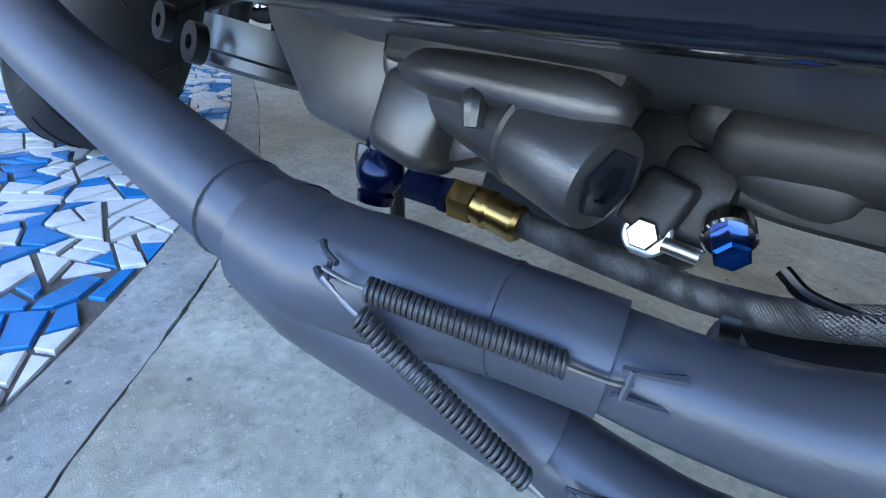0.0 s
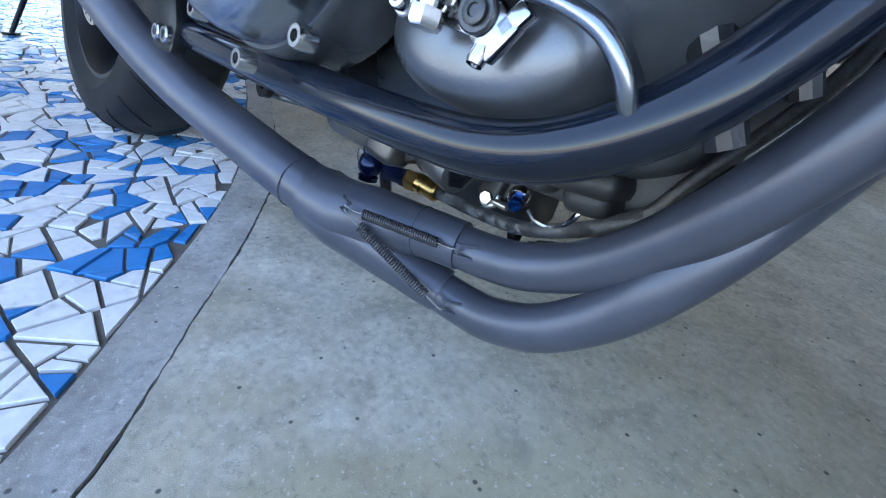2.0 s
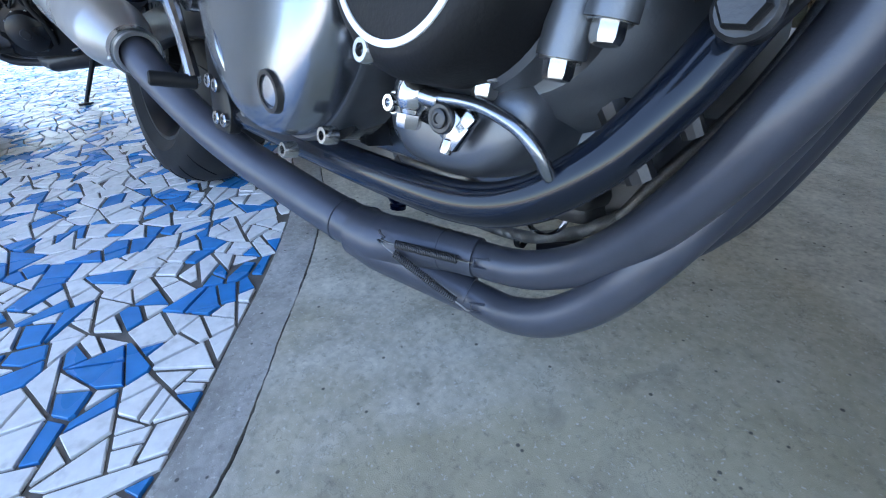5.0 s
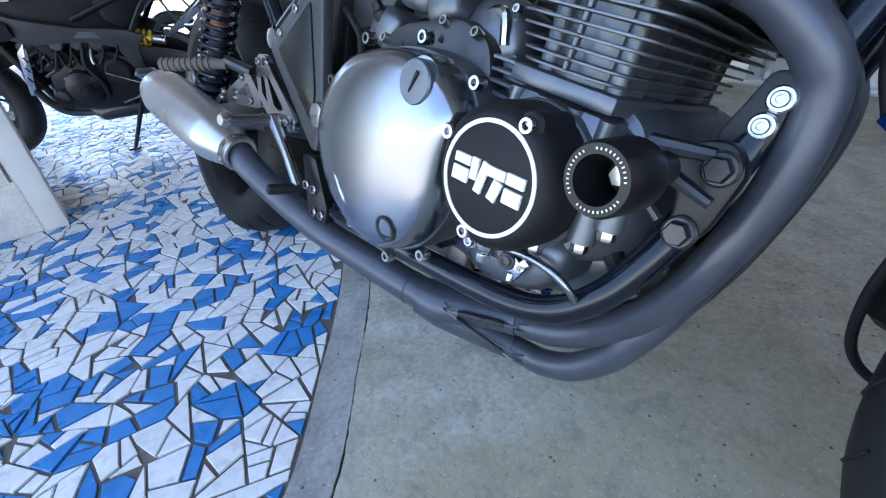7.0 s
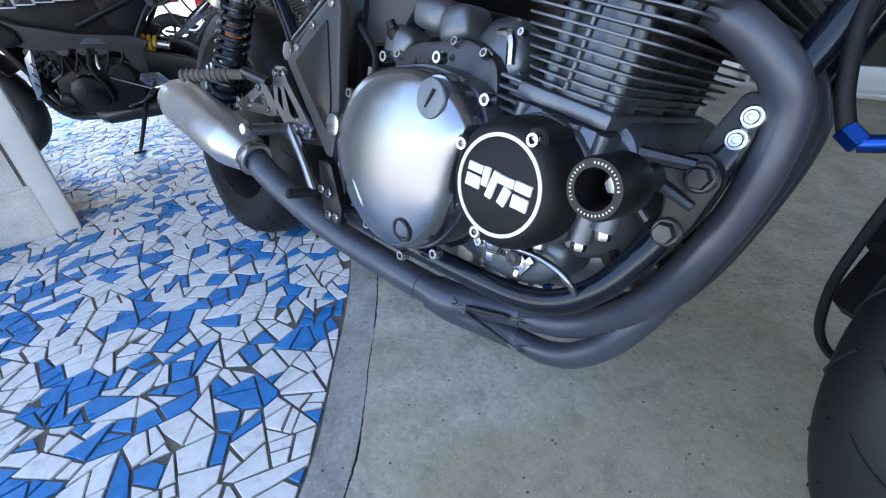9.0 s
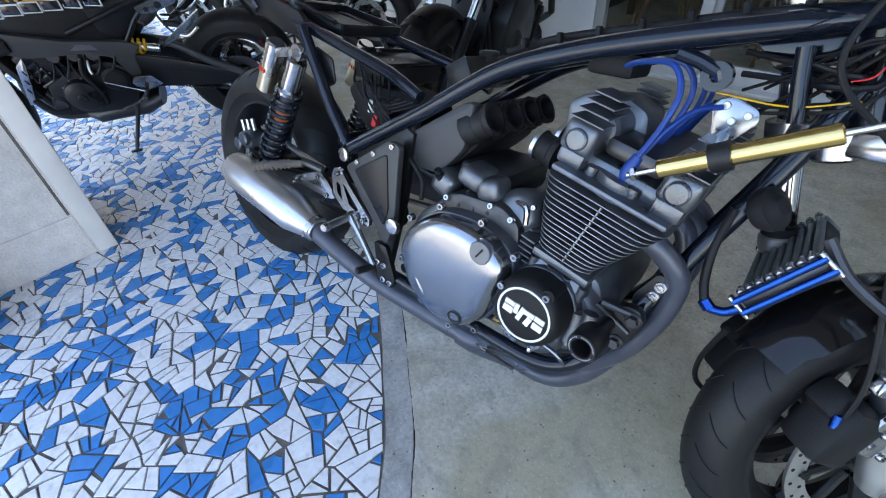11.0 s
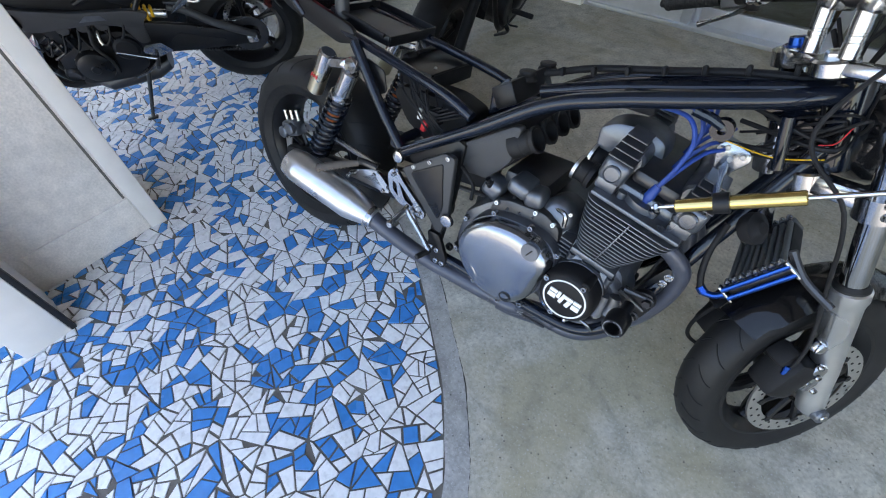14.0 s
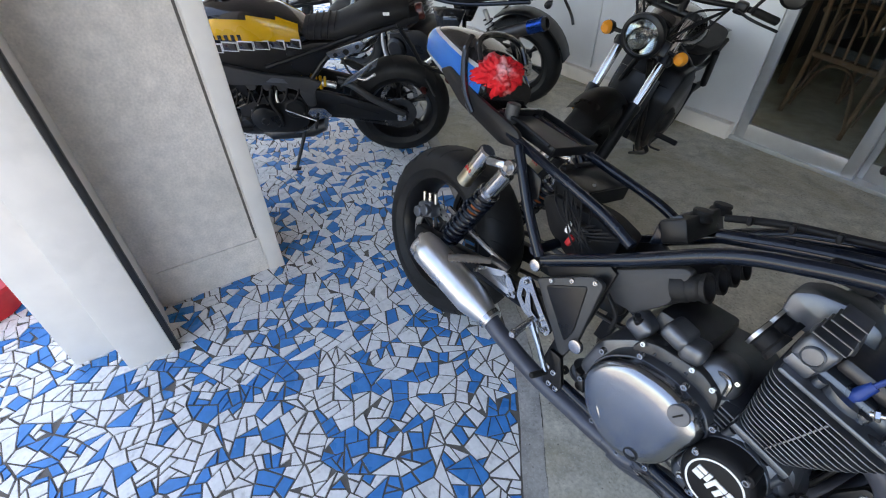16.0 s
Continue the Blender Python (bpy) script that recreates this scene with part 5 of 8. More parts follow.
P("oil_gallery", lathe([(0, 0.079), (0.0082, 0.079), (0.0082, 0.0885), (0.0150, 0.0895), (0.0178, 0.0885), (0.0188, 0.085), (0.0190, 0.056), (0.0180, 0.0525), (0.0170, 0.050), (0.0165, 0.0)], 40, None, frame_of((0.903, -0.053, 0.246), (0.990, -0.068, 0.229))), "pan_cast", "cast oil gallery with a hex plug", parent=pan)
P("gallery_plug", lathe([(0, 0.0815), (0.0068, 0.0815), (0.0074, 0.0905), (0.0128, 0.0912), (0.0132, 0.0895), (0, 0.0885)], 6, None, frame_of((0.903, -0.053, 0.246), (0.990, -0.068, 0.229))), "black_anod", "dark hollow hex plug", parent=pan)
P("gallery_band", lathe([(0.0165, 0.050), (0.0195, 0.050), (0.0199, 0.052), (0.0165, 0.054)], 40, None, frame_of((0.903, -0.053, 0.246), (0.990, -0.068, 0.229)), closed=True), "pan_cast", parent=pan)
P("gallery_lump", tube([(0.929, -0.071, 0.246), (0.934, -0.077, 0.243), (0.936, -0.077, 0.234)], [0.005, 0.0055, 0.004], 10), "pan_cast", parent=pan)
for x, z in ((0.652, 0.242), (0.709, 0.234)):
    P("stand_lug", lathe([(0.005, -0.004), (0.013, -0.004), (0.013, 0.004), (0.005, 0.004)], 24, None, pose(x, -0.090, z, 90, 0, 0), closed=True), "satin_black", "black drilled lug", parent=pan)
P("pan_flange", lathe([(0, 0.0), (0.040, 0.0), (0.044, 0.003), (0.044, 0.010), (0.041, 0.012), (0.041, 0.034), (0, 0.036)], 36, None, pose(0.690, -0.035, 0.222)), "engine_grey", "round ribbed cover", parent=pan)
P("drain_plug", bolt((0.845, -0.045, 0.208), (0.1, 0, -1), 0.008, 0.012, hexagon=True), "cast_dark", parent=pan)
for k in range(6):
    P("case_web", plate([(0.70 + 0.036 * k, 0.315), (0.725 + 0.036 * k, 0.315), (0.745 + 0.036 * k, 0.272), (0.735 + 0.036 * k, 0.272)], -0.148, -0.10, 0.002), "cast_dark", parent=pan)
# oil hose with anodised fittings under the pan
OH = [(0.935, -0.036, 0.200), (0.971, -0.034, 0.199), (1.007, -0.034, 0.200), (1.030, -0.034, 0.202), (1.056, -0.034, 0.208), (1.094, -0.03, 0.226), (1.126, -0.03, 0.25), (1.145, -0.025, 0.285), (1.185, 0.0, 0.36), (1.205, 0.03, 0.44), (1.215, 0.05, 0.52)]
oh = P("oil_hose", tube(OH, 0.0057, 14, 8), "braid", "braided steel oil hose")


def braid(path, r, strands, turns, wire):
    """Crossing helical strands round a hose."""
    pts = smooth_path(path, 14)
    frames, side = [], None
    for i, q in enumerate(pts):
        d = (pts[min(i + 1, len(pts) - 1)] - pts[max(i - 1, 0)]).normalized()
        side = d.orthogonal().normalized() if side is None else (side - d * side.dot(d)).normalized()
        frames.append((q, side, d.cross(side)))
    bm = bmesh.new()
    for s in (1, -1):
        for k in range(strands):
            line = []
            for i, (q, u, v) in enumerate(frames):
                a = 2 * math.pi * (k / strands + s * turns * i / len(frames))
                line.append(q + (u * math.cos(a) + v * math.sin(a)) * (r + 0.0001 * s))
            tube(line, wire, 4, 1, bm)
    return bm


tagged(P("braid_strand", braid(OH[:7], 0.0059, 24, 6.0, 0.00038), "braid", "woven steel strands", parent=oh), kind="stuff")
P("hose_union", lathe([(0, -0.016), (0.010, -0.016), (0.0105, -0.011), (0.0085, -0.010), (0.0125, -0.004), (0.0135, 0.001), (0.0115, 0.008), (0.009, 0.012), (0.0105, 0.013), (0.0105, 0.018), (0, 0.018)], 24, None, frame_of((0.864, -0.050, 0.197), (0.864, -0.056, 0.30))), "navy_anod", "dark blue anodised banjo fitting", parent=oh)
P("hose_nut", cyl((0.879, -0.042, 0.197), (0.902, -0.040, 0.199), 0.0088, seg=6, bevel=0.001), "navy_anod", parent=oh)
P("hose_nut", cyl((0.902, -0.040, 0.199), (0.909, -0.039, 0.199), 0.0096, seg=6, bevel=0.001), "navy_anod", parent=oh)
P("hose_nut", cyl((0.909, -0.039, 0.199), (0.924, -0.038, 0.200), 0.0105, seg=6, bevel=0.0012), "brass", "brass hose nut", parent=oh)
P("hose_end", lathe([(0.0095, 0), (0.0098, 0.006), (0.0085, 0.008), (0.0092, 0.022), (0.0074, 0.024), (0, 0.024)], 18, None, frame_of((0.924, -0.038, 0.200), (0.95, -0.036, 0.1985))), "brass", "brass hose end", parent=oh)
P("drain_bolt", bolt((0.996, -0.026, 0.214), (0.1, -1, -0.05), 0.0068, 0.006, hexagon=True), "polished", parent=oh)
P("bolt_washer", cyl((0.996, -0.020, 0.214), (0.9965, -0.027, 0.2138), 0.0098, bevel=0.001), "steel", parent=oh)
P("drain_lug", box((1.004, -0.002, 0.232), (0.03, 0.03, 0.04), 0.006), "shaded_cast", parent=oh)
P("blue_plug", cyl((1.023, -0.024, 0.2225), (1.028, -0.034, 0.2170), 0.0066, seg=6, bevel=0.0012), "blue_anod", parent=oh)
P("drain_stem", cyl((1.004, -0.026, 0.2125), (1.018, -0.027, 0.2125), 0.0032), "steel", parent=oh)
P("plug_ring", cyl((1.020, -0.016, 0.2265), (1.0235, -0.025, 0.222), 0.0092, bevel=0.001), "chrome", parent=oh)
P("return_line", tube([(1.042, -0.034, 0.219), (1.052, -0.036, 0.214), (1.068, -0.036, 0.215), (1.080, -0.034, 0.228), (1.086, -0.030, 0.262)], 0.0026, 8), "chrome", parent=oh)
P("hose_clip", lathe([(0.0066, -0.003), (0.0085, -0.003), (0.0085, 0.003), (0.0066, 0.003)], 16, None, frame_of((1.036, -0.031, 0.1975), (1.06, -0.03, 0.203)), closed=True), "satin_black", parent=oh)

# behind the cylinders: starter dome, breather, carburettors, air box
st_m = P("starter_dome", lathe([(0, 0.040), (0.026, 0.038), (0.040, 0.030), (0.046, 0.018), (0.047, 0.0), (0.047, -0.06)], 36, None, frame_of((0.962, -0.115, 0.525), (0.962, -0.4, 0.60))), "engine_grey", "grey starter cover", parent=eng)
for k in range(3):
    a = 2 * math.pi * k / 3 + 0.6
    P("starter_bolt", bolt(Vector((0.962 + 0.042 * math.cos(a), -0.142, 0.530 + 0.042 * math.sin(a))), (0, -1, 0.2), 0.005, 0.007), "steel", parent=st_m)
P("breather_box", box((0.86, -0.03, 0.555), (0.12, 0.18, 0.06), 0.014), "cast_dark", "grey breather housing", parent=eng)
tcv = P("top_cover", plate(rounded([(0.800, 0.490), (0.812, 0.524), (0.850, 0.540), (0.945, 0.545), (0.988, 0.522), (0.996, 0.480), (0.90, 0.470)], 0.014), -0.172, -0.10, 0.008), "cast_dark", "dark cast gearbox top cover", parent=eng)
for k in range(3):
    P("cover_rib", tube([(0.850 + 0.034 * k, -0.174, 0.512 + 0.004 * k), (0.856 + 0.034 * k, -0.150, 0.542 + 0.001 * k), (0.858 + 0.034 * k, -0.11, 0.545)], 0.0035, 8), "cast_dark", parent=tcv)
for x, z in ((0.822, 0.520), (0.972, 0.527), (0.925, 0.538)):
    P("cover_bolt", bolt((x, -0.170, z), (0, -1, 0.3), 0.0062, 0.010), "steel", parent=tcv)
for c, d, r in (((0.865, -0.135, 0.572), (0.060, 0.075, 0.040), 14), ((0.905, -0.140, 0.560), (0.050, 0.060, 0.045), -10), ((0.790, -0.130, 0.535), (0.055, 0.060, 0.050), 20)):
    P("case_lump", box(c, d, 0.014, (0, r, 0), seg=3), "engine_grey", parent=eng)
P("sensor", lathe([(0, 0.0), (0.011, 0.0), (0.011, 0.012), (0.007, 0.014), (0.007, 0.024), (0, 0.025)], 20, None, frame_of((0.785, -0.150, 0.545), (0.770, -0.180, 0.60))), "satin_black", "black sensor", parent=eng)
for k in range(7):
    P("case_fin", box((1.006 + 0.001 * k, -0.155, 0.440 + 0.011 * k), (0.030, 0.040, 0.004), 0.001, (0, 12, 0), seg=1), "engine_grey", parent=eng)
P("clutch_lever", tube([(0.99, -0.15, 0.52), (0.985, -0.15, 0.55), (0.955, -0.14, 0.553)], 0.006, 8), "steel")
for y in (-0.105, -0.035, 0.035, 0.105):
    stub = P("intake_stub", lathe([(0, 0.0), (0.029, 0.0), (0.029, 0.010), (0.025, 0.014), (0.024, 0.034), (0.027, 0.037), (0.027, 0.046), (0.021, 0.046), (0.020, 0.02), (0, 0.02)], 28, None, frame_of((1.015, y * 1.25, 0.655), (0.93, y * 1.22, 0.672))), "matte_black", "black rubber intake stub")
    P("stub_clamp", lathe([(0.0275, 0.038), (0.0285, 0.038), (0.0285, 0.045), (0.0275, 0.045)], 28, None, frame_of((1.015, y * 1.25, 0.655), (0.93, y * 1.22, 0.672)), closed=True), "steel", parent=stub)
    boot = P("air_boot", lathe([(0.034, -0.02), (0.034, 0.004), (0.030, 0.010), (0.031, 0.018), (0.028, 0.024), (0.029, 0.034), (0.032, 0.038), (0.032, 0.048), (0.026, 0.048), (0.024, 0.02), (0, 0.018)], 28, None, frame_of((0.820, y, 0.655), (0.92, y, 0.715))), "rubber", "black rubber air box boot")
P("air_box_plate", plate(rounded([(0.648, 0.590), (0.690, 0.622), (0.806, 0.700), (0.826, 0.700), (0.815, 0.612), (0.800, 0.590), (0.758, 0.542), (0.663, 0.534)], 0.010), -0.130, -0.100, 0.006), "grey_plastic", "dark plastic air box side")
P("air_box", plate(rounded([(0.655, 0.590), (0.690, 0.618), (0.806, 0.694), (0.832, 0.694), (0.828, 0.615), (0.800, 0.585), (0.758, 0.545), (0.668, 0.540)], 0.012), -0.100, 0.125, 0.006), "matte_black", "black air box")
P("hose_black", tube([(0.695, -0.15, 0.56), (0.72, -0.155, 0.545), (0.735, -0.15, 0.52), (0.735, -0.15, 0.48)], 0.005, 8), "matte_black")


# ---- front end ----
LEFT = Vector((-0.712, 0.690, -0.128))
AHEAD = Vector((math.cos(radians(45.9)), math.sin(radians(45.9)), 0))
foot_r, top_r = Vector((1.614, -0.035, 0.278)), Vector((1.393, -0.104, 0.998))
fork_dir = (top_r - foot_r).normalized()
for s in (0, 1):
    o = LEFT * (0.225 * s)
    f0 = foot_r + o
    leg = P("fork_leg", lathe([(0, -0.012), (0.020, -0.012), (0.026, -0.004), (0.0275, 0.03), (0.0265, 0.07), (0.0285, 0.12), (0.0285, 0.30), (0.030, 0.31), (0.0325, 0.318), (0.0325, 0.338), (0.028, 0.342), (0.022, 0.342)], 32, None, frame_of(f0, f0 + fork_dir)), "silencer", "silver fork with polished lower leg")
    P("fork_tube", cyl(f0 + fork_dir * 0.33, f0 + fork_dir * 0.735, 0.0213, bevel=0.002, seg=32), "fork_chrome", "chromed fork tube", parent=leg)
    P("dust_seal", lathe([(0.0215, 0.336), (0.029, 0.336), (0.029, 0.345), (0.023, 0.352), (0.0215, 0.352)], 32, None, frame_of(f0, f0 + fork_dir), closed=True), "rubber", parent=leg)
    P("fork_cap", lathe([(0, 0.748), (0.013, 0.748), (0.014, 0.735), (0.021, 0.735), (0.021, 0.728)], 24, None, frame_of(f0, f0 + fork_dir)), "blue_anod", "blue anodised fork cap", parent=leg)
    P("axle_clamp", cyl(f0 - LEFT * (0.036 if s == 0 else -0.036), f0 + LEFT * (0.02 if s == 0 else -0.02), 0.017, bevel=0.003, seg=24), "engine_grey", parent=leg)
    for q in (0.10, 0.19):
        P("leg_lug", box(f0 + fork_dir * q - AHEAD * 0.030, (0.03, 0.03, 0.028), 0.008, (0, 17, 46)), "polished", parent=leg)
    # caliper behind the leg
    cc_ = f0 - AHEAD * 0.075 + fork_dir * 0.10 + LEFT * (0.02 if s == 0 else -0.02)
    bmc = bmesh.new()
    box(cc_, (0.075, 0.075, 0.11), 0.018, (0, 20, 46), bmc)
    box(cc_ + Vector((-0.015, 0, 0.04)), (0.055, 0.05, 0.05), 0.012, (0, 40, 46), bmc)
    cal = P("front_caliper", bmc, "matte_black", "black front brake caliper", parent=leg)
    P("caliper_bracket", box(f0 - AHEAD * 0.035 + fork_dir * 0.11 - LEFT * 0.012, (0.06, 0.014, 0.075), 0.006, (0, 25, 46)), "polished", parent=leg)
    for q in (0.08, 0.12, 0.15):
        P("bracket_bolt", bolt(f0 - AHEAD * 0.035 + fork_dir * q - LEFT * 0.02, -LEFT, 0.007, 0.007), "polished", parent=leg)
P("front_axle", cyl(foot_r - LEFT * 0.04, foot_r + LEFT * 0.262, 0.009, bevel=0.002), "steel")


def triple(q, thick, mat, name, label, span=0.036):
    """A fork clamp: two round lugs joined by a bridge."""
    a = foot_r + fork_dir * q
    b = a + LEFT * 0.225
    bm = bmesh.new()
    for c in (a, b):
        lathe([(0.021, -thick / 2), (span, -thick / 2), (span, thick / 2), (0.021, thick / 2)], 32, bm, frame_of(c, c + fork_dir), closed=True)
    mid = (a + b) / 2 - AHEAD * 0.035
    for c in (a, b):
        u = (mid - c)
        m = Matrix.Translation((c + mid) / 2) @ u.to_track_quat("X", "Z").to_matrix().to_4x4()
        box((0, 0, 0), (u.length - 0.02, 0.045, thick * 0.8), 0.006, bm=bm, m=m)
    cyl(mid - fork_dir * thick * 0.55, mid + fork_dir * thick * 0.55, 0.033, bevel=0.004, bm=bm)
    return P(name, bm, mat, label)


tt = triple(0.715, 0.026, "polished", "top_clamp", "polished alloy top fork clamp")
lt = triple(0.515, 0.042, "polished", "lower_clamp", "polished alloy lower fork clamp")
for q, s in ((0.505, 1), (0.525, 1)):
    P("clamp_bolt", bolt(foot_r + fork_dir * q - LEFT * 0.030 - AHEAD * 0.018, -AHEAD, 0.006, 0.010), "steel", parent=lt)
stem = (foot_r + foot_r + LEFT * 0.225) / 2 - AHEAD * 0.035
P("stem_nut", bolt(stem + fork_dir * 0.728, fork_dir, 0.016, 0.012, hexagon=True), "polished", parent=tt)
# handlebar with risers, grip, lever and switch box
bar_c = stem + fork_dir * 0.80 + AHEAD * 0.01
for s in (-1, 1):
    base = stem + fork_dir * 0.73 + LEFT * (0.034 * s + 0.012) - AHEAD * 0.004
    P("riser", lathe([(0.0, 0.0), (0.0135, 0.0), (0.0135, 0.022), (0.0125, 0.023), (0.0125, 0.026), (0.0135, 0.027), (0.0135, 0.032), (0.0125, 0.033), (0.0125, 0.036), (0.0135, 0.037), (0.0135, 0.070), (0, 0.070)], 24, None, frame_of(base, base + Vector((-0.012, 0, 0.075)))), "polished", "polished bar riser", parent=tt)
    P("riser_cap", box(base + Vector((0, 0, 0.078)), (0.05, 0.034, 0.028), 0.006, (0, 0, 46)), "polished", parent=tt)
    P("riser_bolt", bolt(base + Vector((0.014, 0, 0.09)), (0, 0, 1), 0.006, 0.008), "steel", parent=tt)
bc = stem + fork_dir * 0.73 + Vector((0, 0, 0.080))
HALF = ((0.05, 0.0, 0.0), (0.10, 0.012, 0.002), (0.16, 0.012, 0.0), (0.212, 0.0, -0.004), (0.305, -0.004, -0.010), (0.423, -0.050, -0.032))


def bar_point(side, across, ahead, up):
    return bc + LEFT * (across * side) + AHEAD * ahead + Vector((0, 0, up))


hb = P("handlebar", tube([bar_point(-1, *q) for q in reversed(HALF)] + [bar_point(1, *q) for q in HALF], 0.011, 14, 6), "satin_black", "black handlebar")
for side in (-1, 1):
    g0, g1 = bar_point(side, *HALF[5]), bar_point(side, *HALF[4])
    out = (g0 - g1).normalized()
    gm = frame_of(g1, g0)
    prof = [(0, 0.0), (0.0185, 0.0), (0.0185, 0.004), (0.0155, 0.005)]
    for k in range(20):
        prof += [(0.0168, 0.008 + 0.0055 * k), (0.0168, 0.0105 + 0.0055 * k), (0.0158, 0.011 + 0.0055 * k), (0.0158, 0.013 + 0.0055 * k)]
    prof += [(0.0172, 0.119), (0.0172, 0.123), (0, 0.124)]
    P("grip", lathe(prof, 24, None, gm), "rubber", "ribbed black rubber grip", parent=hb)
    P("bar_end", cyl(g0, g0 + out * 0.010, 0.009, bevel=0.003), "satin_black", parent=hb)
    P("switch_box", moved(box((0, 0.004, -0.028), (0.046, 0.056, 0.044), 0.008), gm), "grey_plastic", "dark grey switch box", parent=hb)
    P("switch_box_lid", moved(box((0, 0.008, -0.028), (0.051, 0.030, 0.036), 0.005), gm), "satin_black", parent=hb)
    pv = bar_point(side, 0.262, 0.034, -0.020)
    lv_end = bar_point(side, 0.385, 0.026, -0.068)
    P("lever", tube([pv, pv.lerp(lv_end, 0.4) + AHEAD * 0.012, pv.lerp(lv_end, 0.8) + AHEAD * 0.006, lv_end], [0.007, 0.0055, 0.005, 0.0075], 12), "cover_polish", "alloy hand lever", parent=hb)
    P("lever_perch", cyl(bar_point(side, 0.235, 0.0, -0.005), bar_point(side, 0.262, -0.001, -0.007), 0.0165, bevel=0.003), "satin_black", parent=hb)
    P("lever_pivot", box(pv, (0.030, 0.024, 0.022), 0.005, (0, 0, 46)), "satin_black", parent=hb)
    P("mirror_clamp", cyl(bar_point(side, 0.200, 0.002, -0.003), bar_point(side, 0.216, 0.0, -0.004), 0.0175, bevel=0.003), "polished", "polished bar clamp", parent=hb)
    P("clamp_bolt", bolt(bar_point(side, 0.208, -0.016, 0.012), -AHEAD, 0.006, 0.009), "steel", parent=hb)
    P("clamp_bolt", bolt(bar_point(side, 0.208, -0.016, -0.014), -AHEAD, 0.006, 0.009), "steel", parent=hb)
# steering damper
da, db = Vector((1.179, -0.207, 0.692)), Vector((1.354, -0.200, 0.786))
dd = (db - da).normalized()
dm = P("steering_damper", cyl(da + dd * 0.01, db, 0.0125, bevel=0.002, seg=28), "gold", "gold steering damper")
P("damper_rod", cyl(db, db + dd * 0.105, 0.0042, bevel=0.0005), "chrome", parent=dm)
P("damper_rod", cyl(da - dd * 0.03, da + dd * 0.01, 0.0042), "chrome", parent=dm)
P("rod_nut", bolt(da - dd * 0.018, -dd, 0.010, 0.007, hexagon=True), "polished", parent=dm)
P("damper_clamp", lathe([(0.0125, -0.012), (0.0185, -0.012), (0.0185, 0.012), (0.0125, 0.012)], 24, None, frame_of(da.lerp(db, 0.42), db), closed=True), "satin_black", "black damper clamp", parent=dm)
P("rod_bracket", box(db + dd * 0.112 + Vector((0.008, 0.01, 0)), (0.022, 0.02, 0.035), 0.004, (0, -20, 46)), "polished", parent=dm)
P("damper_stay", plate(rounded([(1.214, 0.722), (1.200, 0.770), (1.210, 0.786), (1.226, 0.788), (1.262, 0.776), (1.266, 0.758), (1.238, 0.722)], 0.009), -0.060, -0.050, 0.003), "cover_polish", "polished alloy stay", parent=dm)
P("stay_arm", tube([(1.228, -0.056, 0.730), (1.232, -0.105, 0.724), (1.240, -0.19, 0.728)], [0.010, 0.009, 0.008], 12), "cover_polish", parent=dm)
for x, z in ((1.219, 0.775), (1.250, 0.766), (1.232, 0.755)):
    P("stay_bolt", bolt((x, -0.060, z), (0, -1, 0), 0.0055, 0.004), "steel", parent=dm)
P("stay_bush", lathe([(0.008, -0.012), (0.020, -0.012), (0.020, 0.012), (0.008, 0.012)], 24, None, pose(1.197, -0.085, 0.812, 90, 0, 0), closed=True), "frame_black", "frame eyelet")
P("eyelet_arm", tube([(1.14, -0.10, 0.835), (1.17, -0.095, 0.828), (1.195, -0.09, 0.818)], 0.010, 10), "frame_black")
# oil cooler with rows, between the down tubes and the wheel
OC = pose(1.382, 0.0, 0.562, 0, 33, 0) @ Matrix.Diagonal((1, 0.92, 0.80, 1))
oc = P("oil_cooler", moved(box((0.004, 0, 0), (0.030, 0.21, 0.145), 0.004), OC), "matte_black", "black finned oil cooler")
for k in range(8):
    z = -0.063 + 0.018 * k
    P("cooler_fin", moved(box((-0.010, 0, z), (0.020, 0.205, 0.0130), 0.005, seg=3), OC), "cooler_grey", parent=oc)
for s in (-1, 1):
    P("cooler_tank", moved(box((0, s * 0.112, 0), (0.034, 0.016, 0.15), 0.005), OC), "cast_dark", "alloy end tank", parent=oc)
    for k in range(8):
        P("tank_rib", moved(cyl((-0.019, s * 0.104, -0.063 + 0.018 * k), (-0.019, s * 0.122, -0.063 + 0.018 * k), 0.0078, bevel=0.003, seg=14), OC), "cover_polish", parent=oc)
for k in range(2):
    P("cooler_bar", moved(cyl((-0.014 + 0.020 * k, -0.130, -0.082), (-0.014 + 0.020 * k, -0.130, 0.082), 0.0055, bevel=0.001), OC), "blue_anod", "blue anodised guard bar", parent=oc)
for z in (-0.08, 0.08):
    P("bar_end", moved(box((-0.004, -0.126, z), (0.040, 0.016, 0.007), 0.002), OC), "polished", parent=oc)
P("cooler_union", tube([(1.346, -0.106, 0.503), (1.330, -0.104, 0.487), (1.309, -0.102, 0.482)], 0.0075, 12), "blue_anod", "blue hose union", parent=oc)
P("union_nut", cyl((1.311, -0.102, 0.481), (1.297, -0.100, 0.492), 0.0098, seg=6, bevel=0.001), "blue_anod", "blue union nut", parent=oc)
P("cooler_hose", tube([(1.299, -0.100, 0.490), (1.287, -0.098, 0.525), (1.280, -0.09, 0.58), (1.285, -0.08, 0.64)], 0.0070, 12), "matte_black", "black oil hose")
P("drain_hose", tube([(1.345, -0.09, 0.455), (1.336, -0.06, 0.40), (1.330, -0.03, 0.34), (1.338, 0.0, 0.28), (1.37, 0.02, 0.25), (1.43, 0.02, 0.26)], 0.0048, 10), "matte_black", "thin black hose")
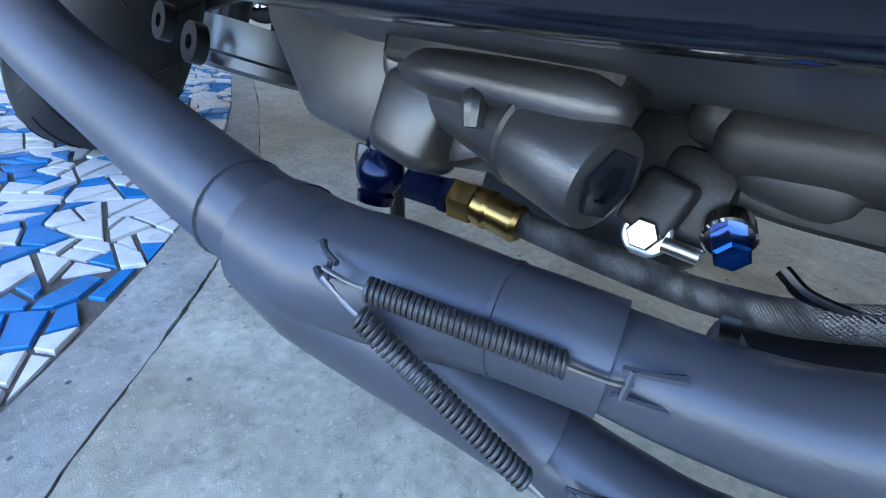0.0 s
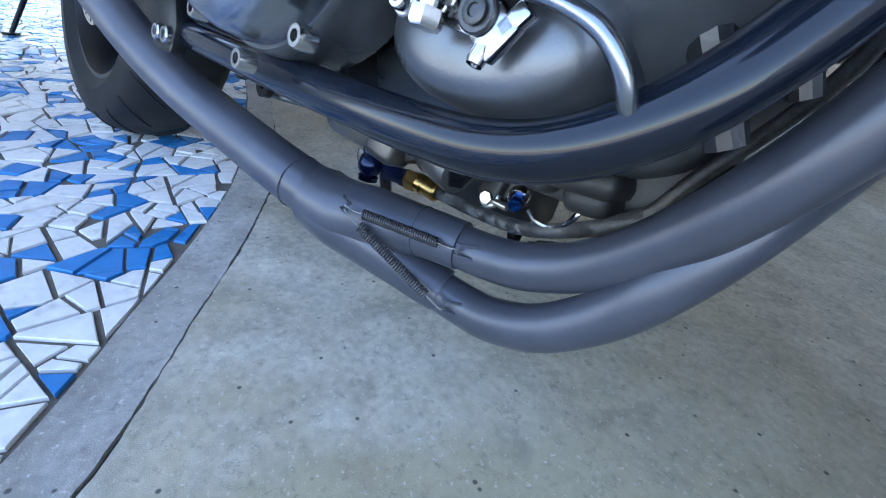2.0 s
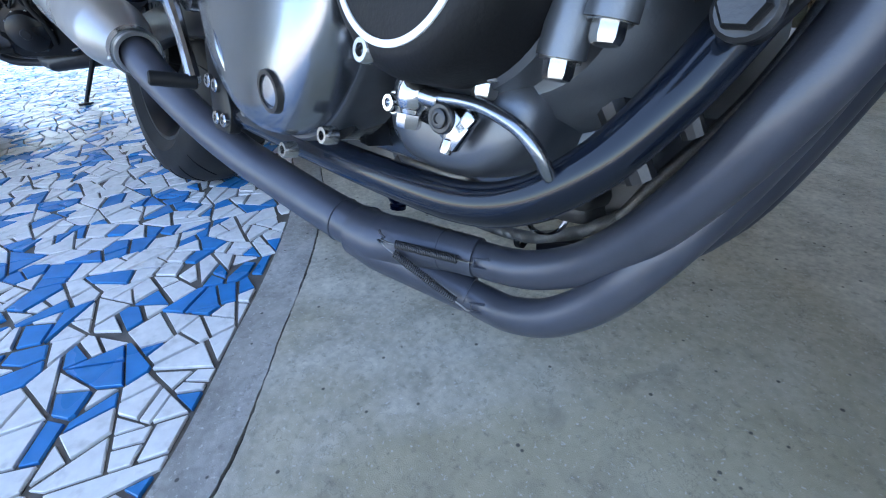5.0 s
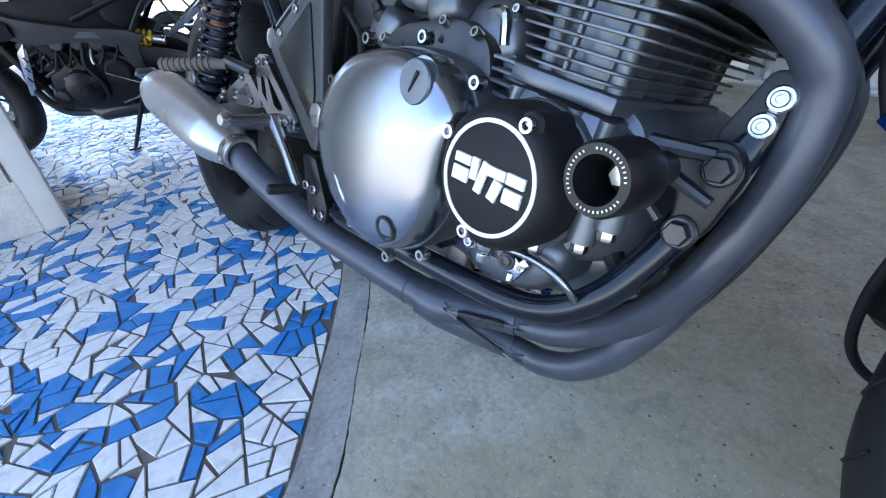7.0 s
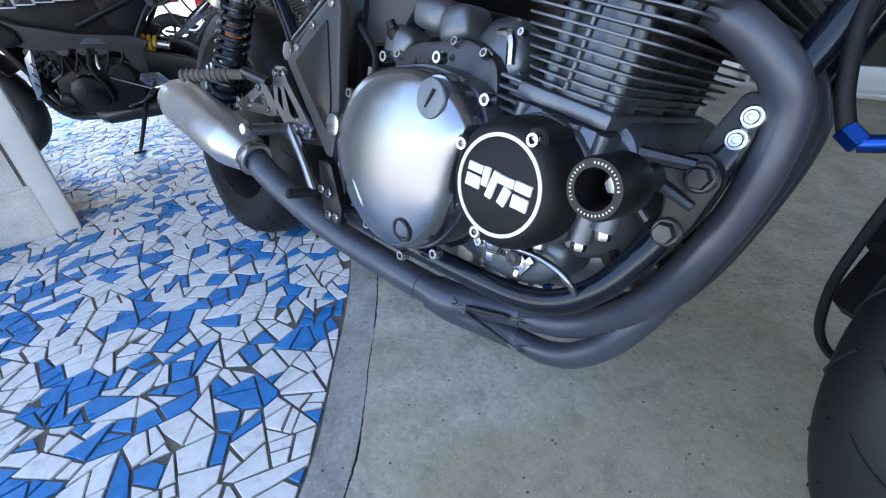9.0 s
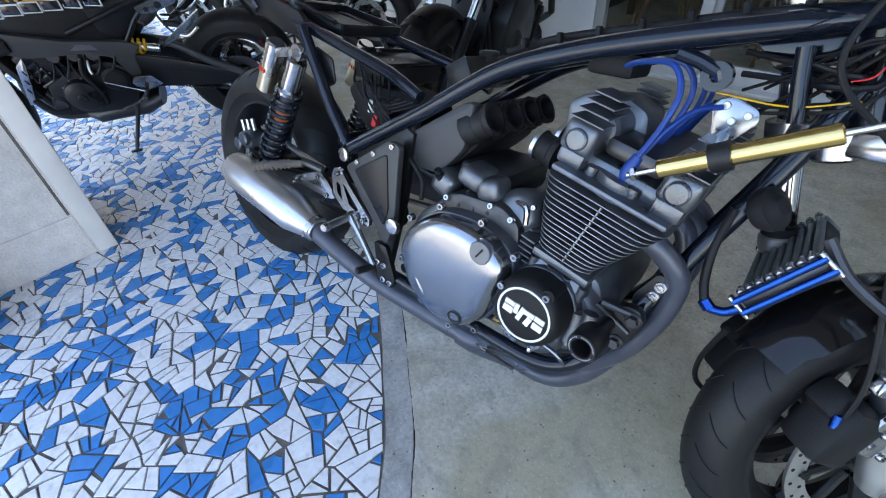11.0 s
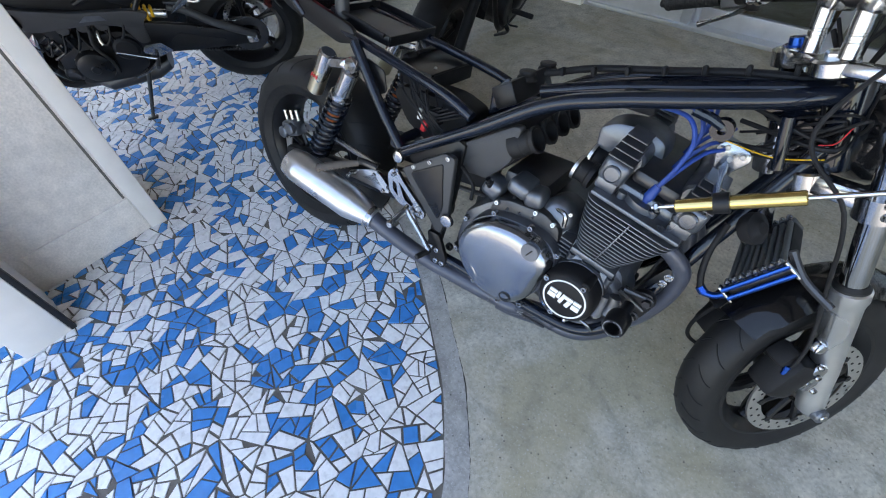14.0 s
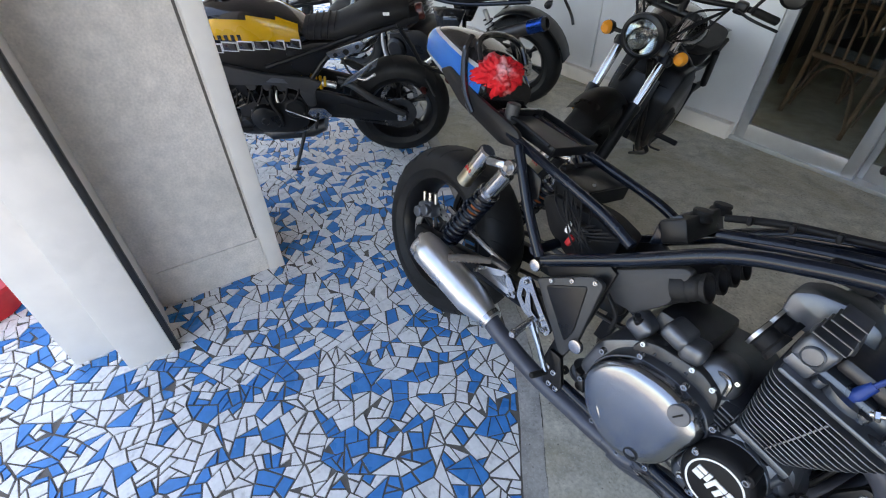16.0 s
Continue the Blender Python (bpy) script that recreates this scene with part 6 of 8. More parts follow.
P("cooler_stay", tube([(1.40, -0.09, 0.64), (1.44, -0.10, 0.60), (1.50, -0.11, 0.57)], 0.008, 8), "cast_dark")
P("horn", lathe([(0, 0.022), (0.012, 0.022), (0.022, 0.014), (0.030, 0.012), (0.032, 0.0), (0.027, -0.012), (0, -0.016)], 32, None, frame_of((1.322, -0.10, 0.658), (1.42, -0.16, 0.74))), "matte_black", "black horn")
# front fender
fm = bmesh.new()
rows = []
for k in range(25):
    a = radians(50 + 92 * k / 24)
    row = []
    for j in range(9):
        u = -1 + 2 * j / 8
        r = 0.293 + 0.008 - 0.042 * abs(u) ** 2.4
        w = 0.062 * (1.0 if 3 < k < 22 else 0.86)
        row.append(fm.verts.new((r * math.cos(a), u * w, r * math.sin(a))))
    rows.append(row)
for a, b in zip(rows, rows[1:]):
    for j in range(8):
        fm.faces.new((a[j], a[j + 1], b[j + 1], b[j]))
bmesh.ops.solidify(fm, geom=fm.faces[:], thickness=0.003)
fen = P("front_fender", moved(fm, FRONT), "black_paint", "glossy black front fender")
for s in (0, 1):
    P("fender_stay", box(foot_r + LEFT * (0.03 + 0.145 * s) + fork_dir * 0.27, (0.035, 0.016, 0.03), 0.006, (0, 17, 46)), "black_paint", parent=fen)
# brake hoses and cables
P("brake_hose", tube([foot_r + fork_dir * 0.10 - AHEAD * 0.10, foot_r + fork_dir * 0.20 - AHEAD * 0.07 - LEFT * 0.01, foot_r + fork_dir * 0.34 - AHEAD * 0.055, foot_r + fork_dir * 0.50 - AHEAD * 0.07, foot_r + fork_dir * 0.62 - AHEAD * 0.10 + LEFT * 0.06, bc - LEFT * 0.1 + AHEAD * 0.05], 0.0038, 8, 8), "matte_black", "black brake hose")
P("hose_fitting", cyl(foot_r + fork_dir * 0.105 - AHEAD * 0.10, foot_r + fork_dir * 0.14 - AHEAD * 0.09, 0.007, bevel=0.001), "blue_anod", "blue hose fitting")
cr = random.Random(5)
for k in range(11):
    s0 = Vector((1.24 + cr.uniform(-0.06, 0.06), cr.uniform(-0.08, 0.0), 0.80 + cr.uniform(-0.04, 0.05)))
    s1 = Vector((1.35 + cr.uniform(-0.02, 0.03), -0.07 + cr.uniform(-0.03, 0.05), 0.82 + cr.uniform(-0.05, 0.07)))
    s2 = stem + fork_dir * (0.62 + cr.uniform(-0.06, 0.08)) + AHEAD * (0.05 + cr.uniform(0, 0.05)) + LEFT * cr.uniform(-0.07, 0.07)
    s3 = bc + AHEAD * 0.08 + LEFT * cr.uniform(-0.12, 0.12) + Vector((0, 0, cr.uniform(-0.05, 0.03)))
    P("cable", tube([s0, s1, s2, s3], cr.choice((0.0025, 0.0032, 0.0045)), 7, 6), "matte_black", "black cable")
P("cable", tube([(1.20, -0.07, 0.79), (1.29, -0.085, 0.79), (1.36, -0.08, 0.81)], 0.0012, 6), "yellow_spring", "yellow wire")
P("cable", tube([(1.34, -0.08, 0.83), (1.36, -0.08, 0.84), (1.37, -0.07, 0.87)], 0.0012, 6), "red", "red wire")
# headlight bucket and flasher
hc = stem + AHEAD * 0.155 + fork_dir * 0.60
P("headlight", lathe([(0, -0.10), (0.05, -0.09), (0.078, -0.055), (0.088, 0.0), (0.088, 0.03)], 40, None, frame_of(hc, hc + AHEAD)), "black_paint", "black headlight shell with chrome rim")
P("headlight_rim", lathe([(0.080, 0.025), (0.093, 0.025), (0.094, 0.045), (0.088, 0.05), (0.08, 0.045)], 40, None, frame_of(hc, hc + AHEAD), closed=True), "chrome")
P("headlight_lens", lathe([(0, 0.06), (0.05, 0.055), (0.082, 0.042)], 40, None, frame_of(hc, hc + AHEAD)), "cover_polish")
for s in (-1, 1):
    st_ = hc + LEFT * s * 0.095 - AHEAD * 0.02
    P("headlight_ear", box(st_ - AHEAD * 0.012, (0.062, 0.008, 0.072), 0.003, (0, 17, 46)), "polished", "polished headlight bracket")
    fl = P("flasher", lathe([(0, 0), (0.007, 0.0), (0.010, 0.025), (0.018, 0.04), (0.0195, 0.056), (0.0155, 0.076), (0.0065, 0.087), (0, 0.089)], 24, None, frame_of(st_ + LEFT * s * 0.005, st_ + LEFT * s * 0.1 + AHEAD * 0.02)), "satin_black", "black flasher with smoked red lens")
    P("flasher_lens", lathe([(0.0182, 0.066), (0.0162, 0.077), (0.0070, 0.088), (0, 0.0905)], 24, None, frame_of(st_ + LEFT * s * 0.005, st_ + LEFT * s * 0.1 + AHEAD * 0.02)), "tail_red", parent=fl)

# ---- upper middle and tail ----
P("tank_mount", box((0.735, 0.03, 0.735), (0.06, 0.20, 0.055), 0.006, (0, -30, 0)), "satin_black", "black tank mount bracket")
for y in (0.02, 0.135):
    P("mount_rubber", lathe([(0, 0.0), (0.024, 0.0), (0.026, 0.005), (0.024, 0.010), (0.020, 0.013), (0.022, 0.020), (0.020, 0.024), (0.010, 0.026), (0, 0.024)], 24, None, frame_of((0.745, y, 0.757), (0.735, y, 0.90))), "rubber", "rubber tank mount")
P("mount_side", plate(rounded([(0.690, 0.672), (0.690, 0.735), (0.726, 0.772), (0.752, 0.752), (0.752, 0.710)], 0.008), -0.048, -0.040, 0.002), "frame_black")
P("mount_hole", lathe([(0.007, 0), (0.013, 0), (0.013, 0.005), (0.007, 0.005)], 20, None, frame_of((0.717, -0.048, 0.724), (0.717, -1, 0.724)), closed=True), "matte_black")
P("wiring_loom", tube([(0.79, 0.02, 0.785), (0.90, 0.02, 0.825), (1.05, 0.015, 0.86), (1.20, 0.01, 0.895), (1.33, 0.0, 0.915)], 0.008, 10), "matte_black", "taped black wiring loom")
for k in range(7):
    q = Vector((0.84 + 0.07 * k, -0.005, 0.808 + 0.0185 * k))
    P("loom_tie", box(q, (0.010, 0.020, 0.019), 0.004, (0, -14, 0)), "matte_black")
P("backbone", tube([(1.345, 0, 0.91), (1.15, 0, 0.855), (0.95, 0, 0.80), (0.80, 0, 0.75)], 0.016, 14), "frame_black", "glossy black backbone tube")
P("ignition_coil", box((1.03, 0.0, 0.80), (0.08, 0.10, 0.035), 0.008), "matte_black")
bb = P("battery_box", box((0.438, 0.065, 0.692), (0.112, 0.215, 0.050), 0.008, (0, 4, 0)), "matte_black", "black battery box with a lid")
P("box_lid", box((0.438, 0.065, 0.719), (0.124, 0.226, 0.008), 0.003, (0, 4, 0)), "satin_black", parent=bb)
P("lid_step", box((0.372, 0.120, 0.726), (0.016, 0.130, 0.018), 0.003, (0, 4, 0)), "satin_black", parent=bb)
P("lid_latch", cyl((0.375, -0.01, 0.725), (0.375, 0.035, 0.727), 0.012, bevel=0.003), "satin_black", parent=bb)
P("lid_screw", bolt((0.478, 0.00, 0.721), (0.1, 0, 1), 0.005, 0.004), "steel", parent=bb)
P("fuse_box", box((0.530, -0.070, 0.622), (0.06, 0.035, 0.04), 0.005), "satin_black", "black relay")
P("gusset_plate", plate(rounded([(0.330, 0.735), (0.395, 0.715), (0.405, 0.660), (0.365, 0.640), (0.342, 0.690)], 0.010), -0.118, -0.113, 0.0015), "satin_black", "black drilled gusset plate")
for x, z in ((0.372, 0.702), (0.368, 0.672)):
    P("gusset_hole", cyl((x, -0.1175, z), (x, -0.1188, z), 0.006, seg=16), "matte_black")
for k in range(5):
    P("wire", tube([(0.40 + 0.03 * k, -0.05, 0.69), (0.44 + 0.03 * k, -0.085, 0.665 - 0.01 * k), (0.50 + 0.02 * k, -0.09, 0.63), (0.56 + 0.02 * k, -0.07, 0.655)], 0.003, 6), "matte_black", "thin black wire")
P("red_connector", box((0.520, -0.088, 0.594), (0.016, 0.016, 0.03), 0.003, (0, 15, 0)), "red", "red connector")
P("white_connector", box((0.505, -0.090, 0.625), (0.014, 0.014, 0.03), 0.003), "white_print", "white connector")
for k in range(7):
    a = Vector((0.47 + cr.uniform(-0.03, 0.05), -0.09, 0.68 + cr.uniform(-0.02, 0.03)))
    b = Vector((0.58 + cr.uniform(-0.03, 0.03), -0.10, 0.58 + cr.uniform(-0.03, 0.03)))
    P("wire", tube([a, (a + b) / 2 + Vector((cr.uniform(-0.03, 0.03), -0.015, cr.uniform(-0.03, 0.03))), b], 0.0025, 6), cr.choice(("matte_black", "matte_black", "matte_black", "matte_black", "red")), "thin wire")
P("inner_fender", plate(rounded([(0.40, 0.665), (0.36, 0.64), (0.42, 0.56), (0.54, 0.50), (0.62, 0.53), (0.63, 0.64), (0.55, 0.665)], 0.02), -0.045, 0.075, 0.012), "matte_black", "black inner fender and tool tray")
st = P("seat_tray", box((0.255, 0.035, 0.782), (0.225, 0.200, 0.008), 0.003, (0, 8, 0)), "grey_plastic", "dark plastic seat tray")
for c, d in (((0.255, -0.066, 0.790), (0.225, 0.006, 0.028)), ((0.255, 0.136, 0.790), (0.225, 0.006, 0.028)), ((0.144, 0.035, 0.806), (0.006, 0.20, 0.028)), ((0.366, 0.035, 0.774), (0.006, 0.20, 0.028))):
    P("tray_wall", box(c, d, 0.002, (0, 8, 0)), "satin_black", parent=st)
P("tray_rod", tube([(0.15, -0.066, 0.822), (0.15, 0.03, 0.823), (0.15, 0.135, 0.822)], 0.0025, 8), "steel", "thin bright tray rod", parent=st)
P("tray_frame", tube([(0.36, -0.08, 0.79), (0.25, -0.085, 0.815), (0.17, -0.085, 0.82)], 0.006, 8), "satin_black")
P("reservoir_tank", cyl((0.20, -0.075, 0.80), (0.20, -0.075, 0.855), 0.020, bevel=0.004), "grey_plastic", "translucent brake fluid bottle")
P("side_rail_cover", plate(rounded([(0.30, 0.76), (0.22, 0.745), (0.02, 0.80), (-0.10, 0.87), (-0.06, 0.89), (0.10, 0.84), (0.27, 0.80)], 0.015), -0.115, -0.100, 0.004), "satin_black", "black tail side cover")
tl = bmesh.new()
TAIL = [(0.10, 0.845, 0.105, 0.045), (0.05, 0.865, 0.108, 0.075), (-0.02, 0.885, 0.108, 0.090), (-0.10, 0.905, 0.102, 0.085), (-0.18, 0.92, 0.088, 0.068), (-0.25, 0.925, 0.066, 0.045), (-0.29, 0.925, 0.035, 0.022)]


def tail_skin(grow):
    """The rounded tail, pushed out by grow."""
    bm = bmesh.new()
    rows = []
    path = [(x, z, hw + grow, hh + grow) for x, z, hw, hh in TAIL]
    fine = [tuple(v) for v in zip(*[[q.x for q in smooth_path([(r[k], 0, 0) for r in path], 4)] for k in range(4)])]
    for x, z, hw, hh in fine:
        ring = []
        for a in (2 * math.pi * k / 48 for k in range(48)):
            c, s = math.cos(a), math.sin(a)
            ring.append(bm.verts.new((x, hw * math.copysign(abs(c) ** 0.72, c), z + hh * math.copysign(abs(s) ** 0.72, s))))
        rows.append(ring)
    for a, b in zip(rows, rows[1:]):
        for k in range(48):
            bm.faces.new((a[k], a[(k + 1) % 48], b[(k + 1) % 48], b[k]))
    bm.faces.new(rows[-1])
    bm.faces.new(rows[0])
    return bm


def tail_patch(side, lo, hi, x0, x1, grow):
    """A strip of the tail's skin between two levels of the flank, from x0 to x1, with clean edges."""
    bm = bmesh.new()
    fine = list(zip(*[[q.x for q in smooth_path([(r[k], 0, 0) for r in TAIL], 8)] for k in range(4)]))
    xs = [f[0] for f in fine][::-1]
    rows = []
    n = 40
    for i in range(n + 1):
        x = x0 + (x1 - x0) * i / n
        z, hw, hh = (float(np.interp(x, xs, [f[k] for f in fine][::-1])) for k in (1, 2, 3))
        row = []
        for j in range(9):
            level = lo + (hi - lo) * j / 8
            want = 0.818 - 0.24 * (x - 0.10) + level * (0.085 - 0.05 * max(0.0, -x - 0.12))
            up = max(-0.98, min(0.98, (want - z) / hh))
            turn = math.asin(math.copysign(abs(up) ** (1 / 0.72), up))
            row.append(bm.verts.new((x, side * (hw + grow) * abs(math.cos(turn)) ** 0.72, z + (hh + grow) * up)))
        rows.append(row)
    for a, b in zip(rows, rows[1:]):
        for k in range(8):
            bm.faces.new((a[k], a[k + 1], b[k + 1], b[k]))
    bmesh.ops.solidify(bm, geom=bm.faces[:], thickness=0.0012)
    return bm


tc_ = P("tail_cowl", tail_skin(0), "black_paint", "glossy black tail cowl with blue panels")
for s in (-1, 1):
    P("blue_panel", tail_patch(s, 0.06, 0.90, -0.235, 0.085, 0.0025), "blue_paint", "glossy blue side panel", parent=tc_)
    P("white_stripe", tail_patch(s, -0.10, 0.06, -0.24, 0.085, 0.0027), "white_gloss", "white stripe", parent=tc_)
    P("white_stripe", tail_patch(s, 0.90, 1.02, -0.225, 0.080, 0.0027), "white_gloss", "white stripe", parent=tc_)
    P("black_band", tube([(0.085, s * 0.113, 0.79), (0.045, s * 0.116, 0.83), (0.015, s * 0.115, 0.885), (-0.005, s * 0.108, 0.945), (-0.015, s * 0.085, 0.985)], [0.010, 0.012, 0.012, 0.011, 0.009], 10), "black_paint", parent=tc_)
P("seat_hoop", tube([(0.055, -0.098, 0.93), (0.025, -0.090, 0.975), (0.012, -0.05, 0.995), (0.010, 0, 1.0), (0.012, 0.05, 0.995), (0.025, 0.090, 0.975), (0.055, 0.098, 0.93)], 0.009, 10), "black_paint", "black seat back rim", parent=tc_)
P("side_stand", tube([(0.62, 0.13, 0.26), (0.60, 0.24, 0.10), (0.59, 0.30, -0.07)], 0.011, 10), "satin_black", "black side stand")
P("stand_foot", box((0.59, 0.302, -0.076), (0.06, 0.04, 0.008), 0.003, (-LEAN, 0, 0)), "satin_black")
P("chain", tube([(0.0, 0.10, 0.395), (0.35, 0.095, 0.44), (0.68, 0.09, 0.42), (0.70, 0.09, 0.36), (0.35, 0.095, 0.31), (0.0, 0.10, 0.235)], 0.008, 8), "cast_dark", "drive chain")


# ---- shared shapes for the other motorcycles ----
def loft(rows, n=20, power=2.4):
    """A closed skin through rounded sections: x, z, half width, half height."""
    bm = bmesh.new()
    rings = []
    for x, z, hw, hh in rows:
        ring = []
        for k in range(n):
            a = 2 * math.pi * k / n
            c, s = math.cos(a), math.sin(a)
            ring.append(bm.verts.new((x, hw * math.copysign(abs(c) ** (2 / power), c), z + hh * math.copysign(abs(s) ** (2 / power), s))))
        rings.append(ring)
    for a, b in zip(rings, rings[1:]):
        for k in range(n):
            bm.faces.new((a[k], a[(k + 1) % n], b[(k + 1) % n], b[k]))
    bm.faces.new(rings[0])
    bm.faces.new(rings[-1])
    return bm


def sprocket(parent, m, y):
    bm = bmesh.new()
    lathe([(0.055, y - 0.003), (0.100, y - 0.003), (0.104, y), (0.100, y + 0.003), (0.055, y + 0.003)], 42, bm, lying(m), closed=True)
    sp = part("sprocket", bm, M["cast_dark"], parent, "dark steel rear sprocket")
    for k in range(5):
        a = 2 * math.pi * k / 5
        part("sprocket_arm", tube([m @ Vector((0.03 * math.cos(a), -y, 0.03 * math.sin(a))), m @ Vector((0.06 * math.cos(a), -y, 0.06 * math.sin(a)))], 0.010, 8, 2), M["satin_black"], sp)


def chain_run(parent, a, b, ra, rb):
    """A drive chain round two sprockets in one upright plane."""
    bm = bmesh.new()
    for s in (1, -1):
        p, q = Vector(a) + Vector((0, 0, s * ra)), Vector(b) + Vector((0, 0, s * rb))
        n = int((q - p).length / 0.016)
        d = (q - p).normalized()
        for k in range(n):
            c = p.lerp(q, (k + 0.5) / n)
            box(c, (0.013, 0.016 if k % 2 else 0.011, 0.012), 0.003, (0, -math.degrees(math.atan2(d.z, d.x)), 0), bm, seg=1)
    tagged(part("chain_links", bm, M["cast_dark"], parent, "dark greasy drive chain"), kind="stuff")


# ---- yellow and black motorcycle on its side stand ----
ymat = Matrix.Translation((-1.262, 0.466, 0.002)) @ pose(0, 0, 0, 0, 0, -118.6) @ pose(0, 0, 0, -11.2, 0, 0) @ Matrix.Scale(0.926, 4)
yb = thing("motorcycle", "parked black roadster motorcycle with a yellow tank", "motorcycle", ymat, group="motorcycles at the shop")


def Y(name, bm, mat, label="", parent=None, **kw):
    return part(name, bm, M[mat], parent or yb, label, **kw)


wheel(yb, pose(0, 0, 0.318), 0.318, 0.085, 0.216, 5, 0.06, 22)
disc(yb, pose(0, 0, 0.318), 0.122, 0.09, 0.075, 16)
sprocket(yb, pose(0, 0, 0.318), -0.088)
chain_run(yb, (0, 0.088, 0.318), (0.56, 0.088, 0.40), 0.102, 0.04)
yf = pose(1.42, 0, 0.302, 0, 0, -8)
wheel(yb, yf, 0.302, 0.060, 0.218, 5, 0.05, 24)
disc(yb, yf, 0.15, 0.108, 0.062, 20)
disc(yb, yf, 0.15, 0.108, -0.062, 20)
for s in (-1, 1):
    y = s * 0.118
    sa = Y("swingarm", plate(rounded([(-0.05, 0.285), (-0.05, 0.345), (0.06, 0.375), (0.30, 0.47), (0.50, 0.53), (0.56, 0.47), (0.55, 0.37), (0.42, 0.335), (0.10, 0.295)], 0.02), y - 0.014, y + 0.014, 0.006), "satin_black", "satin black alloy swingarm")
    Y("arm_recess", plate(rounded([(0.12, 0.345), (0.34, 0.435), (0.40, 0.40), (0.38, 0.362), (0.16, 0.322)], 0.015), y + s * 0.0125, y + s * 0.0155, 0.0), "matte_black", parent=sa)
    Y("arm_brace", tube([(-0.03, s * 0.128, 0.335), (0.14, s * 0.128, 0.44), (0.26, s * 0.122, 0.535), (0.34, s * 0.11, 0.565)], [0.020, 0.021, 0.019, 0.016], 12), "grey_plastic", "dark grey swingarm brace", parent=sa)
    Y("axle_block", box((-0.01, s * 0.137, 0.318), (0.055, 0.012, 0.045), 0.004), "polished", parent=sa)
    Y("axle_nut", bolt((0, s * 0.142, 0.318), (0, s, 0), 0.014, 0.012, hexagon=True), "steel", parent=sa)
    Y("frame_spar", plate(rounded([(0.43, 0.565), (0.50, 0.60), (0.74, 0.635), (0.96, 0.70), (1.13, 0.80), (1.16, 0.76), (1.04, 0.62), (0.93, 0.575), (0.70, 0.565), (0.58, 0.53), (0.54, 0.42), (0.49, 0.42), (0.48, 0.52)], 0.02), s * 0.125 - 0.016, s * 0.125 + 0.016, 0.007), "grey_plastic", "dark grey alloy frame spar")
    Y("subframe_tube", tube([(0.50, s * 0.12, 0.57), (0.36, s * 0.115, 0.72), (0.20, s * 0.105, 0.80), (-0.02, s * 0.09, 0.86)], 0.013, 10), "satin_black", "black subframe tube")
    Y("seat_stay", tube([(0.72, s * 0.11, 0.66), (0.45, s * 0.115, 0.745), (0.20, s * 0.10, 0.82)], 0.013, 10), "satin_black")
    hn = Y("peg_hanger", plate(rounded([(0.36, 0.715), (0.375, 0.748), (0.18, 0.808), (0.15, 0.785), (0.19, 0.745), (0.30, 0.712)], 0.012), s * 0.135 - 0.004, s * 0.135 + 0.004, 0.002), "cover_polish", "drilled alloy passenger hanger")
    for x, z, r in ((0.325, 0.733, 0.011), (0.265, 0.748, 0.016), (0.20, 0.775, 0.012)):
        Y("hanger_hole", cyl((x, s * 0.1385, z), (x, s * 0.1397, z), r), "matte_black", parent=hn)
    Y("heel_guard", plate(rounded([(0.40, 0.375), (0.44, 0.43), (0.52, 0.435), (0.545, 0.40), (0.50, 0.355), (0.46, 0.36)], 0.01), s * 0.175 - 0.004, s * 0.175 + 0.004, 0.002), "cover_polish", "alloy heel guard")
    Y("foot_peg", cyl((0.50, s * 0.17, 0.345), (0.50, s * 0.255, 0.345), 0.011, bevel=0.003), "cast_dark", "alloy foot peg")
    Y("shift_lever", tube([(0.50, s * 0.185, 0.345), (0.56, s * 0.20, 0.305), (0.64, s * 0.205, 0.285)], 0.007, 8), "cover_polish", "alloy foot lever")
    Y("passenger_peg", tube([(0.24, s * 0.135, 0.60), (0.18, s * 0.17, 0.60), (0.12, s * 0.20, 0.645)], 0.009, 8), "cover_polish")
    Y("passenger_stay", tube([(0.30, s * 0.13, 0.72), (0.27, s * 0.135, 0.64), (0.24, s * 0.135, 0.585), (0.34, s * 0.13, 0.60)], 0.006, 8), "cast_dark")
    Y("side_guard", plate(rounded([(0.09, 0.715), (0.12, 0.70), (0.30, 0.585), (0.33, 0.55), (0.24, 0.585), (0.11, 0.665)], 0.006), s * 0.150 - 0.003, s * 0.150 + 0.003, 0.001), "cover_polish", "bright alloy blade guard")
    Y("fork_leg", cyl((1.42, s * 0.105, 0.30), (1.30, s * 0.105, 0.66), 0.027, bevel=0.003, seg=24), "satin_black", "black fork lower leg")
    Y("fork_tube", cyl((1.30, s * 0.105, 0.64), (1.19, s * 0.105, 0.985), 0.026, bevel=0.003, seg=24), "gold", "gold anodised fork tube")
    cq = Vector((1.34, s * 0.085, 0.40))
    cal = Y("front_caliper", box(cq, (0.06, 0.06, 0.12), 0.015, (0, -15, 0)), "satin_black", "black brake caliper")
    for k in range(2):
        Y("caliper_piston", cyl(cq + Vector((0.0, s * 0.025, -0.028 + 0.056 * k)), cq + Vector((0, s * 0.036, -0.028 + 0.056 * k)), 0.018, bevel=0.003), "steel", parent=cal)
    rd = Y("radiator_shroud", plate(rounded([(1.02, 0.36), (1.05, 0.36), (0.99, 0.56), (0.94, 0.60), (0.945, 0.56)], 0.008), s * 0.165 - 0.006, s * 0.165 + 0.006, 0.003), "cover_polish", "alloy radiator side cover with slots")
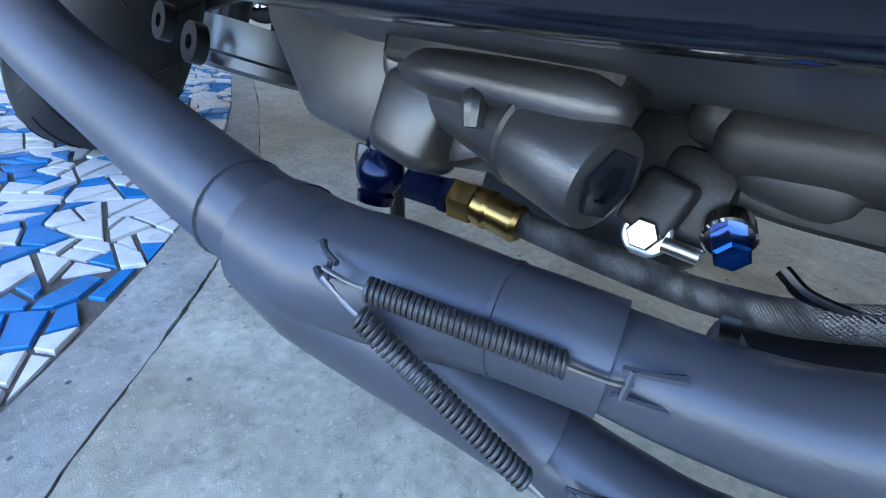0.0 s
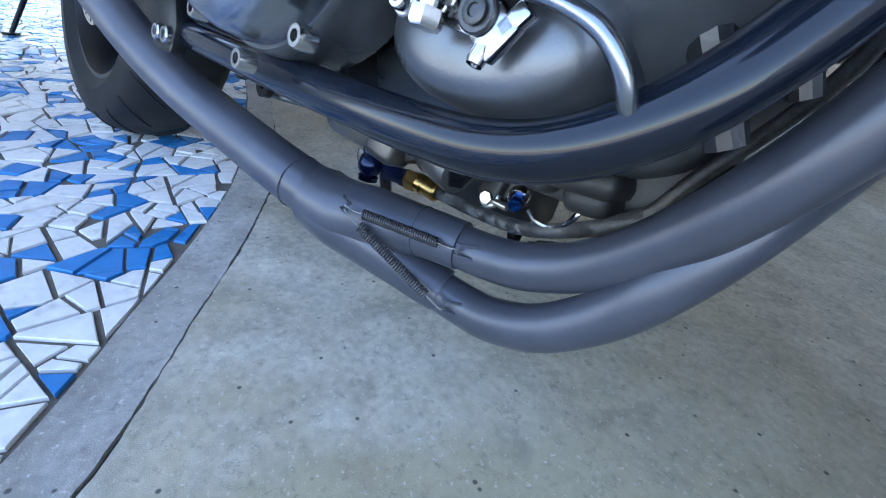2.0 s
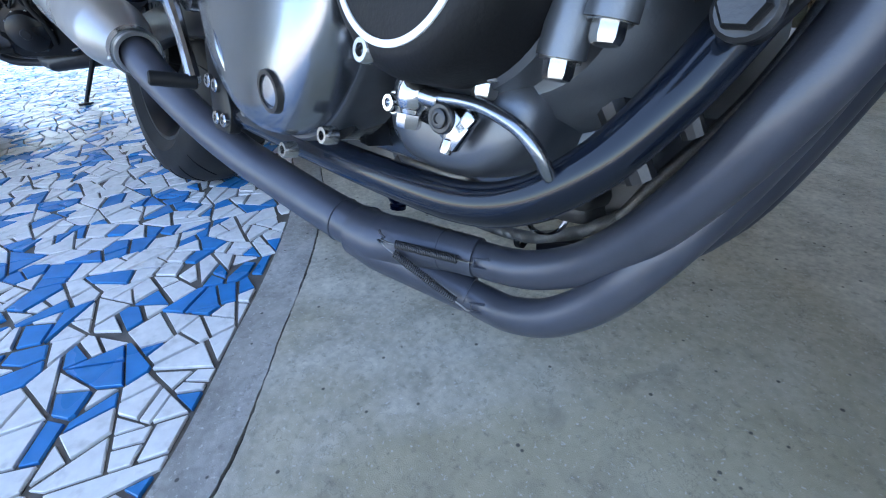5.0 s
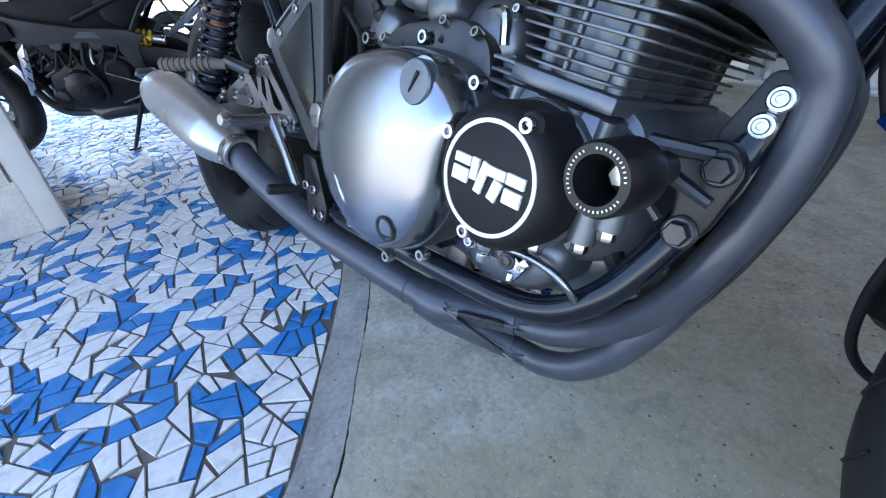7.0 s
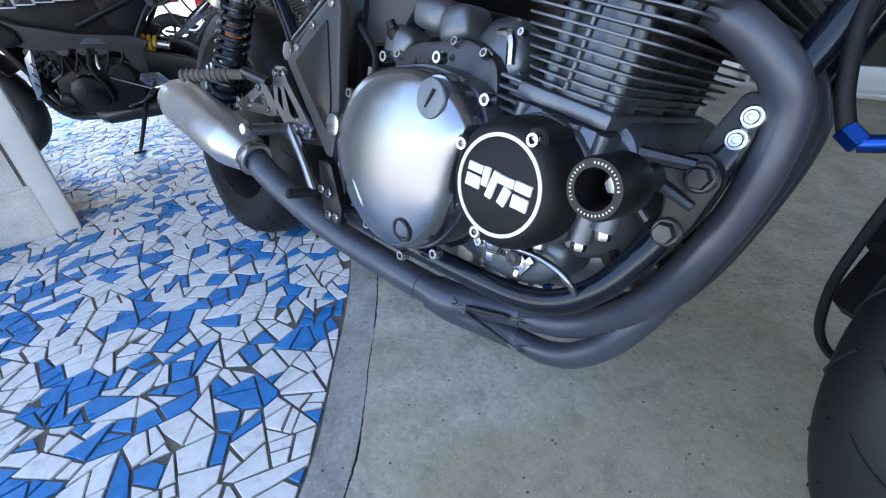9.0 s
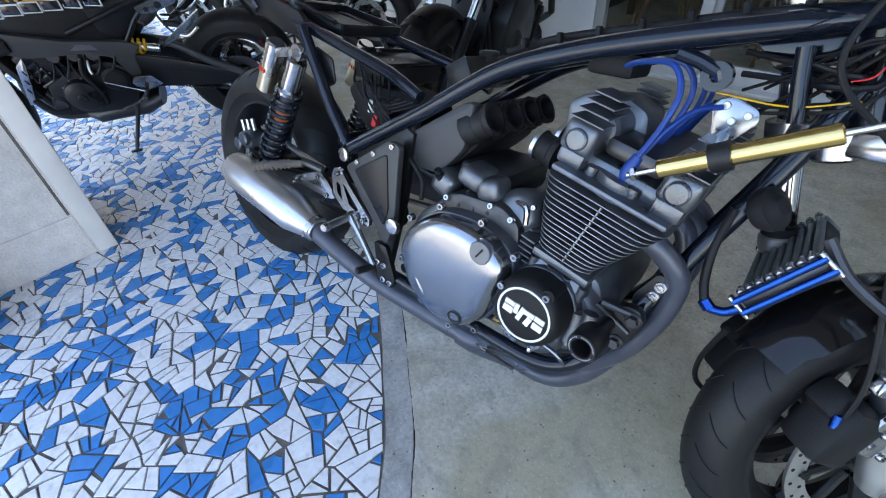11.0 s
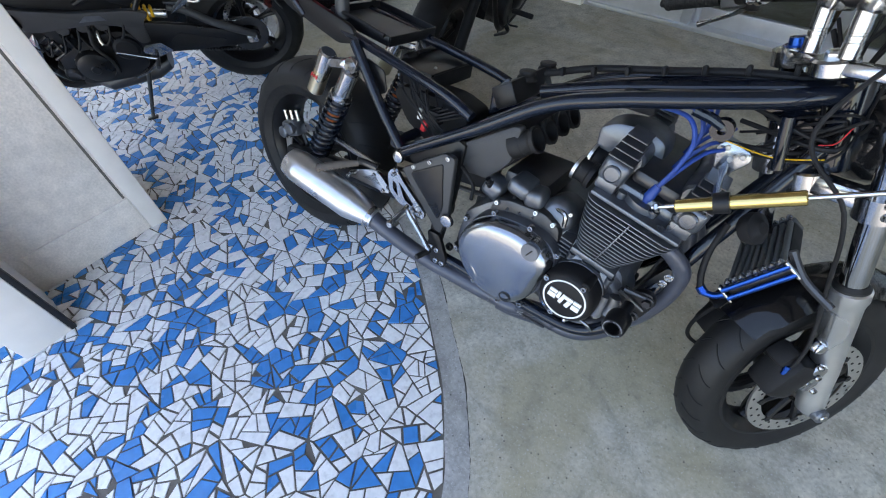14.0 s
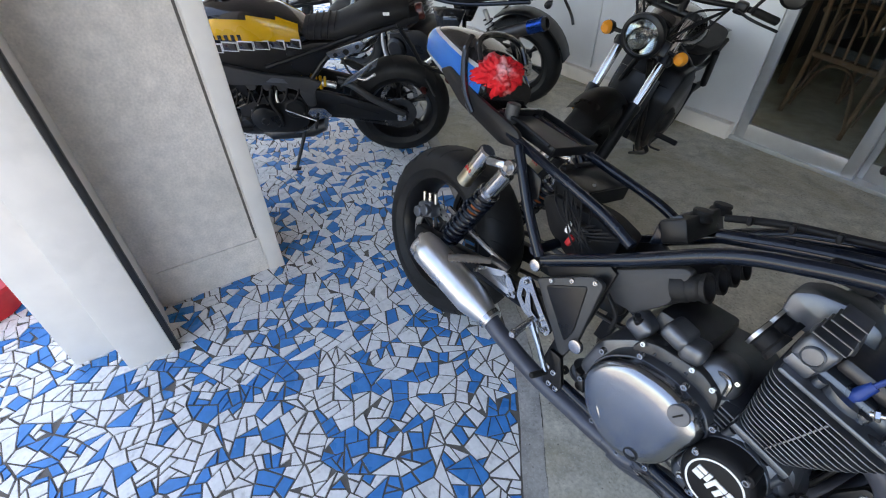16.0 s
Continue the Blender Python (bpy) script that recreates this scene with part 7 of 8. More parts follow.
    for k in range(3):
        Y("slot", box((0.972 + 0.017 * k, s * 0.1715, 0.525 - 0.045 * k), (0.008, 0.0014, 0.026), 0.0, (0, 22, 0)), "matte_black", parent=rd)
    Y("intake_cover", moved(loft([(1.14, 0.70, 0.02, 0.05), (1.10, 0.69, 0.032, 0.075), (1.02, 0.665, 0.032, 0.06), (0.97, 0.65, 0.02, 0.03)], 16), Matrix.Translation((0, s * 0.14, 0))), "matte_black", "black plastic intake cover")
    Y("mirror_stalk", tube([(1.10, s * 0.25, 1.06), (1.10, s * 0.30, 1.15), (1.08, s * 0.34, 1.20)], 0.006, 8), "satin_black")
    Y("mirror", lathe([(0, 0.012), (0.04, 0.010), (0.052, 0.0), (0.04, -0.012), (0, -0.014)], 24, None, frame_of((1.08, s * 0.35, 1.22), (0.9, s * 0.35, 1.24))), "satin_black", "round black mirror")
Y("frame_dots", plate([(0.62, 0.577), (0.74, 0.59), (0.70, 0.615), (0.64, 0.605)], 0.1412, 0.1425, 0.0), "engine_grey")
# engine: crankcase, covers, three leaning cylinders, header pipes, belly silencer
ec = Y("crankcase", plate(rounded([(0.53, 0.46), (0.62, 0.52), (0.78, 0.50), (0.94, 0.44), (0.96, 0.34), (0.90, 0.25), (0.66, 0.235), (0.56, 0.29)], 0.03), -0.14, 0.14, 0.018), "satin_black", "black water-cooled engine")
Y("engine_cover", lathe([(0, 0.055), (0.020, 0.055), (0.024, 0.050), (0.060, 0.046), (0.082, 0.034), (0.092, 0.0)], 40, None, frame_of((0.80, 0.135, 0.36), (0.80, 1, 0.36))), "satin_black", "round black generator cover", parent=ec)
Y("engine_cover", lathe([(0, 0.03), (0.05, 0.03), (0.062, 0.02), (0.066, 0.0)], 32, None, frame_of((0.615, 0.135, 0.42), (0.615, 1, 0.42))), "matte_black", "black sprocket cover", parent=ec)
for k in range(10):
    a = 2 * math.pi * k / 10
    Y("cover_bolt", bolt((0.80 + 0.088 * math.cos(a), 0.137, 0.36 + 0.088 * math.sin(a)), (0, 1, 0), 0.006, 0.008), "steel", parent=ec)
Y("cylinder_bank", box((0.90, 0, 0.53), (0.16, 0.27, 0.20), 0.02, (0, 28, 0)), "satin_black", "black cylinder bank", parent=ec)
for k in range(4):
    Y("case_rib", tube([(0.86 + 0.018 * k, 0.137, 0.47 + 0.028 * k), (0.95 + 0.015 * k, 0.137, 0.43 + 0.028 * k)], 0.008, 8, 2), "cast_dark", parent=ec)
Y("clutch_arm", tube([(0.70, 0.13, 0.53), (0.705, 0.15, 0.49), (0.70, 0.16, 0.47)], 0.007, 8), "steel", parent=ec)
Y("coolant_hose", tube([(0.72, 0.15, 0.30), (0.71, 0.165, 0.38), (0.74, 0.16, 0.47), (0.72, 0.14, 0.55)], 0.011, 10), "rubber", "black coolant hose")
Y("coolant_hose", tube([(0.90, 0.16, 0.29), (0.97, 0.175, 0.31), (1.02, 0.165, 0.38)], 0.014, 10), "rubber", "black coolant hose")
Y("shift_rod", cyl((0.50, 0.19, 0.355), (0.665, 0.18, 0.43), 0.004), "chrome", "thin chrome shift rod")
Y("water_pump", lathe([(0, 0.04), (0.03, 0.036), (0.042, 0.02), (0.046, 0)], 28, None, frame_of((0.925, 0.12, 0.33), (0.99, 0.9, 0.30))), "cast_dark", "black water pump", parent=ec)
for y in (-0.08, 0.0, 0.08):
    Y("header_pipe", tube([(1.0, y, 0.52), (1.06, y, 0.44), (1.06, y * 0.9, 0.32), (1.0, y * 0.7, 0.22), (0.86, y * 0.5, 0.19)], 0.019, 12), "cast_dark", "dark steel header pipe")
Y("belly_silencer", loft([(0.88, 0.205, 0.07, 0.04), (0.82, 0.20, 0.12, 0.055), (0.56, 0.215, 0.12, 0.06), (0.48, 0.235, 0.09, 0.05)], 20), "cast_dark", "dark steel belly silencer")
Y("radiator", box((1.03, 0, 0.50), (0.03, 0.30, 0.26), 0.006, (0, 18, 0)), "matte_black", "black finned radiator")
Y("air_box", plate(rounded([(0.50, 0.56), (0.48, 0.72), (0.56, 0.77), (0.95, 0.79), (1.08, 0.78), (1.06, 0.66), (0.94, 0.57)], 0.03), -0.105, 0.105, 0.02), "matte_black", "black air box under the tank")
Y("side_cover", plate(rounded([(0.50, 0.60), (0.36, 0.70), (0.24, 0.79), (0.44, 0.79), (0.60, 0.76), (0.58, 0.64)], 0.02), -0.112, 0.112, 0.01), "satin_black", "black side cover under the seat")
for x, z, r in ((0.66, 0.545, 0.030), (0.745, 0.550, 0.026), (0.83, 0.560, 0.030)):
    Y("throttle_body", cyl((x, 0.06, z), (x, 0.138, z + 0.01), r, bevel=0.004), "cast_dark", "dark throttle body", parent=ec)
for k in range(6):
    Y("hose", tube([(0.56 + 0.07 * k, 0.130, 0.555), (0.585 + 0.07 * k, 0.150, 0.50 - 0.01 * (k % 3)), (0.63 + 0.065 * k, 0.150, 0.465), (0.66 + 0.06 * k, 0.140, 0.53)], 0.006, 8), "rubber", "thin black hose")
# tank, stripe of dark panes in a pale border, seat, tail
TK = [(0.44, 0.80, 0.075, 0.035), (0.50, 0.82, 0.105, 0.065), (0.60, 0.845, 0.128, 0.095), (0.74, 0.865, 0.142, 0.115), (0.90, 0.875, 0.140, 0.115), (1.02, 0.865, 0.115, 0.095), (1.09, 0.84, 0.075, 0.065)]
tk = Y("fuel_tank", loft(TK, 28, 2.8), "black_paint", "glossy black fuel tank")
yt = loft([(x, z, hw + 0.004, hh + 0.003) for x, z, hw, hh in TK[1:6]], 28, 2.8)
bmesh.ops.delete(yt, geom=[f for f in yt.faces if abs(f.calc_center_median().y) < 0.092 or not (0.80 + 0.10 * (f.calc_center_median().x - 0.5) < f.calc_center_median().z < 0.93)], context="FACES")
Y("tank_panel", yt, "yellow_paint", "glossy yellow tank panel", parent=tk)
for s in (-1, 1):
    for k in range(6):
        x = 0.50 + 0.082 * k
        z = 0.772 + 0.006 * k - 0.0012 * k * k
        w = 0.106 + 0.030 * math.sin(min(1.0, (x - 0.44) / 0.30) * math.pi / 2)
        sb = box((x + 0.037, s * w, z + 0.02), (0.082, 0.010, 0.052), 0.003, (0, -3, -s * (14 if k < 2 else 3)))
        st_ = Y("stripe_border", sb, "white_gloss", "pale grey stripe border", parent=tk)
        Y("stripe_pane", box((x + 0.037, s * (w + 0.001), z + 0.02), (0.072, 0.012, 0.040), 0.003, (0, -3, -s * (14 if k < 2 else 3))), "black_paint", parent=tk)
    for k in range(5):
        Y("dark_bar", box((0.80 + 0.033 * k, s * 0.145, 0.846), (0.018, 0.004, 0.030), 0.001), "black_paint", parent=tk)
Y("filler_cap", cyl((0.86, 0, 0.985), (0.86, 0, 0.998), 0.035, bevel=0.003), "cover_polish", "alloy filler cap", parent=tk)
seat_ = Y("seat", loft([(0.52, 0.825, 0.08, 0.03), (0.46, 0.825, 0.10, 0.045), (0.30, 0.83, 0.118, 0.05), (0.20, 0.86, 0.122, 0.062), (0.10, 0.895, 0.118, 0.066), (-0.02, 0.915, 0.105, 0.060), (-0.09, 0.92, 0.08, 0.04)], 24, 2.8), "seat", "black stitched dual seat")
for k in range(6):
    x = 0.46 - 0.035 * k
    Y("seam", tube([(x, 0.112, 0.81), (x - 0.01, 0.10, 0.865), (x - 0.015, 0, 0.882), (x - 0.01, -0.10, 0.865), (x, -0.112, 0.81)], 0.0035, 6, 4), "matte_black", parent=seat_)
Y("seat_tab", box((0.03, 0.113, 0.93), (0.034, 0.006, 0.016), 0.002), "white_print", "small pale tag", parent=seat_)
Y("tail_unit", loft([(0.10, 0.83, 0.08, 0.03), (-0.02, 0.855, 0.085, 0.04), (-0.14, 0.88, 0.06, 0.03)], 16), "matte_black", "black tail tray")
Y("tail_lamp", cyl((-0.13, 0, 0.885), (-0.17, 0, 0.895), 0.045, bevel=0.006, seg=28), "tail_red", "round red tail lamp")
Y("plate_arm", tube([(-0.02, 0.03, 0.84), (-0.10, 0.03, 0.70), (-0.16, 0.02, 0.56)], 0.013, 8), "satin_black", "black plate carrier")
Y("number_plate", box((-0.17, 0.03, 0.49), (0.008, 0.20, 0.11), 0.003, (0, 22, 18)), "grey_plastic", "back of a small grey number plate")
for s in (-1, 1):
    fl = Y("flasher", lathe([(0, 0), (0.008, 0), (0.010, 0.03), (0.020, 0.045), (0.022, 0.07), (0.012, 0.095), (0, 0.098)], 20, None, frame_of((-0.15, s * 0.02, 0.47), (-0.16, s * 0.2, 0.47))), "satin_black", "black flasher")
    Y("flasher_lens", lathe([(0.0225, 0.07), (0.013, 0.096), (0, 0.1)], 20, None, frame_of((-0.15, s * 0.02, 0.47), (-0.16, s * 0.2, 0.47))), "tail_red", parent=fl)
Y("coil_spring", spring((0.42, 0.085, 0.535), (0.57, 0.085, 0.575), 0.033, 0.0075, 6, 8), "yellow_spring", "yellow shock spring")
Y("damper_body", cyl((0.36, 0.085, 0.52), (0.62, 0.085, 0.59), 0.019, bevel=0.002), "steel")
Y("steering_head", cyl((1.24, 0, 0.72), (1.16, 0, 0.95), 0.034, bevel=0.004), "satin_black")
Y("top_clamp", box((1.19, 0, 0.985), (0.07, 0.27, 0.025), 0.006), "satin_black", "black top clamp")
hbar = Y("handlebar", tube([(1.00, 0.38, 1.04), (1.06, 0.24, 1.06), (1.15, 0.09, 1.04), (1.15, -0.09, 1.04), (1.06, -0.24, 1.06), (1.00, -0.38, 1.04)], 0.011, 10), "satin_black", "black handlebar")
for s in (-1, 1):
    Y("grip", cyl((1.00, s * 0.38, 1.04), (1.05, s * 0.26, 1.058), 0.0165, bevel=0.003), "rubber", parent=hbar)
    Y("switch_box", box((1.06, s * 0.235, 1.06), (0.045, 0.05, 0.045), 0.01), "satin_black", parent=hbar)
    Y("lever", tube([(1.10, s * 0.22, 1.06), (1.11, s * 0.30, 1.06), (1.07, s * 0.39, 1.045)], 0.006, 8), "satin_black", parent=hbar)
Y("headlight", lathe([(0, -0.08), (0.05, -0.075), (0.085, -0.03), (0.09, 0.03), (0.085, 0.04), (0, 0.045)], 32, None, frame_of((1.30, 0, 0.87), (1.6, 0, 0.84))), "satin_black", "round black headlight")
Y("front_fender", moved(plate([(0.335 * math.cos(radians(a)), 0.335 * math.sin(radians(a))) for a in range(40, 151, 10)] + [(0.322 * math.cos(radians(a)), 0.322 * math.sin(radians(a))) for a in range(150, 39, -10)], -0.06, 0.06, 0.004), yf), "satin_black", "black front fender")
foot = ymat.inverted() @ Vector((-1.345, -0.206, 0.006))
Y("side_stand", tube([(0.60, 0.10, 0.26), (0.61, 0.13, 0.22), foot], [0.014, 0.012, 0.009], 10), "satin_black", "black side stand")
Y("plate_arm", tube([(-0.02, 0.02, 0.62), (-0.16, 0.02, 0.585), (-0.29, 0.02, 0.53)], [0.014, 0.012, 0.010], 10), "satin_black", "black plate carrier arm")
Y("plate_back", box((-0.335, 0.0, 0.50), (0.014, 0.20, 0.13), 0.004, (0, 28, 0)), "grey_plastic", "grey back of the plate carrier")
for side in (-1, 1):
    yl = Y("rear_flasher", lathe([(0, 0), (0.008, 0), (0.010, 0.03), (0.022, 0.042), (0.024, 0.06), (0.018, 0.075), (0, 0.08)], 20, None, frame_of((-0.30, side * 0.05, 0.545), (-0.31, side * 0.3, 0.545))), "satin_black", "black flasher with a dark red lens")
    Y("flasher_lens", lathe([(0, 0.083), (0.016, 0.078), (0.0235, 0.062)], 20, None, frame_of((-0.30, side * 0.05, 0.545), (-0.31, side * 0.3, 0.545))), "tail_red", parent=yl)
Y("stand_foot", box(foot, (0.055, 0.035, 0.01), 0.003, (11, 0, 0)), "satin_black")

# ---- black cruiser that faces the camera ----
kmat = Matrix.Translation((-0.24, 0.82, 0.003)) @ pose(0, 0, 0, 0, 0, -75) @ pose(0, 0, 0, -12, 0, 0) @ Matrix.Scale(0.94, 4)
kb = thing("motorcycle", "parked black cruiser motorcycle with chrome fork tubes", "motorcycle", kmat, group="motorcycles at the shop")


def K(name, bm, mat, label="", parent=None, **kw):
    return part(name, bm, M[mat], parent or kb, label, **kw)


wheel(kb, pose(0, 0, 0.325), 0.325, 0.068, 0.205, 7, 0.05, 22)
disc(kb, pose(0, 0, 0.325), 0.14, 0.10, 0.075, 18)
wheel(kb, pose(-1.49, 0, 0.325), 0.325, 0.08, 0.205, 7, 0.06, 18)
rake = Vector((-0.50, 0, 0.866))
for s in (-1, 1):
    a0 = Vector((0, s * 0.112, 0.325))
    kl = K("fork_leg", lathe([(0, -0.02), (0.024, -0.02), (0.028, 0.0), (0.028, 0.29), (0.031, 0.295), (0.031, 0.325), (0.024, 0.33)], 24, None, frame_of(a0, a0 + rake)), "satin_black", "black fork lower leg")
    K("fork_tube", cyl(a0 + rake * 0.325, a0 + rake * 0.735, 0.0215, bevel=0.002, seg=28), "chrome", "chromed fork tube", parent=kl)
    K("fork_lug", box(a0 + rake * 0.06 + Vector((-0.03, 0, 0)), (0.04, 0.03, 0.05), 0.008), "satin_black", parent=kl)
    fl = K("flasher", lathe([(0, 0), (0.009, 0), (0.010, 0.03), (0.027, 0.042), (0.030, 0.055), (0.030, 0.07)], 24, None, frame_of((-0.24, s * 0.12, 0.845), (-0.22, s * 0.3, 0.845))), "satin_black", "black flasher with amber lens")
    K("flasher_lens", lathe([(0, 0.032), (0.018, 0.028), (0.029, 0.010), (0.030, -0.005), (0.024, -0.02), (0, -0.022)], 24, None, frame_of((-0.222, s * 0.185, 0.845), (0.1, s * 0.20, 0.845))), "amber", "amber flasher lens", parent=fl)
    K("mirror_stalk", tube([(-0.42, s * 0.30, 1.05), (-0.41, s * 0.33, 1.12), (-0.40, s * 0.36, 1.15), (-0.41, s * 0.39, 1.155)], 0.007, 8), "satin_black", "black mirror stalk")
    K("mirror", moved(lathe([(0, 0.016), (0.036, 0.012), (0.048, 0.0), (0.044, -0.010), (0, -0.012)], 28), Matrix.Translation((-0.41, s * 0.42, 1.14)) @ pose(0, 0, 0, 0, 82, s * 15) @ Matrix.Diagonal((0.7, 1.05, 1, 1))), "satin_black", "oval black mirror")
    K("frame_tube", tube([(-0.36, s * 0.03, 0.74), (-0.42, s * 0.10, 0.50), (-0.48, s * 0.14, 0.28), (-0.62, s * 0.15, 0.20), (-1.0, s * 0.15, 0.22), (-1.2, s * 0.13, 0.42)], 0.015, 10), "satin_black", "black frame tube")
    K("top_tube", tube([(-0.40, s * 0.05, 0.86), (-0.60, s * 0.12, 0.74), (-0.90, s * 0.13, 0.60), (-1.25, s * 0.12, 0.55), (-1.52, s * 0.11, 0.62)], 0.015, 10), "satin_black")
    pg = K("foot_peg", cyl((-0.66, s * 0.17, 0.285), (-0.66, s * 0.30, 0.29), 0.015, bevel=0.004), "rubber", "black rubber foot peg")
    K("peg_arm", tube([(-0.72, s * 0.13, 0.30), (-0.66, s * 0.15, 0.285)], 0.011, 8), "satin_black", parent=pg)
    K("foot_lever", tube([(-0.60, s * 0.17, 0.27), (-0.53, s * 0.20, 0.27), (-0.50, s * 0.26, 0.29)], 0.006, 8), "cast_dark")
    K("side_cover", lathe([(0, 0.04), (0.05, 0.036), (0.075, 0.02), (0.085, 0.0)], 32, None, frame_of((-0.70, s * 0.165, 0.36), (-0.70, s, 0.36))), "satin_black", "black engine side cover")
    K("shock_absorber", cyl((-1.42, s * 0.14, 0.36), (-1.22, s * 0.14, 0.62), 0.022, bevel=0.003), "satin_black", "black rear shock")
    K("swingarm", cyl((-1.49, s * 0.11, 0.325), (-0.98, s * 0.10, 0.33), 0.02, bevel=0.003), "satin_black", "black swingarm")
for q, w in ((0.545, 0.036), (0.74, 0.026)):
    mid = Vector((0, 0, 0.325)) + rake * q
    kc = K("fork_clamp", box(mid + Vector((-0.008, 0, 0)), (0.05, 0.295, w), 0.010, (0, -30, 0)), "satin_black", "black fork clamp")
    for s in (-1, 1):
        K("clamp_lug", cyl(mid + Vector((0, s * 0.112, 0)) - rake * w * 0.6, mid + Vector((0, s * 0.112, 0)) + rake * w * 0.6, 0.031, bevel=0.003), "satin_black", parent=kc)
lc = Vector((-0.20, 0, 0.885))
la = Vector((1, 0, -0.10))
lamp_ = K("headlight", lathe([(0, -0.085), (0.045, -0.08), (0.078, -0.045), (0.092, 0.0), (0.094, 0.022)], 44, None, frame_of(lc, lc + la)), "satin_black", "round headlight with a black shell")
K("headlight_rim", lathe([(0.074, 0.024), (0.094, 0.012), (0.098, 0.022), (0.096, 0.034), (0.080, 0.040), (0.074, 0.036)], 44, None, frame_of(lc, lc + la), closed=True), "satin_black", parent=lamp_)
K("reflector", lathe([(0.0, -0.035), (0.020, -0.032), (0.045, -0.016), (0.066, 0.008), (0.078, 0.026)], 40, None, frame_of(lc, lc + la)), "chrome", "bright lamp reflector", parent=lamp_)
K("bulb_cap", lathe([(0, 0.015), (0.014, 0.012), (0.017, 0.0), (0.017, -0.03)], 20, None, frame_of(lc, lc + la)), "polished", parent=lamp_)
lens_ = K("lens", lathe([(0, 0.048), (0.04, 0.044), (0.066, 0.036), (0.076, 0.030), (0.076, 0.027), (0.062, 0.033), (0, 0.045)], 40, None, frame_of(lc, lc + la), closed=False), "glass", "clear lamp glass", parent=lamp_)
lens_.visible_shadow = False
K("lamp_bracket", box((-0.27, 0, 0.84), (0.03, 0.22, 0.07), 0.008, (0, -25, 0)), "satin_black")
ff = bmesh.new()
rows = []
for k in range(15):
    a = radians(62 + 86 * k / 14)
    rows.append([ff.verts.new(((0.348 - 0.04 * abs(u) ** 2.2) * math.cos(a), u * 0.086, 0.325 + (0.348 - 0.04 * abs(u) ** 2.2) * math.sin(a))) for u in [-1 + 2 * j / 10 for j in range(11)]])
for a, b in zip(rows, rows[1:]):
    for j in range(10):
        ff.faces.new((a[j], a[j + 1], b[j + 1], b[j]))
bmesh.ops.solidify(ff, geom=ff.faces[:], thickness=0.003)
K("front_fender", ff, "satin_black", "black front fender")
K("radiator", box((-0.40, 0, 0.50), (0.035, 0.20, 0.30), 0.008, (0, -12, 0)), "matte_black", "black radiator")
K("radiator_guard", box((-0.375, 0, 0.50), (0.012, 0.22, 0.32), 0.005, (0, -12, 0)), "satin_black")
ke = K("engine", plate(rounded([(-0.50, 0.30), (-0.52, 0.52), (-0.60, 0.66), (-0.78, 0.66), (-0.95, 0.50), (-1.0, 0.34), (-0.92, 0.22), (-0.58, 0.21)], 0.03), -0.17, 0.17, 0.02), "satin_black", "black single engine")
for k in range(7):
    K("cooling_fin", box((-0.66, 0, 0.46 + 0.024 * k), (0.22, 0.25, 0.006), 0.001, (0, 12, 0), seg=1), "satin_black", parent=ke)
K("header_pipe", tube([(-0.53, -0.04, 0.55), (-0.46, -0.07, 0.45), (-0.50, -0.12, 0.28), (-0.70, -0.19, 0.23), (-1.0, -0.20, 0.25)], 0.019, 12), "cast_dark", "dark steel header pipe")
K("silencer", cyl((-1.0, -0.20, 0.25), (-1.5, -0.22, 0.33), 0.045, 0.055, 28, 0.006), "satin_black", "black silencer")
K("fuel_tank", loft([(-0.38, 0.86, 0.05, 0.05), (-0.46, 0.87, 0.10, 0.085), (-0.62, 0.86, 0.14, 0.10), (-0.82, 0.80, 0.12, 0.085), (-0.95, 0.73, 0.07, 0.04)], 24, 2.4), "black_paint", "glossy black tear-drop tank")
K("seat", loft([(-0.88, 0.71, 0.08, 0.03), (-1.0, 0.675, 0.13, 0.045), (-1.18, 0.67, 0.15, 0.05), (-1.32, 0.70, 0.13, 0.04)], 20), "seat", "black saddle")
K("rear_fender", moved(plate([(0.355 * math.cos(radians(a)), 0.355 * math.sin(radians(a))) for a in range(50, 161, 10)] + [(0.345 * math.cos(radians(a)), 0.345 * math.sin(radians(a))) for a in range(160, 49, -10)], -0.10, 0.10, 0.004), pose(-1.49, 0, 0.325)), "black_paint", "black rear fender")
kh = K("handlebar", tube([(-0.56, 0.40, 1.02), (-0.47, 0.27, 1.045), (-0.38, 0.12, 1.04), (-0.37, 0.0, 1.035), (-0.38, -0.12, 1.04), (-0.47, -0.27, 1.045), (-0.56, -0.40, 1.02)], 0.0125, 12), "satin_black", "black handlebar")
for s in (-1, 1):
    K("grip", cyl((-0.56, s * 0.40, 1.02), (-0.49, s * 0.30, 1.042), 0.017, bevel=0.003), "rubber", parent=kh)
    K("switch_box", box((-0.455, s * 0.255, 1.045), (0.05, 0.05, 0.05), 0.012), "satin_black", parent=kh)
    K("lever", tube([(-0.42, s * 0.25, 1.04), (-0.40, s * 0.33, 1.03), (-0.46, s * 0.43, 1.01)], 0.006, 8), "satin_black", parent=kh)
    K("riser", cyl((-0.37, s * 0.05, 0.97), (-0.37, s * 0.05, 1.05), 0.018, bevel=0.003), "satin_black", parent=kh)
K("speedometer", cyl((-0.34, 0.0, 1.01), (-0.37, 0, 1.05), 0.045, bevel=0.008, seg=28), "satin_black", "round black gauge")
kr = random.Random(9)
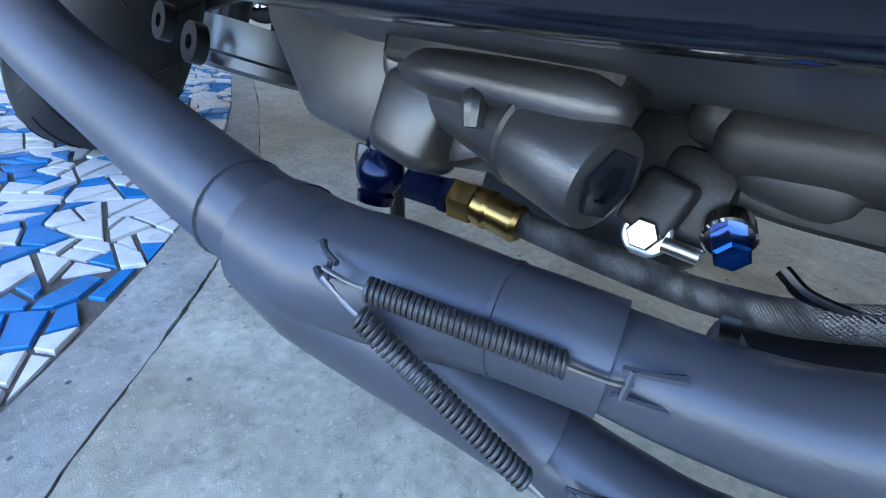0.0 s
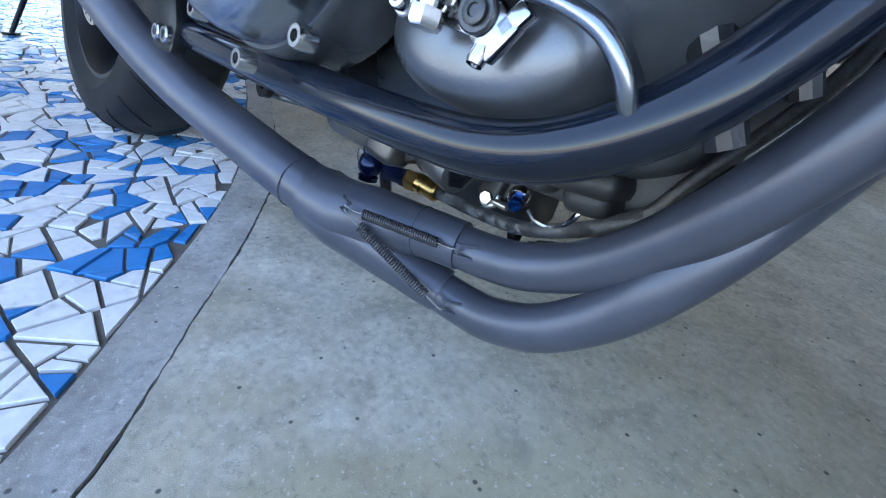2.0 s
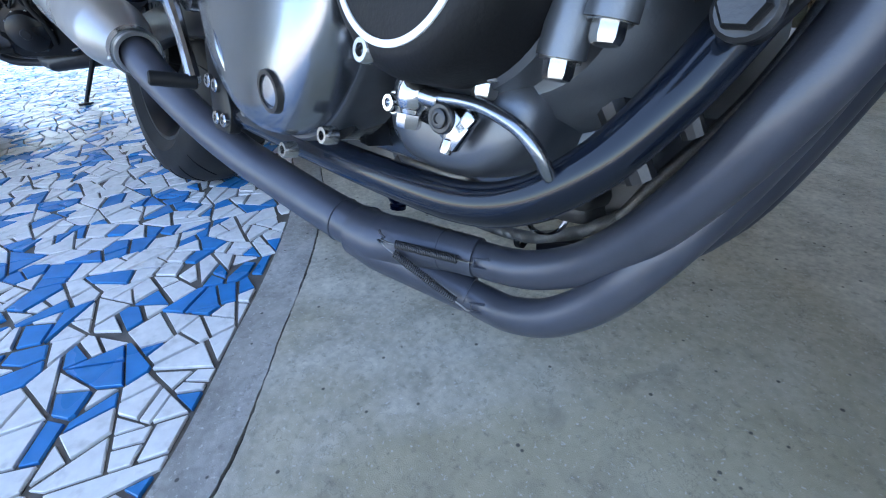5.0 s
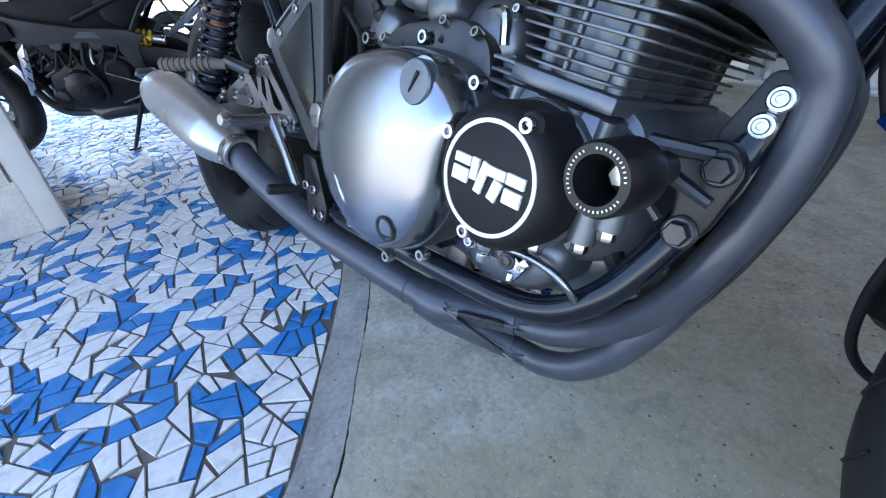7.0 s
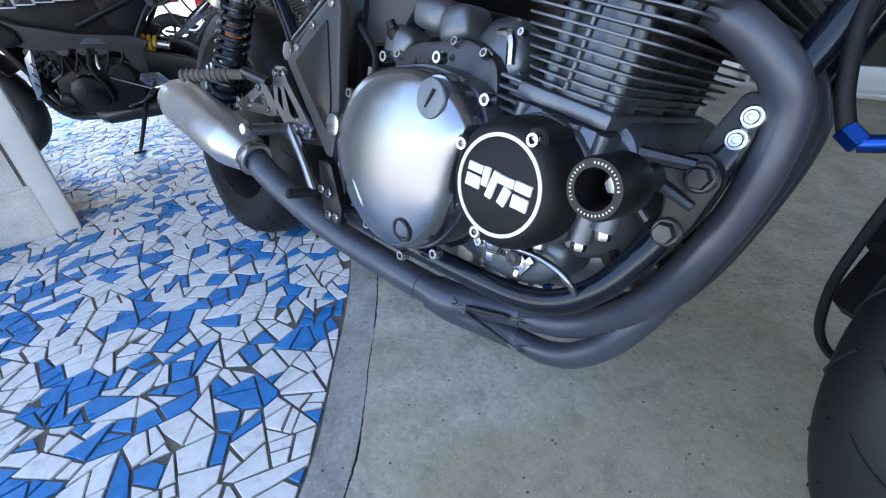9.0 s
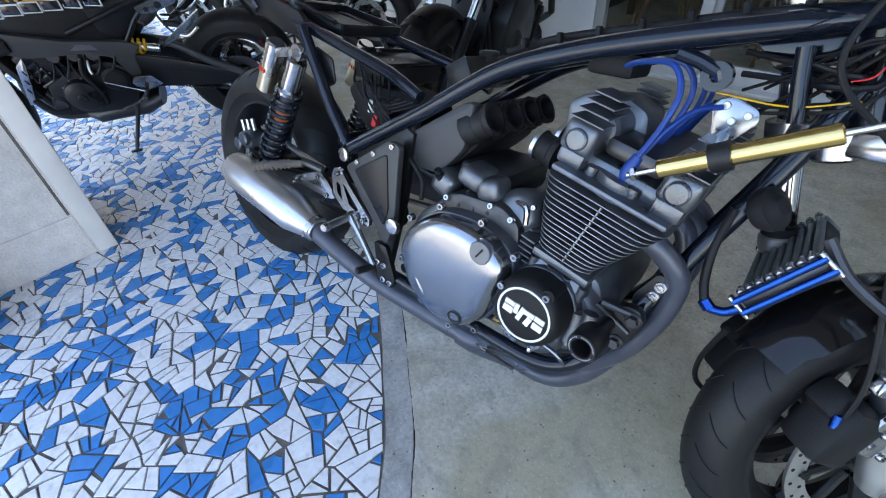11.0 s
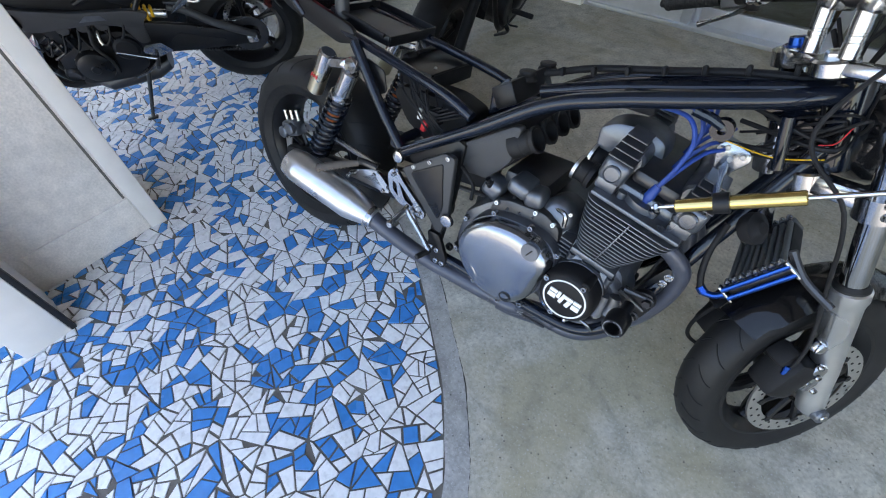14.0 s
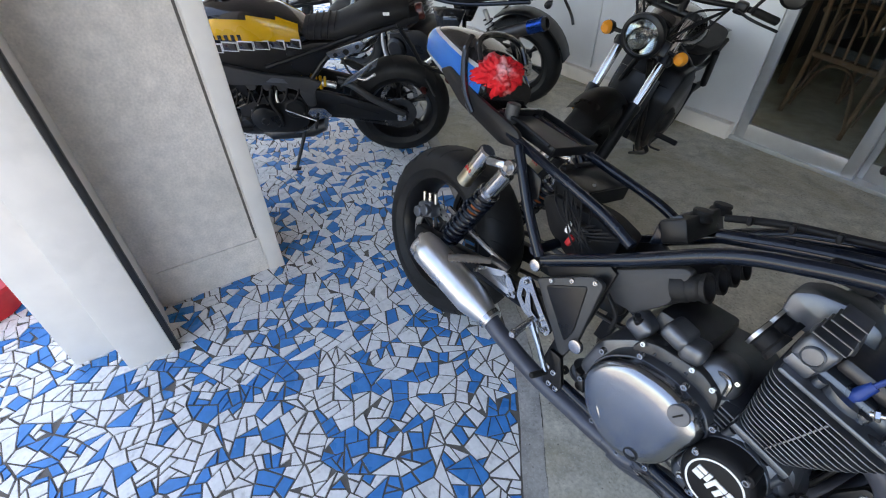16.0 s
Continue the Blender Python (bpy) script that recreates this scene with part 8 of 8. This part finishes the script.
for k in range(8):
    s = kr.choice((-1, 1))
    K("cable", tube([(-0.44, s * 0.22, 1.03), (-0.30 + kr.uniform(-0.03, 0.04), s * (0.14 + kr.uniform(-0.04, 0.04)), 0.97 + kr.uniform(-0.06, 0.05)), (-0.33, s * 0.06, 0.85 + kr.uniform(-0.05, 0.03)), (-0.42, s * 0.04, 0.74)], 0.005, 7), "matte_black", "black cable")
K("brake_hose", tube([(-0.35, 0.11, 0.92), (-0.20, 0.135, 0.75), (-0.08, 0.13, 0.55), (-0.08, 0.11, 0.42)], 0.0045, 8), "matte_black", "black brake hose")
K("reflector_lens", cyl((-0.10, -0.142, 0.50), (-0.10, -0.148, 0.50), 0.022, bevel=0.002), "amber", "amber side reflector")
kf = kmat.inverted() @ Vector((-0.385, 1.575, 0.006))
K("side_stand", tube([(-0.60, 0.14, 0.24), (-0.62, 0.18, 0.18), kf], [0.015, 0.012, 0.009], 10), "satin_black", "black side stand")
K("stand_tang", tube([kf + Vector((0, 0, 0.06)), kf + Vector((0.05, 0.03, 0.05))], 0.005, 6), "satin_black")

# ---- black classic motorcycle by the shop wall ----
cmat = Matrix.Translation((-1.42, 1.55, 0.003)) @ pose(0, 0, 0, 0, 0, -152) @ pose(0, 0, 0, -8, 0, 0)
cb_ = thing("motorcycle", "parked black classic motorcycle with a blue-tipped silencer", "motorcycle", cmat, group="motorcycles at the shop")


def Q(name, bm, mat, label="", parent=None, **kw):
    return part(name, bm, M[mat], parent or cb_, label, **kw)


wheel(cb_, pose(0, 0, 0.31), 0.31, 0.078, 0.216, 6, 0.06, 18)
disc(cb_, pose(0, 0, 0.31), 0.125, 0.09, -0.08, 16)
wheel(cb_, pose(1.45, 0, 0.30), 0.30, 0.06, 0.216, 6, 0.05, 18)
disc(cb_, pose(1.45, 0, 0.30), 0.15, 0.11, -0.065, 16)
for s in (-1, 1):
    Q("swingarm", plate(rounded([(-0.05, 0.28), (-0.05, 0.34), (0.30, 0.38), (0.55, 0.40), (0.55, 0.34), (0.3, 0.32)], 0.015), s * 0.11 - 0.014, s * 0.11 + 0.014, 0.005), "satin_black", "black swingarm")
    sh = Q("shock_absorber", cyl((0.06, s * 0.145, 0.36), (0.20, s * 0.145, 0.68), 0.016, bevel=0.002), "steel", "rear shock with a black spring")
    Q("coil_spring", spring((0.08, s * 0.145, 0.40), (0.18, s * 0.145, 0.63), 0.028, 0.005, 9), "satin_black", parent=sh)
    Q("frame_tube", tube([(1.12, s * 0.03, 0.80), (1.08, s * 0.10, 0.45), (1.0, s * 0.14, 0.22), (0.60, s * 0.14, 0.22), (0.50, s * 0.13, 0.45), (0.52, s * 0.12, 0.66)], 0.016, 10), "frame_black", "black frame tube")
    Q("seat_rail", tube([(1.15, s * 0.03, 0.86), (0.75, s * 0.11, 0.74), (0.40, s * 0.12, 0.69), (-0.10, s * 0.11, 0.74)], 0.013, 10), "frame_black", "black seat rail")
    Q("side_panel", plate(rounded([(0.34, 0.66), (0.60, 0.66), (0.56, 0.48), (0.44, 0.48)], 0.02), s * 0.135 - 0.01, s * 0.135 + 0.01, 0.005), "black_paint", "glossy black side panel")
    Q("badge_bar", box((0.46, s * 0.148, 0.60), (0.11, 0.004, 0.022), 0.003, (0, 4, 0)), "cover_polish", "plain bright badge")
    Q("fork_leg", cyl((1.45, s * 0.10, 0.30), (1.33, s * 0.10, 0.60), 0.026, bevel=0.003), "engine_grey", "grey fork leg")
    Q("fork_tube", cyl((1.34, s * 0.10, 0.58), (1.20, s * 0.10, 0.96), 0.02, bevel=0.002), "chrome", "chrome fork tube")
    Q("foot_peg", cyl((0.58, s * 0.15, 0.32), (0.58, s * 0.24, 0.32), 0.012, bevel=0.003), "rubber", "black foot peg")
    Q("flasher", lathe([(0, 0), (0.008, 0), (0.010, 0.04), (0.022, 0.05), (0.022, 0.075), (0, 0.09)], 20, None, frame_of((-0.22, s * 0.06, 0.74), (-0.22, s * 0.3, 0.74))), "satin_black", "black flasher")
qe = Q("engine", plate(rounded([(0.58, 0.24), (0.56, 0.42), (0.70, 0.50), (0.98, 0.48), (1.02, 0.30), (0.94, 0.22)], 0.03), -0.17, 0.17, 0.02), "satin_black", "black air-cooled engine")
Q("cylinder", box((0.90, 0, 0.56), (0.13, 0.34, 0.22), 0.012, (0, 10, 0)), "cast_dark", "dark finned cylinder block", parent=qe)
for k in range(9):
    Q("cooling_fin", box((0.885 + 0.004 * k, 0, 0.47 + 0.021 * k), (0.20, 0.40, 0.004), 0.001, (0, 10, 0), seg=1), "engine_grey", parent=qe)
Q("cam_cap", cyl((0.93, 0.17, 0.645), (0.93, 0.215, 0.645), 0.032, bevel=0.005), "cover_polish", "bright cam cap", parent=qe)
Q("engine_cover", lathe([(0, 0.04), (0.06, 0.036), (0.08, 0.02), (0.086, 0)], 32, None, frame_of((0.93, 0.165, 0.34), (0.93, 1, 0.34))), "satin_black", parent=qe)
Q("fuel_tank", loft([(0.64, 0.80, 0.09, 0.05), (0.74, 0.83, 0.125, 0.085), (0.92, 0.87, 0.14, 0.11), (1.08, 0.88, 0.12, 0.10), (1.16, 0.87, 0.07, 0.06)], 24, 2.6), "black_paint", "glossy black fuel tank")
qs = Q("seat", loft([(0.70, 0.75, 0.09, 0.04), (0.60, 0.735, 0.12, 0.055), (0.38, 0.725, 0.13, 0.055), (0.20, 0.755, 0.125, 0.05), (0.02, 0.775, 0.115, 0.045), (-0.10, 0.79, 0.09, 0.03)], 22, 2.8), "seat", "ribbed black dual seat")
for k in range(9):
    x = 0.58 - 0.04 * k
    Q("seam", tube([(x, 0.125, 0.715), (x - 0.004, 0.10, 0.775), (x - 0.004, -0.10, 0.775), (x, -0.125, 0.715)], 0.004, 6, 3), "matte_black", parent=qs)
Q("tail_cowl", loft([(0.05, 0.755, 0.115, 0.04), (-0.10, 0.775, 0.11, 0.045), (-0.24, 0.80, 0.085, 0.035), (-0.33, 0.81, 0.05, 0.02)], 20, 2.8), "black_paint", "glossy black tail cowl")
Q("pinstripe", tube([(0.05, 0.119, 0.765), (-0.10, 0.114, 0.79), (-0.24, 0.088, 0.812)], 0.003, 6), "gold")
qx = Q("silencer", cyl((0.50, 0.185, 0.40), (-0.14, 0.195, 0.625), 0.038, 0.042, 28, 0.004), "cast_dark", "dark silencer with a blue tip")
Q("blue_tip", lathe([(0.030, 0.0), (0.043, 0.0), (0.043, 0.10), (0.034, 0.104), (0.030, 0.10)], 28, None, frame_of((-0.13, 0.195, 0.621), (-0.25, 0.196, 0.663)), closed=True), "blue_anod", "heat-blued silencer tip", parent=qx)
Q("tip_end", lathe([(0.028, 0.09), (0.040, 0.10), (0.038, 0.125), (0.030, 0.125)], 28, None, frame_of((-0.13, 0.195, 0.621), (-0.25, 0.196, 0.663)), closed=True), "satin_black", parent=qx)
Q("header_pipe", tube([(0.98, 0.10, 0.52), (1.08, 0.12, 0.40), (1.02, 0.16, 0.20), (0.80, 0.18, 0.19), (0.50, 0.185, 0.40)], 0.021, 12), "steel", "steel header pipe")
Q("rear_fender", moved(plate([(0.345 * math.cos(radians(a)), 0.345 * math.sin(radians(a))) for a in range(60, 171, 10)] + [(0.333 * math.cos(radians(a)), 0.333 * math.sin(radians(a))) for a in range(170, 59, -10)], -0.07, 0.07, 0.004), pose(0, 0, 0.31)), "satin_black", "black rear fender")
Q("plate_carrier", tube([(-0.26, 0, 0.77), (-0.33, 0.0, 0.66), (-0.36, 0.02, 0.60)], 0.009, 8), "satin_black", "black plate carrier")
Q("steering_head", cyl((1.20, 0, 0.68), (1.14, 0, 0.92), 0.032, bevel=0.004), "frame_black")
Q("headlight", lathe([(0, -0.08), (0.06, -0.06), (0.09, 0.0), (0.09, 0.03), (0, 0.05)], 32, None, frame_of((1.30, 0, 0.86), (1.7, 0, 0.84))), "black_paint", "round black headlight")
Q("handlebar", tube([(0.98, 0.36, 1.02), (1.08, 0.2, 1.04), (1.15, 0.06, 1.0), (1.15, -0.06, 1.0), (1.08, -0.2, 1.04), (0.98, -0.36, 1.02)], 0.012, 10), "satin_black", "black handlebar")
Q("side_stand", tube([(0.60, 0.12, 0.24), (0.58, 0.24, -0.03)], 0.011, 8), "satin_black", "black side stand")

# ---- pale sport motorcycle beside the front wheel ----
smat = Matrix.Translation((1.885, 1.31, 0.003)) @ pose(0, 0, 0, 0, 0, 186) @ pose(0, 0, 0, -9, 0, 0)
wb = thing("motorcycle", "parked pale white and blue faired sport motorcycle", "motorcycle", smat, group="motorcycles at the shop")
pale = material("pale_fairing", (0.62, 0.72, 0.80), 0.2, vary=0.04, coat=0.7)


def W(name, bm, mat, label="", parent=None, **kw):
    return part(name, bm, pale if mat == "pale" else M[mat], parent or wb, label, **kw)


ww = wheel(wb, pose(0, 0, 0.298), 0.298, 0.058, 0.216, 5, 0.05, 22)
W("rim_edge", lathe([(0.200, -0.050), (0.218, -0.052), (0.216, -0.040), (0.196, -0.040)], 56, None, lying(pose(0, 0, 0.298)), closed=True), "champagne", "pale rim edge", parent=ww)
W("rim_edge", lathe([(0.200, 0.050), (0.218, 0.052), (0.216, 0.040), (0.196, 0.040)], 56, None, lying(pose(0, 0, 0.298)), closed=True), "champagne", "pale rim edge", parent=ww)
disc(wb, pose(0, 0, 0.298), 0.15, 0.11, 0.062, 18)
disc(wb, pose(0, 0, 0.298), 0.15, 0.11, -0.062, 18)
wheel(wb, pose(-1.40, 0, 0.312), 0.312, 0.085, 0.216, 5, 0.06, 16)
for s in (-1, 1):
    wl = W("fork_leg", cyl((0, s * 0.10, 0.29), (-0.14, s * 0.10, 0.66), 0.027, bevel=0.003), "cover_polish", "alloy fork leg")
    W("front_caliper", box((-0.07, s * 0.085, 0.36), (0.06, 0.06, 0.11), 0.014, (0, -20, 0)), "satin_black", "black brake caliper", parent=wl)
    W("fork_tube", cyl((-0.13, s * 0.10, 0.64), (-0.25, s * 0.10, 0.95), 0.024, bevel=0.003), "chrome", "chrome fork tube")
    W("side_fairing", moved(loft([(0.30, 0.66, 0.012, 0.06), (0.22, 0.65, 0.035, 0.13), (0.06, 0.66, 0.05, 0.20), (-0.14, 0.64, 0.055, 0.25), (-0.32, 0.60, 0.05, 0.27), (-0.52, 0.55, 0.045, 0.24), (-0.72, 0.48, 0.02, 0.10)], 20, 2.6), Matrix.Translation((0, s * 0.19, 0))), "pale", "pale blue-white side fairing")
    W("head_lamp", moved(loft([(0.36, 0.76, 0.012, 0.018), (0.31, 0.79, 0.034, 0.040), (0.18, 0.83, 0.030, 0.032)], 16), Matrix.Translation((0, s * 0.13, 0))), "black_seal", "dark slanted headlight")
    W("mirror", loft([(-0.10, 1.08, 0.03, 0.02), (-0.14, 1.09, 0.06, 0.035), (-0.19, 1.09, 0.05, 0.03)], 14) if s > 0 else moved(loft([(-0.10, 1.08, 0.03, 0.02), (-0.14, 1.09, 0.06, 0.035), (-0.19, 1.09, 0.05, 0.03)], 14), Matrix.Translation((0, -0.30, 0))), "pale", "pale mirror")
    W("flasher", lathe([(0, 0), (0.010, 0), (0.022, 0.03), (0.016, 0.07), (0, 0.08)], 18, None, frame_of((0.12, s * 0.235, 0.68), (0.12, s * 0.5, 0.68))), "amber", "amber flasher")
    W("dark_vent", moved(loft([(-0.30, 0.60, 0.004, 0.03), (-0.40, 0.60, 0.008, 0.07), (-0.55, 0.56, 0.004, 0.02)], 14), Matrix.Translation((0, s * 0.238, 0))), "matte_black", "dark fairing vent")
W("nose_fairing", loft([(0.36, 0.76, 0.04, 0.04), (0.28, 0.79, 0.13, 0.09), (0.12, 0.85, 0.19, 0.12), (-0.10, 0.91, 0.20, 0.10), (-0.22, 0.92, 0.19, 0.08)], 24, 2.6), "pale", "pale nose fairing")
W("windshield", loft([(0.10, 0.96, 0.05, 0.015), (-0.02, 1.03, 0.11, 0.03), (-0.18, 1.10, 0.13, 0.03)], 18), "black_seal", "dark smoked windshield")
W("front_fender", moved(plate([(0.325 * math.cos(radians(a)), 0.325 * math.sin(radians(a))) for a in range(40, 141, 10)] + [(0.312 * math.cos(radians(a)), 0.312 * math.sin(radians(a))) for a in range(140, 39, -10)], -0.06, 0.06, 0.004), pose(0, 0, 0.298)), "pale", "pale front fender")
W("fuel_tank", loft([(-0.36, 0.86, 0.10, 0.06), (-0.50, 0.90, 0.15, 0.10), (-0.70, 0.86, 0.14, 0.09), (-0.84, 0.80, 0.08, 0.04)], 24), "pale", "pale fuel tank")
W("seat", loft([(-0.80, 0.79, 0.08, 0.03), (-0.95, 0.78, 0.13, 0.04), (-1.15, 0.82, 0.12, 0.04), (-1.40, 0.90, 0.09, 0.03)], 18), "seat", "black seat")
W("tail_cowl", loft([(-0.95, 0.74, 0.12, 0.05), (-1.2, 0.80, 0.12, 0.06), (-1.5, 0.89, 0.06, 0.03)], 18), "pale", "pale tail cowl")
W("engine", plate(rounded([(-0.36, 0.30), (-0.40, 0.62), (-0.80, 0.62), (-0.92, 0.40), (-0.80, 0.20), (-0.46, 0.20)], 0.03), -0.15, 0.15, 0.02), "cast_dark", "dark engine block")
W("swingarm", plate(rounded([(-1.45, 0.28), (-1.45, 0.34), (-0.88, 0.44), (-0.86, 0.36)], 0.015), -0.13, 0.13, 0.006), "cover_polish", "alloy swingarm")
W("side_stand", tube([(-0.75, 0.14, 0.24), (-0.78, 0.26, -0.03)], 0.011, 8), "satin_black", "black side stand")

# ---- crumpled red and white cloth on the tail ----
cl_m = bmesh.new()
bmesh.ops.create_icosphere(cl_m, subdivisions=5, radius=1.0)
for v in cl_m.verts:
    q = v.co.copy()
    n = noise.noise(q * 1.7 + Vector((3, 1, 7))) * 0.30
    f = abs(noise.noise(q * 3.6 + Vector((n * 3, 2, 5))))
    g = abs(noise.noise(q * 7.5 + Vector((1, n * 4, 2))))
    r = 0.95 + 0.6 * n - 0.20 * (1 - min(1.0, f * 3.5)) - 0.10 * (1 - min(1.0, g * 3.5))
    v.co = Vector((q.x * 0.092, q.y * 0.080, q.z * 0.070)) * r
cloth = tagged(finish(moved(cl_m, bike.matrix_world @ pose(0.075, -0.045, 0.893, 0, -18, 0)), "cloth", M["red_cloth"], sharp=3.0), "crumpled red and white cloth on the tail", "cloth")

# ---- red bike, post and pot further off ----
rb_ = thing("motorcycle", "red small motorcycle parked far behind", "motorcycle", Matrix.Translation((-4.3, 0.75, 0.0)) @ pose(0, 0, 0, 0, 0, 70), group="motorcycles at the shop")
wheel(rb_, pose(0, 0, 0.27), 0.27, 0.05, 0.19, 6, 0.05, 14)
wheel(rb_, pose(1.22, 0, 0.27), 0.27, 0.045, 0.19, 6, 0.05, 14)
part("fuel_tank", loft([(0.45, 0.74, 0.08, 0.04), (0.60, 0.79, 0.12, 0.09), (0.80, 0.80, 0.11, 0.09), (0.90, 0.78, 0.05, 0.04)], 20), M["red"], rb_, "red fuel tank")
part("body_cover", loft([(0.30, 0.60, 0.10, 0.08), (0.55, 0.52, 0.13, 0.16), (0.85, 0.50, 0.12, 0.16), (1.0, 0.62, 0.08, 0.12)], 20), M["red"], rb_, "red body cover")
part("seat", loft([(0.50, 0.74, 0.07, 0.03), (0.30, 0.74, 0.12, 0.04), (-0.05, 0.78, 0.10, 0.04)], 18), M["seat"], rb_, "black seat")
part("engine", plate(rounded([(0.45, 0.22), (0.45, 0.42), (0.80, 0.42), (0.82, 0.24)], 0.03), -0.12, 0.12, 0.02), M["cast_dark"], rb_, "dark engine")
part("rear_fender", loft([(0.15, 0.66, 0.08, 0.04), (-0.10, 0.68, 0.08, 0.05), (-0.30, 0.64, 0.05, 0.03)], 16), M["red"], rb_, "red rear fender")
for s in (-1, 1):
    part("fork_leg", cyl((1.22, s * 0.08, 0.27), (0.98, s * 0.08, 0.90), 0.022, bevel=0.002), M["chrome"], rb_, "chrome fork leg")
    part("swingarm", cyl((0, s * 0.08, 0.27), (0.5, s * 0.08, 0.32), 0.018, bevel=0.002), M["satin_black"], rb_, "black swingarm")
part("handlebar", tube([(0.84, 0.34, 0.98), (0.93, 0.15, 1.0), (0.95, 0, 0.96), (0.93, -0.15, 1.0), (0.84, -0.34, 0.98)], 0.012, 8), M["satin_black"], rb_, "black handlebar")
part("headlight", lathe([(0, -0.06), (0.07, -0.02), (0.08, 0.02), (0, 0.04)], 24, None, frame_of((1.03, 0, 0.84), (1.5, 0, 0.84))), M["chrome"], rb_, "chrome headlight")
part("side_stand", tube([(0.55, 0.10, 0.25), (0.55, 0.18, 0.02)], 0.01, 8), M["satin_black"], rb_, "black side stand")
post = thing("post", "white painted post at the edge of the forecourt", "post", Matrix.Translation((-4.0, 1.20, 0)))
part("shaft", box((0, 0, 1.4), (0.09, 0.09, 2.8), 0.006), M["white_paint"], post)
part("base_plate", box((0, 0, 0.006), (0.16, 0.16, 0.012), 0.003), M["white_paint"], post)
pot = thing("flower_pot", "dark red round pot beside the door jamb", "pot", Matrix.Translation((-0.93, -1.625, 0)) @ Matrix.Diagonal((1, 1, 0.6, 1)))
part("pot_body", lathe([(0, 0.0), (0.10, 0.0), (0.115, 0.01), (0.145, 0.20), (0.155, 0.205), (0.155, 0.235), (0.143, 0.235), (0.135, 0.20), (0, 0.19)], 40), M["red"], pot)

# ---- behind the glass: table with papers, rattan chair ----
tb_ = thing("table", "dark table with papers behind the glass doors", "table", Matrix.Translation((0.0, 3.80, 0)))
part("tabletop", box((0, 0, 0.70), (1.1, 0.6, 0.03), 0.006), M["wood"], tb_)
for sx in (-0.5, 0.5):
    for sy in (-0.25, 0.25):
        part("leg", box((sx, sy, 0.342), (0.045, 0.045, 0.684), 0.005), M["wood"], tb_)
pr = random.Random(3)
for k in range(9):
    mt_ = M[pr.choice(("white_print", "white_print", "blue_paint", "yellow_paint", "grey_plastic"))]
    h = pr.uniform(0.008, 0.03)
    pp = finish(box((0, 0, h / 2), (0.21, 0.29, h), 0.002), "magazine", mt_)
    pp.matrix_world = Matrix.Translation((-0.35 + 0.1 * k + pr.uniform(-0.03, 0.03), 3.70 + pr.uniform(-0.05, 0.18), 0.716 + 0.031 * (k % 2))) @ pose(0, 0, 0, 0, 0, pr.uniform(-40, 40))
    tagged(pp, "loose magazine lying on the table", "magazine", group="magazines on the table")


def rattan_chair(m):
    ch = thing("rattan_chair", "brown rattan chair with a patterned cushion", "chair", m, group="rattan chairs behind the glass")
    for sx in (-1, 1):
        part("front_leg", tube([(sx * 0.24, -0.24, 0.0), (sx * 0.235, -0.235, 0.30), (sx * 0.25, -0.25, 0.62)], 0.015, 10), M["wood"], ch)
        part("back_leg", tube([(sx * 0.24, 0.26, 0.0), (sx * 0.235, 0.23, 0.40), (sx * 0.25, 0.28, 0.85)], 0.015, 10), M["wood"], ch)
        part("armrest", tube([(sx * 0.25, 0.27, 0.66), (sx * 0.27, 0.0, 0.66), (sx * 0.25, -0.26, 0.62)], 0.016, 10), M["wood"], ch)
        part("side_arch", tube([(sx * 0.24, -0.22, 0.08), (sx * 0.24, -0.12, 0.34), (sx * 0.24, 0.0, 0.385), (sx * 0.24, 0.12, 0.34), (sx * 0.24, 0.22, 0.08)], 0.010, 8), M["wood"], ch)
        part("arm_arch", tube([(sx * 0.25, -0.18, 0.43), (sx * 0.255, -0.10, 0.58), (sx * 0.26, 0.0, 0.625), (sx * 0.255, 0.10, 0.58), (sx * 0.25, 0.18, 0.43)], 0.009, 8), M["wood"], ch)
    part("seat", box((0, 0, 0.40), (0.48, 0.48, 0.04), 0.015), M["wood"], ch)
    part("cushion", box((0, 0, 0.45), (0.45, 0.45, 0.07), 0.03), M["grey_plastic"], ch, "grey patterned cushion")
    part("back_rail", tube([(-0.25, 0.28, 0.85), (-0.13, 0.30, 0.90), (0, 0.305, 0.91), (0.13, 0.30, 0.90), (0.25, 0.28, 0.85)], 0.016, 10), M["wood"], ch)
    for k in range(5):
        x = -0.16 + 0.08 * k
        part("back_cane", tube([(x, 0.245, 0.42), (x, 0.27, 0.65), (x * 1.05, 0.302, 0.895)], 0.008, 8), M["wood"], ch)
    for y in (-0.235, 0.235):
        part("front_arch", tube([(-0.22, y, 0.06), (-0.12, y, 0.32), (0, y, 0.375), (0.12, y, 0.32), (0.22, y, 0.06)], 0.010, 8), M["wood"], ch)
    return ch


rc_ = rattan_chair(Matrix.Translation((0.10, 3.15, 0)) @ pose(0, 0, 0, 0, 0, 160))
copy_thing(rc_, Matrix.Translation((0.85, 3.0, 0)) @ pose(0, 0, 0, 0, 0, 200))


build_tiles()
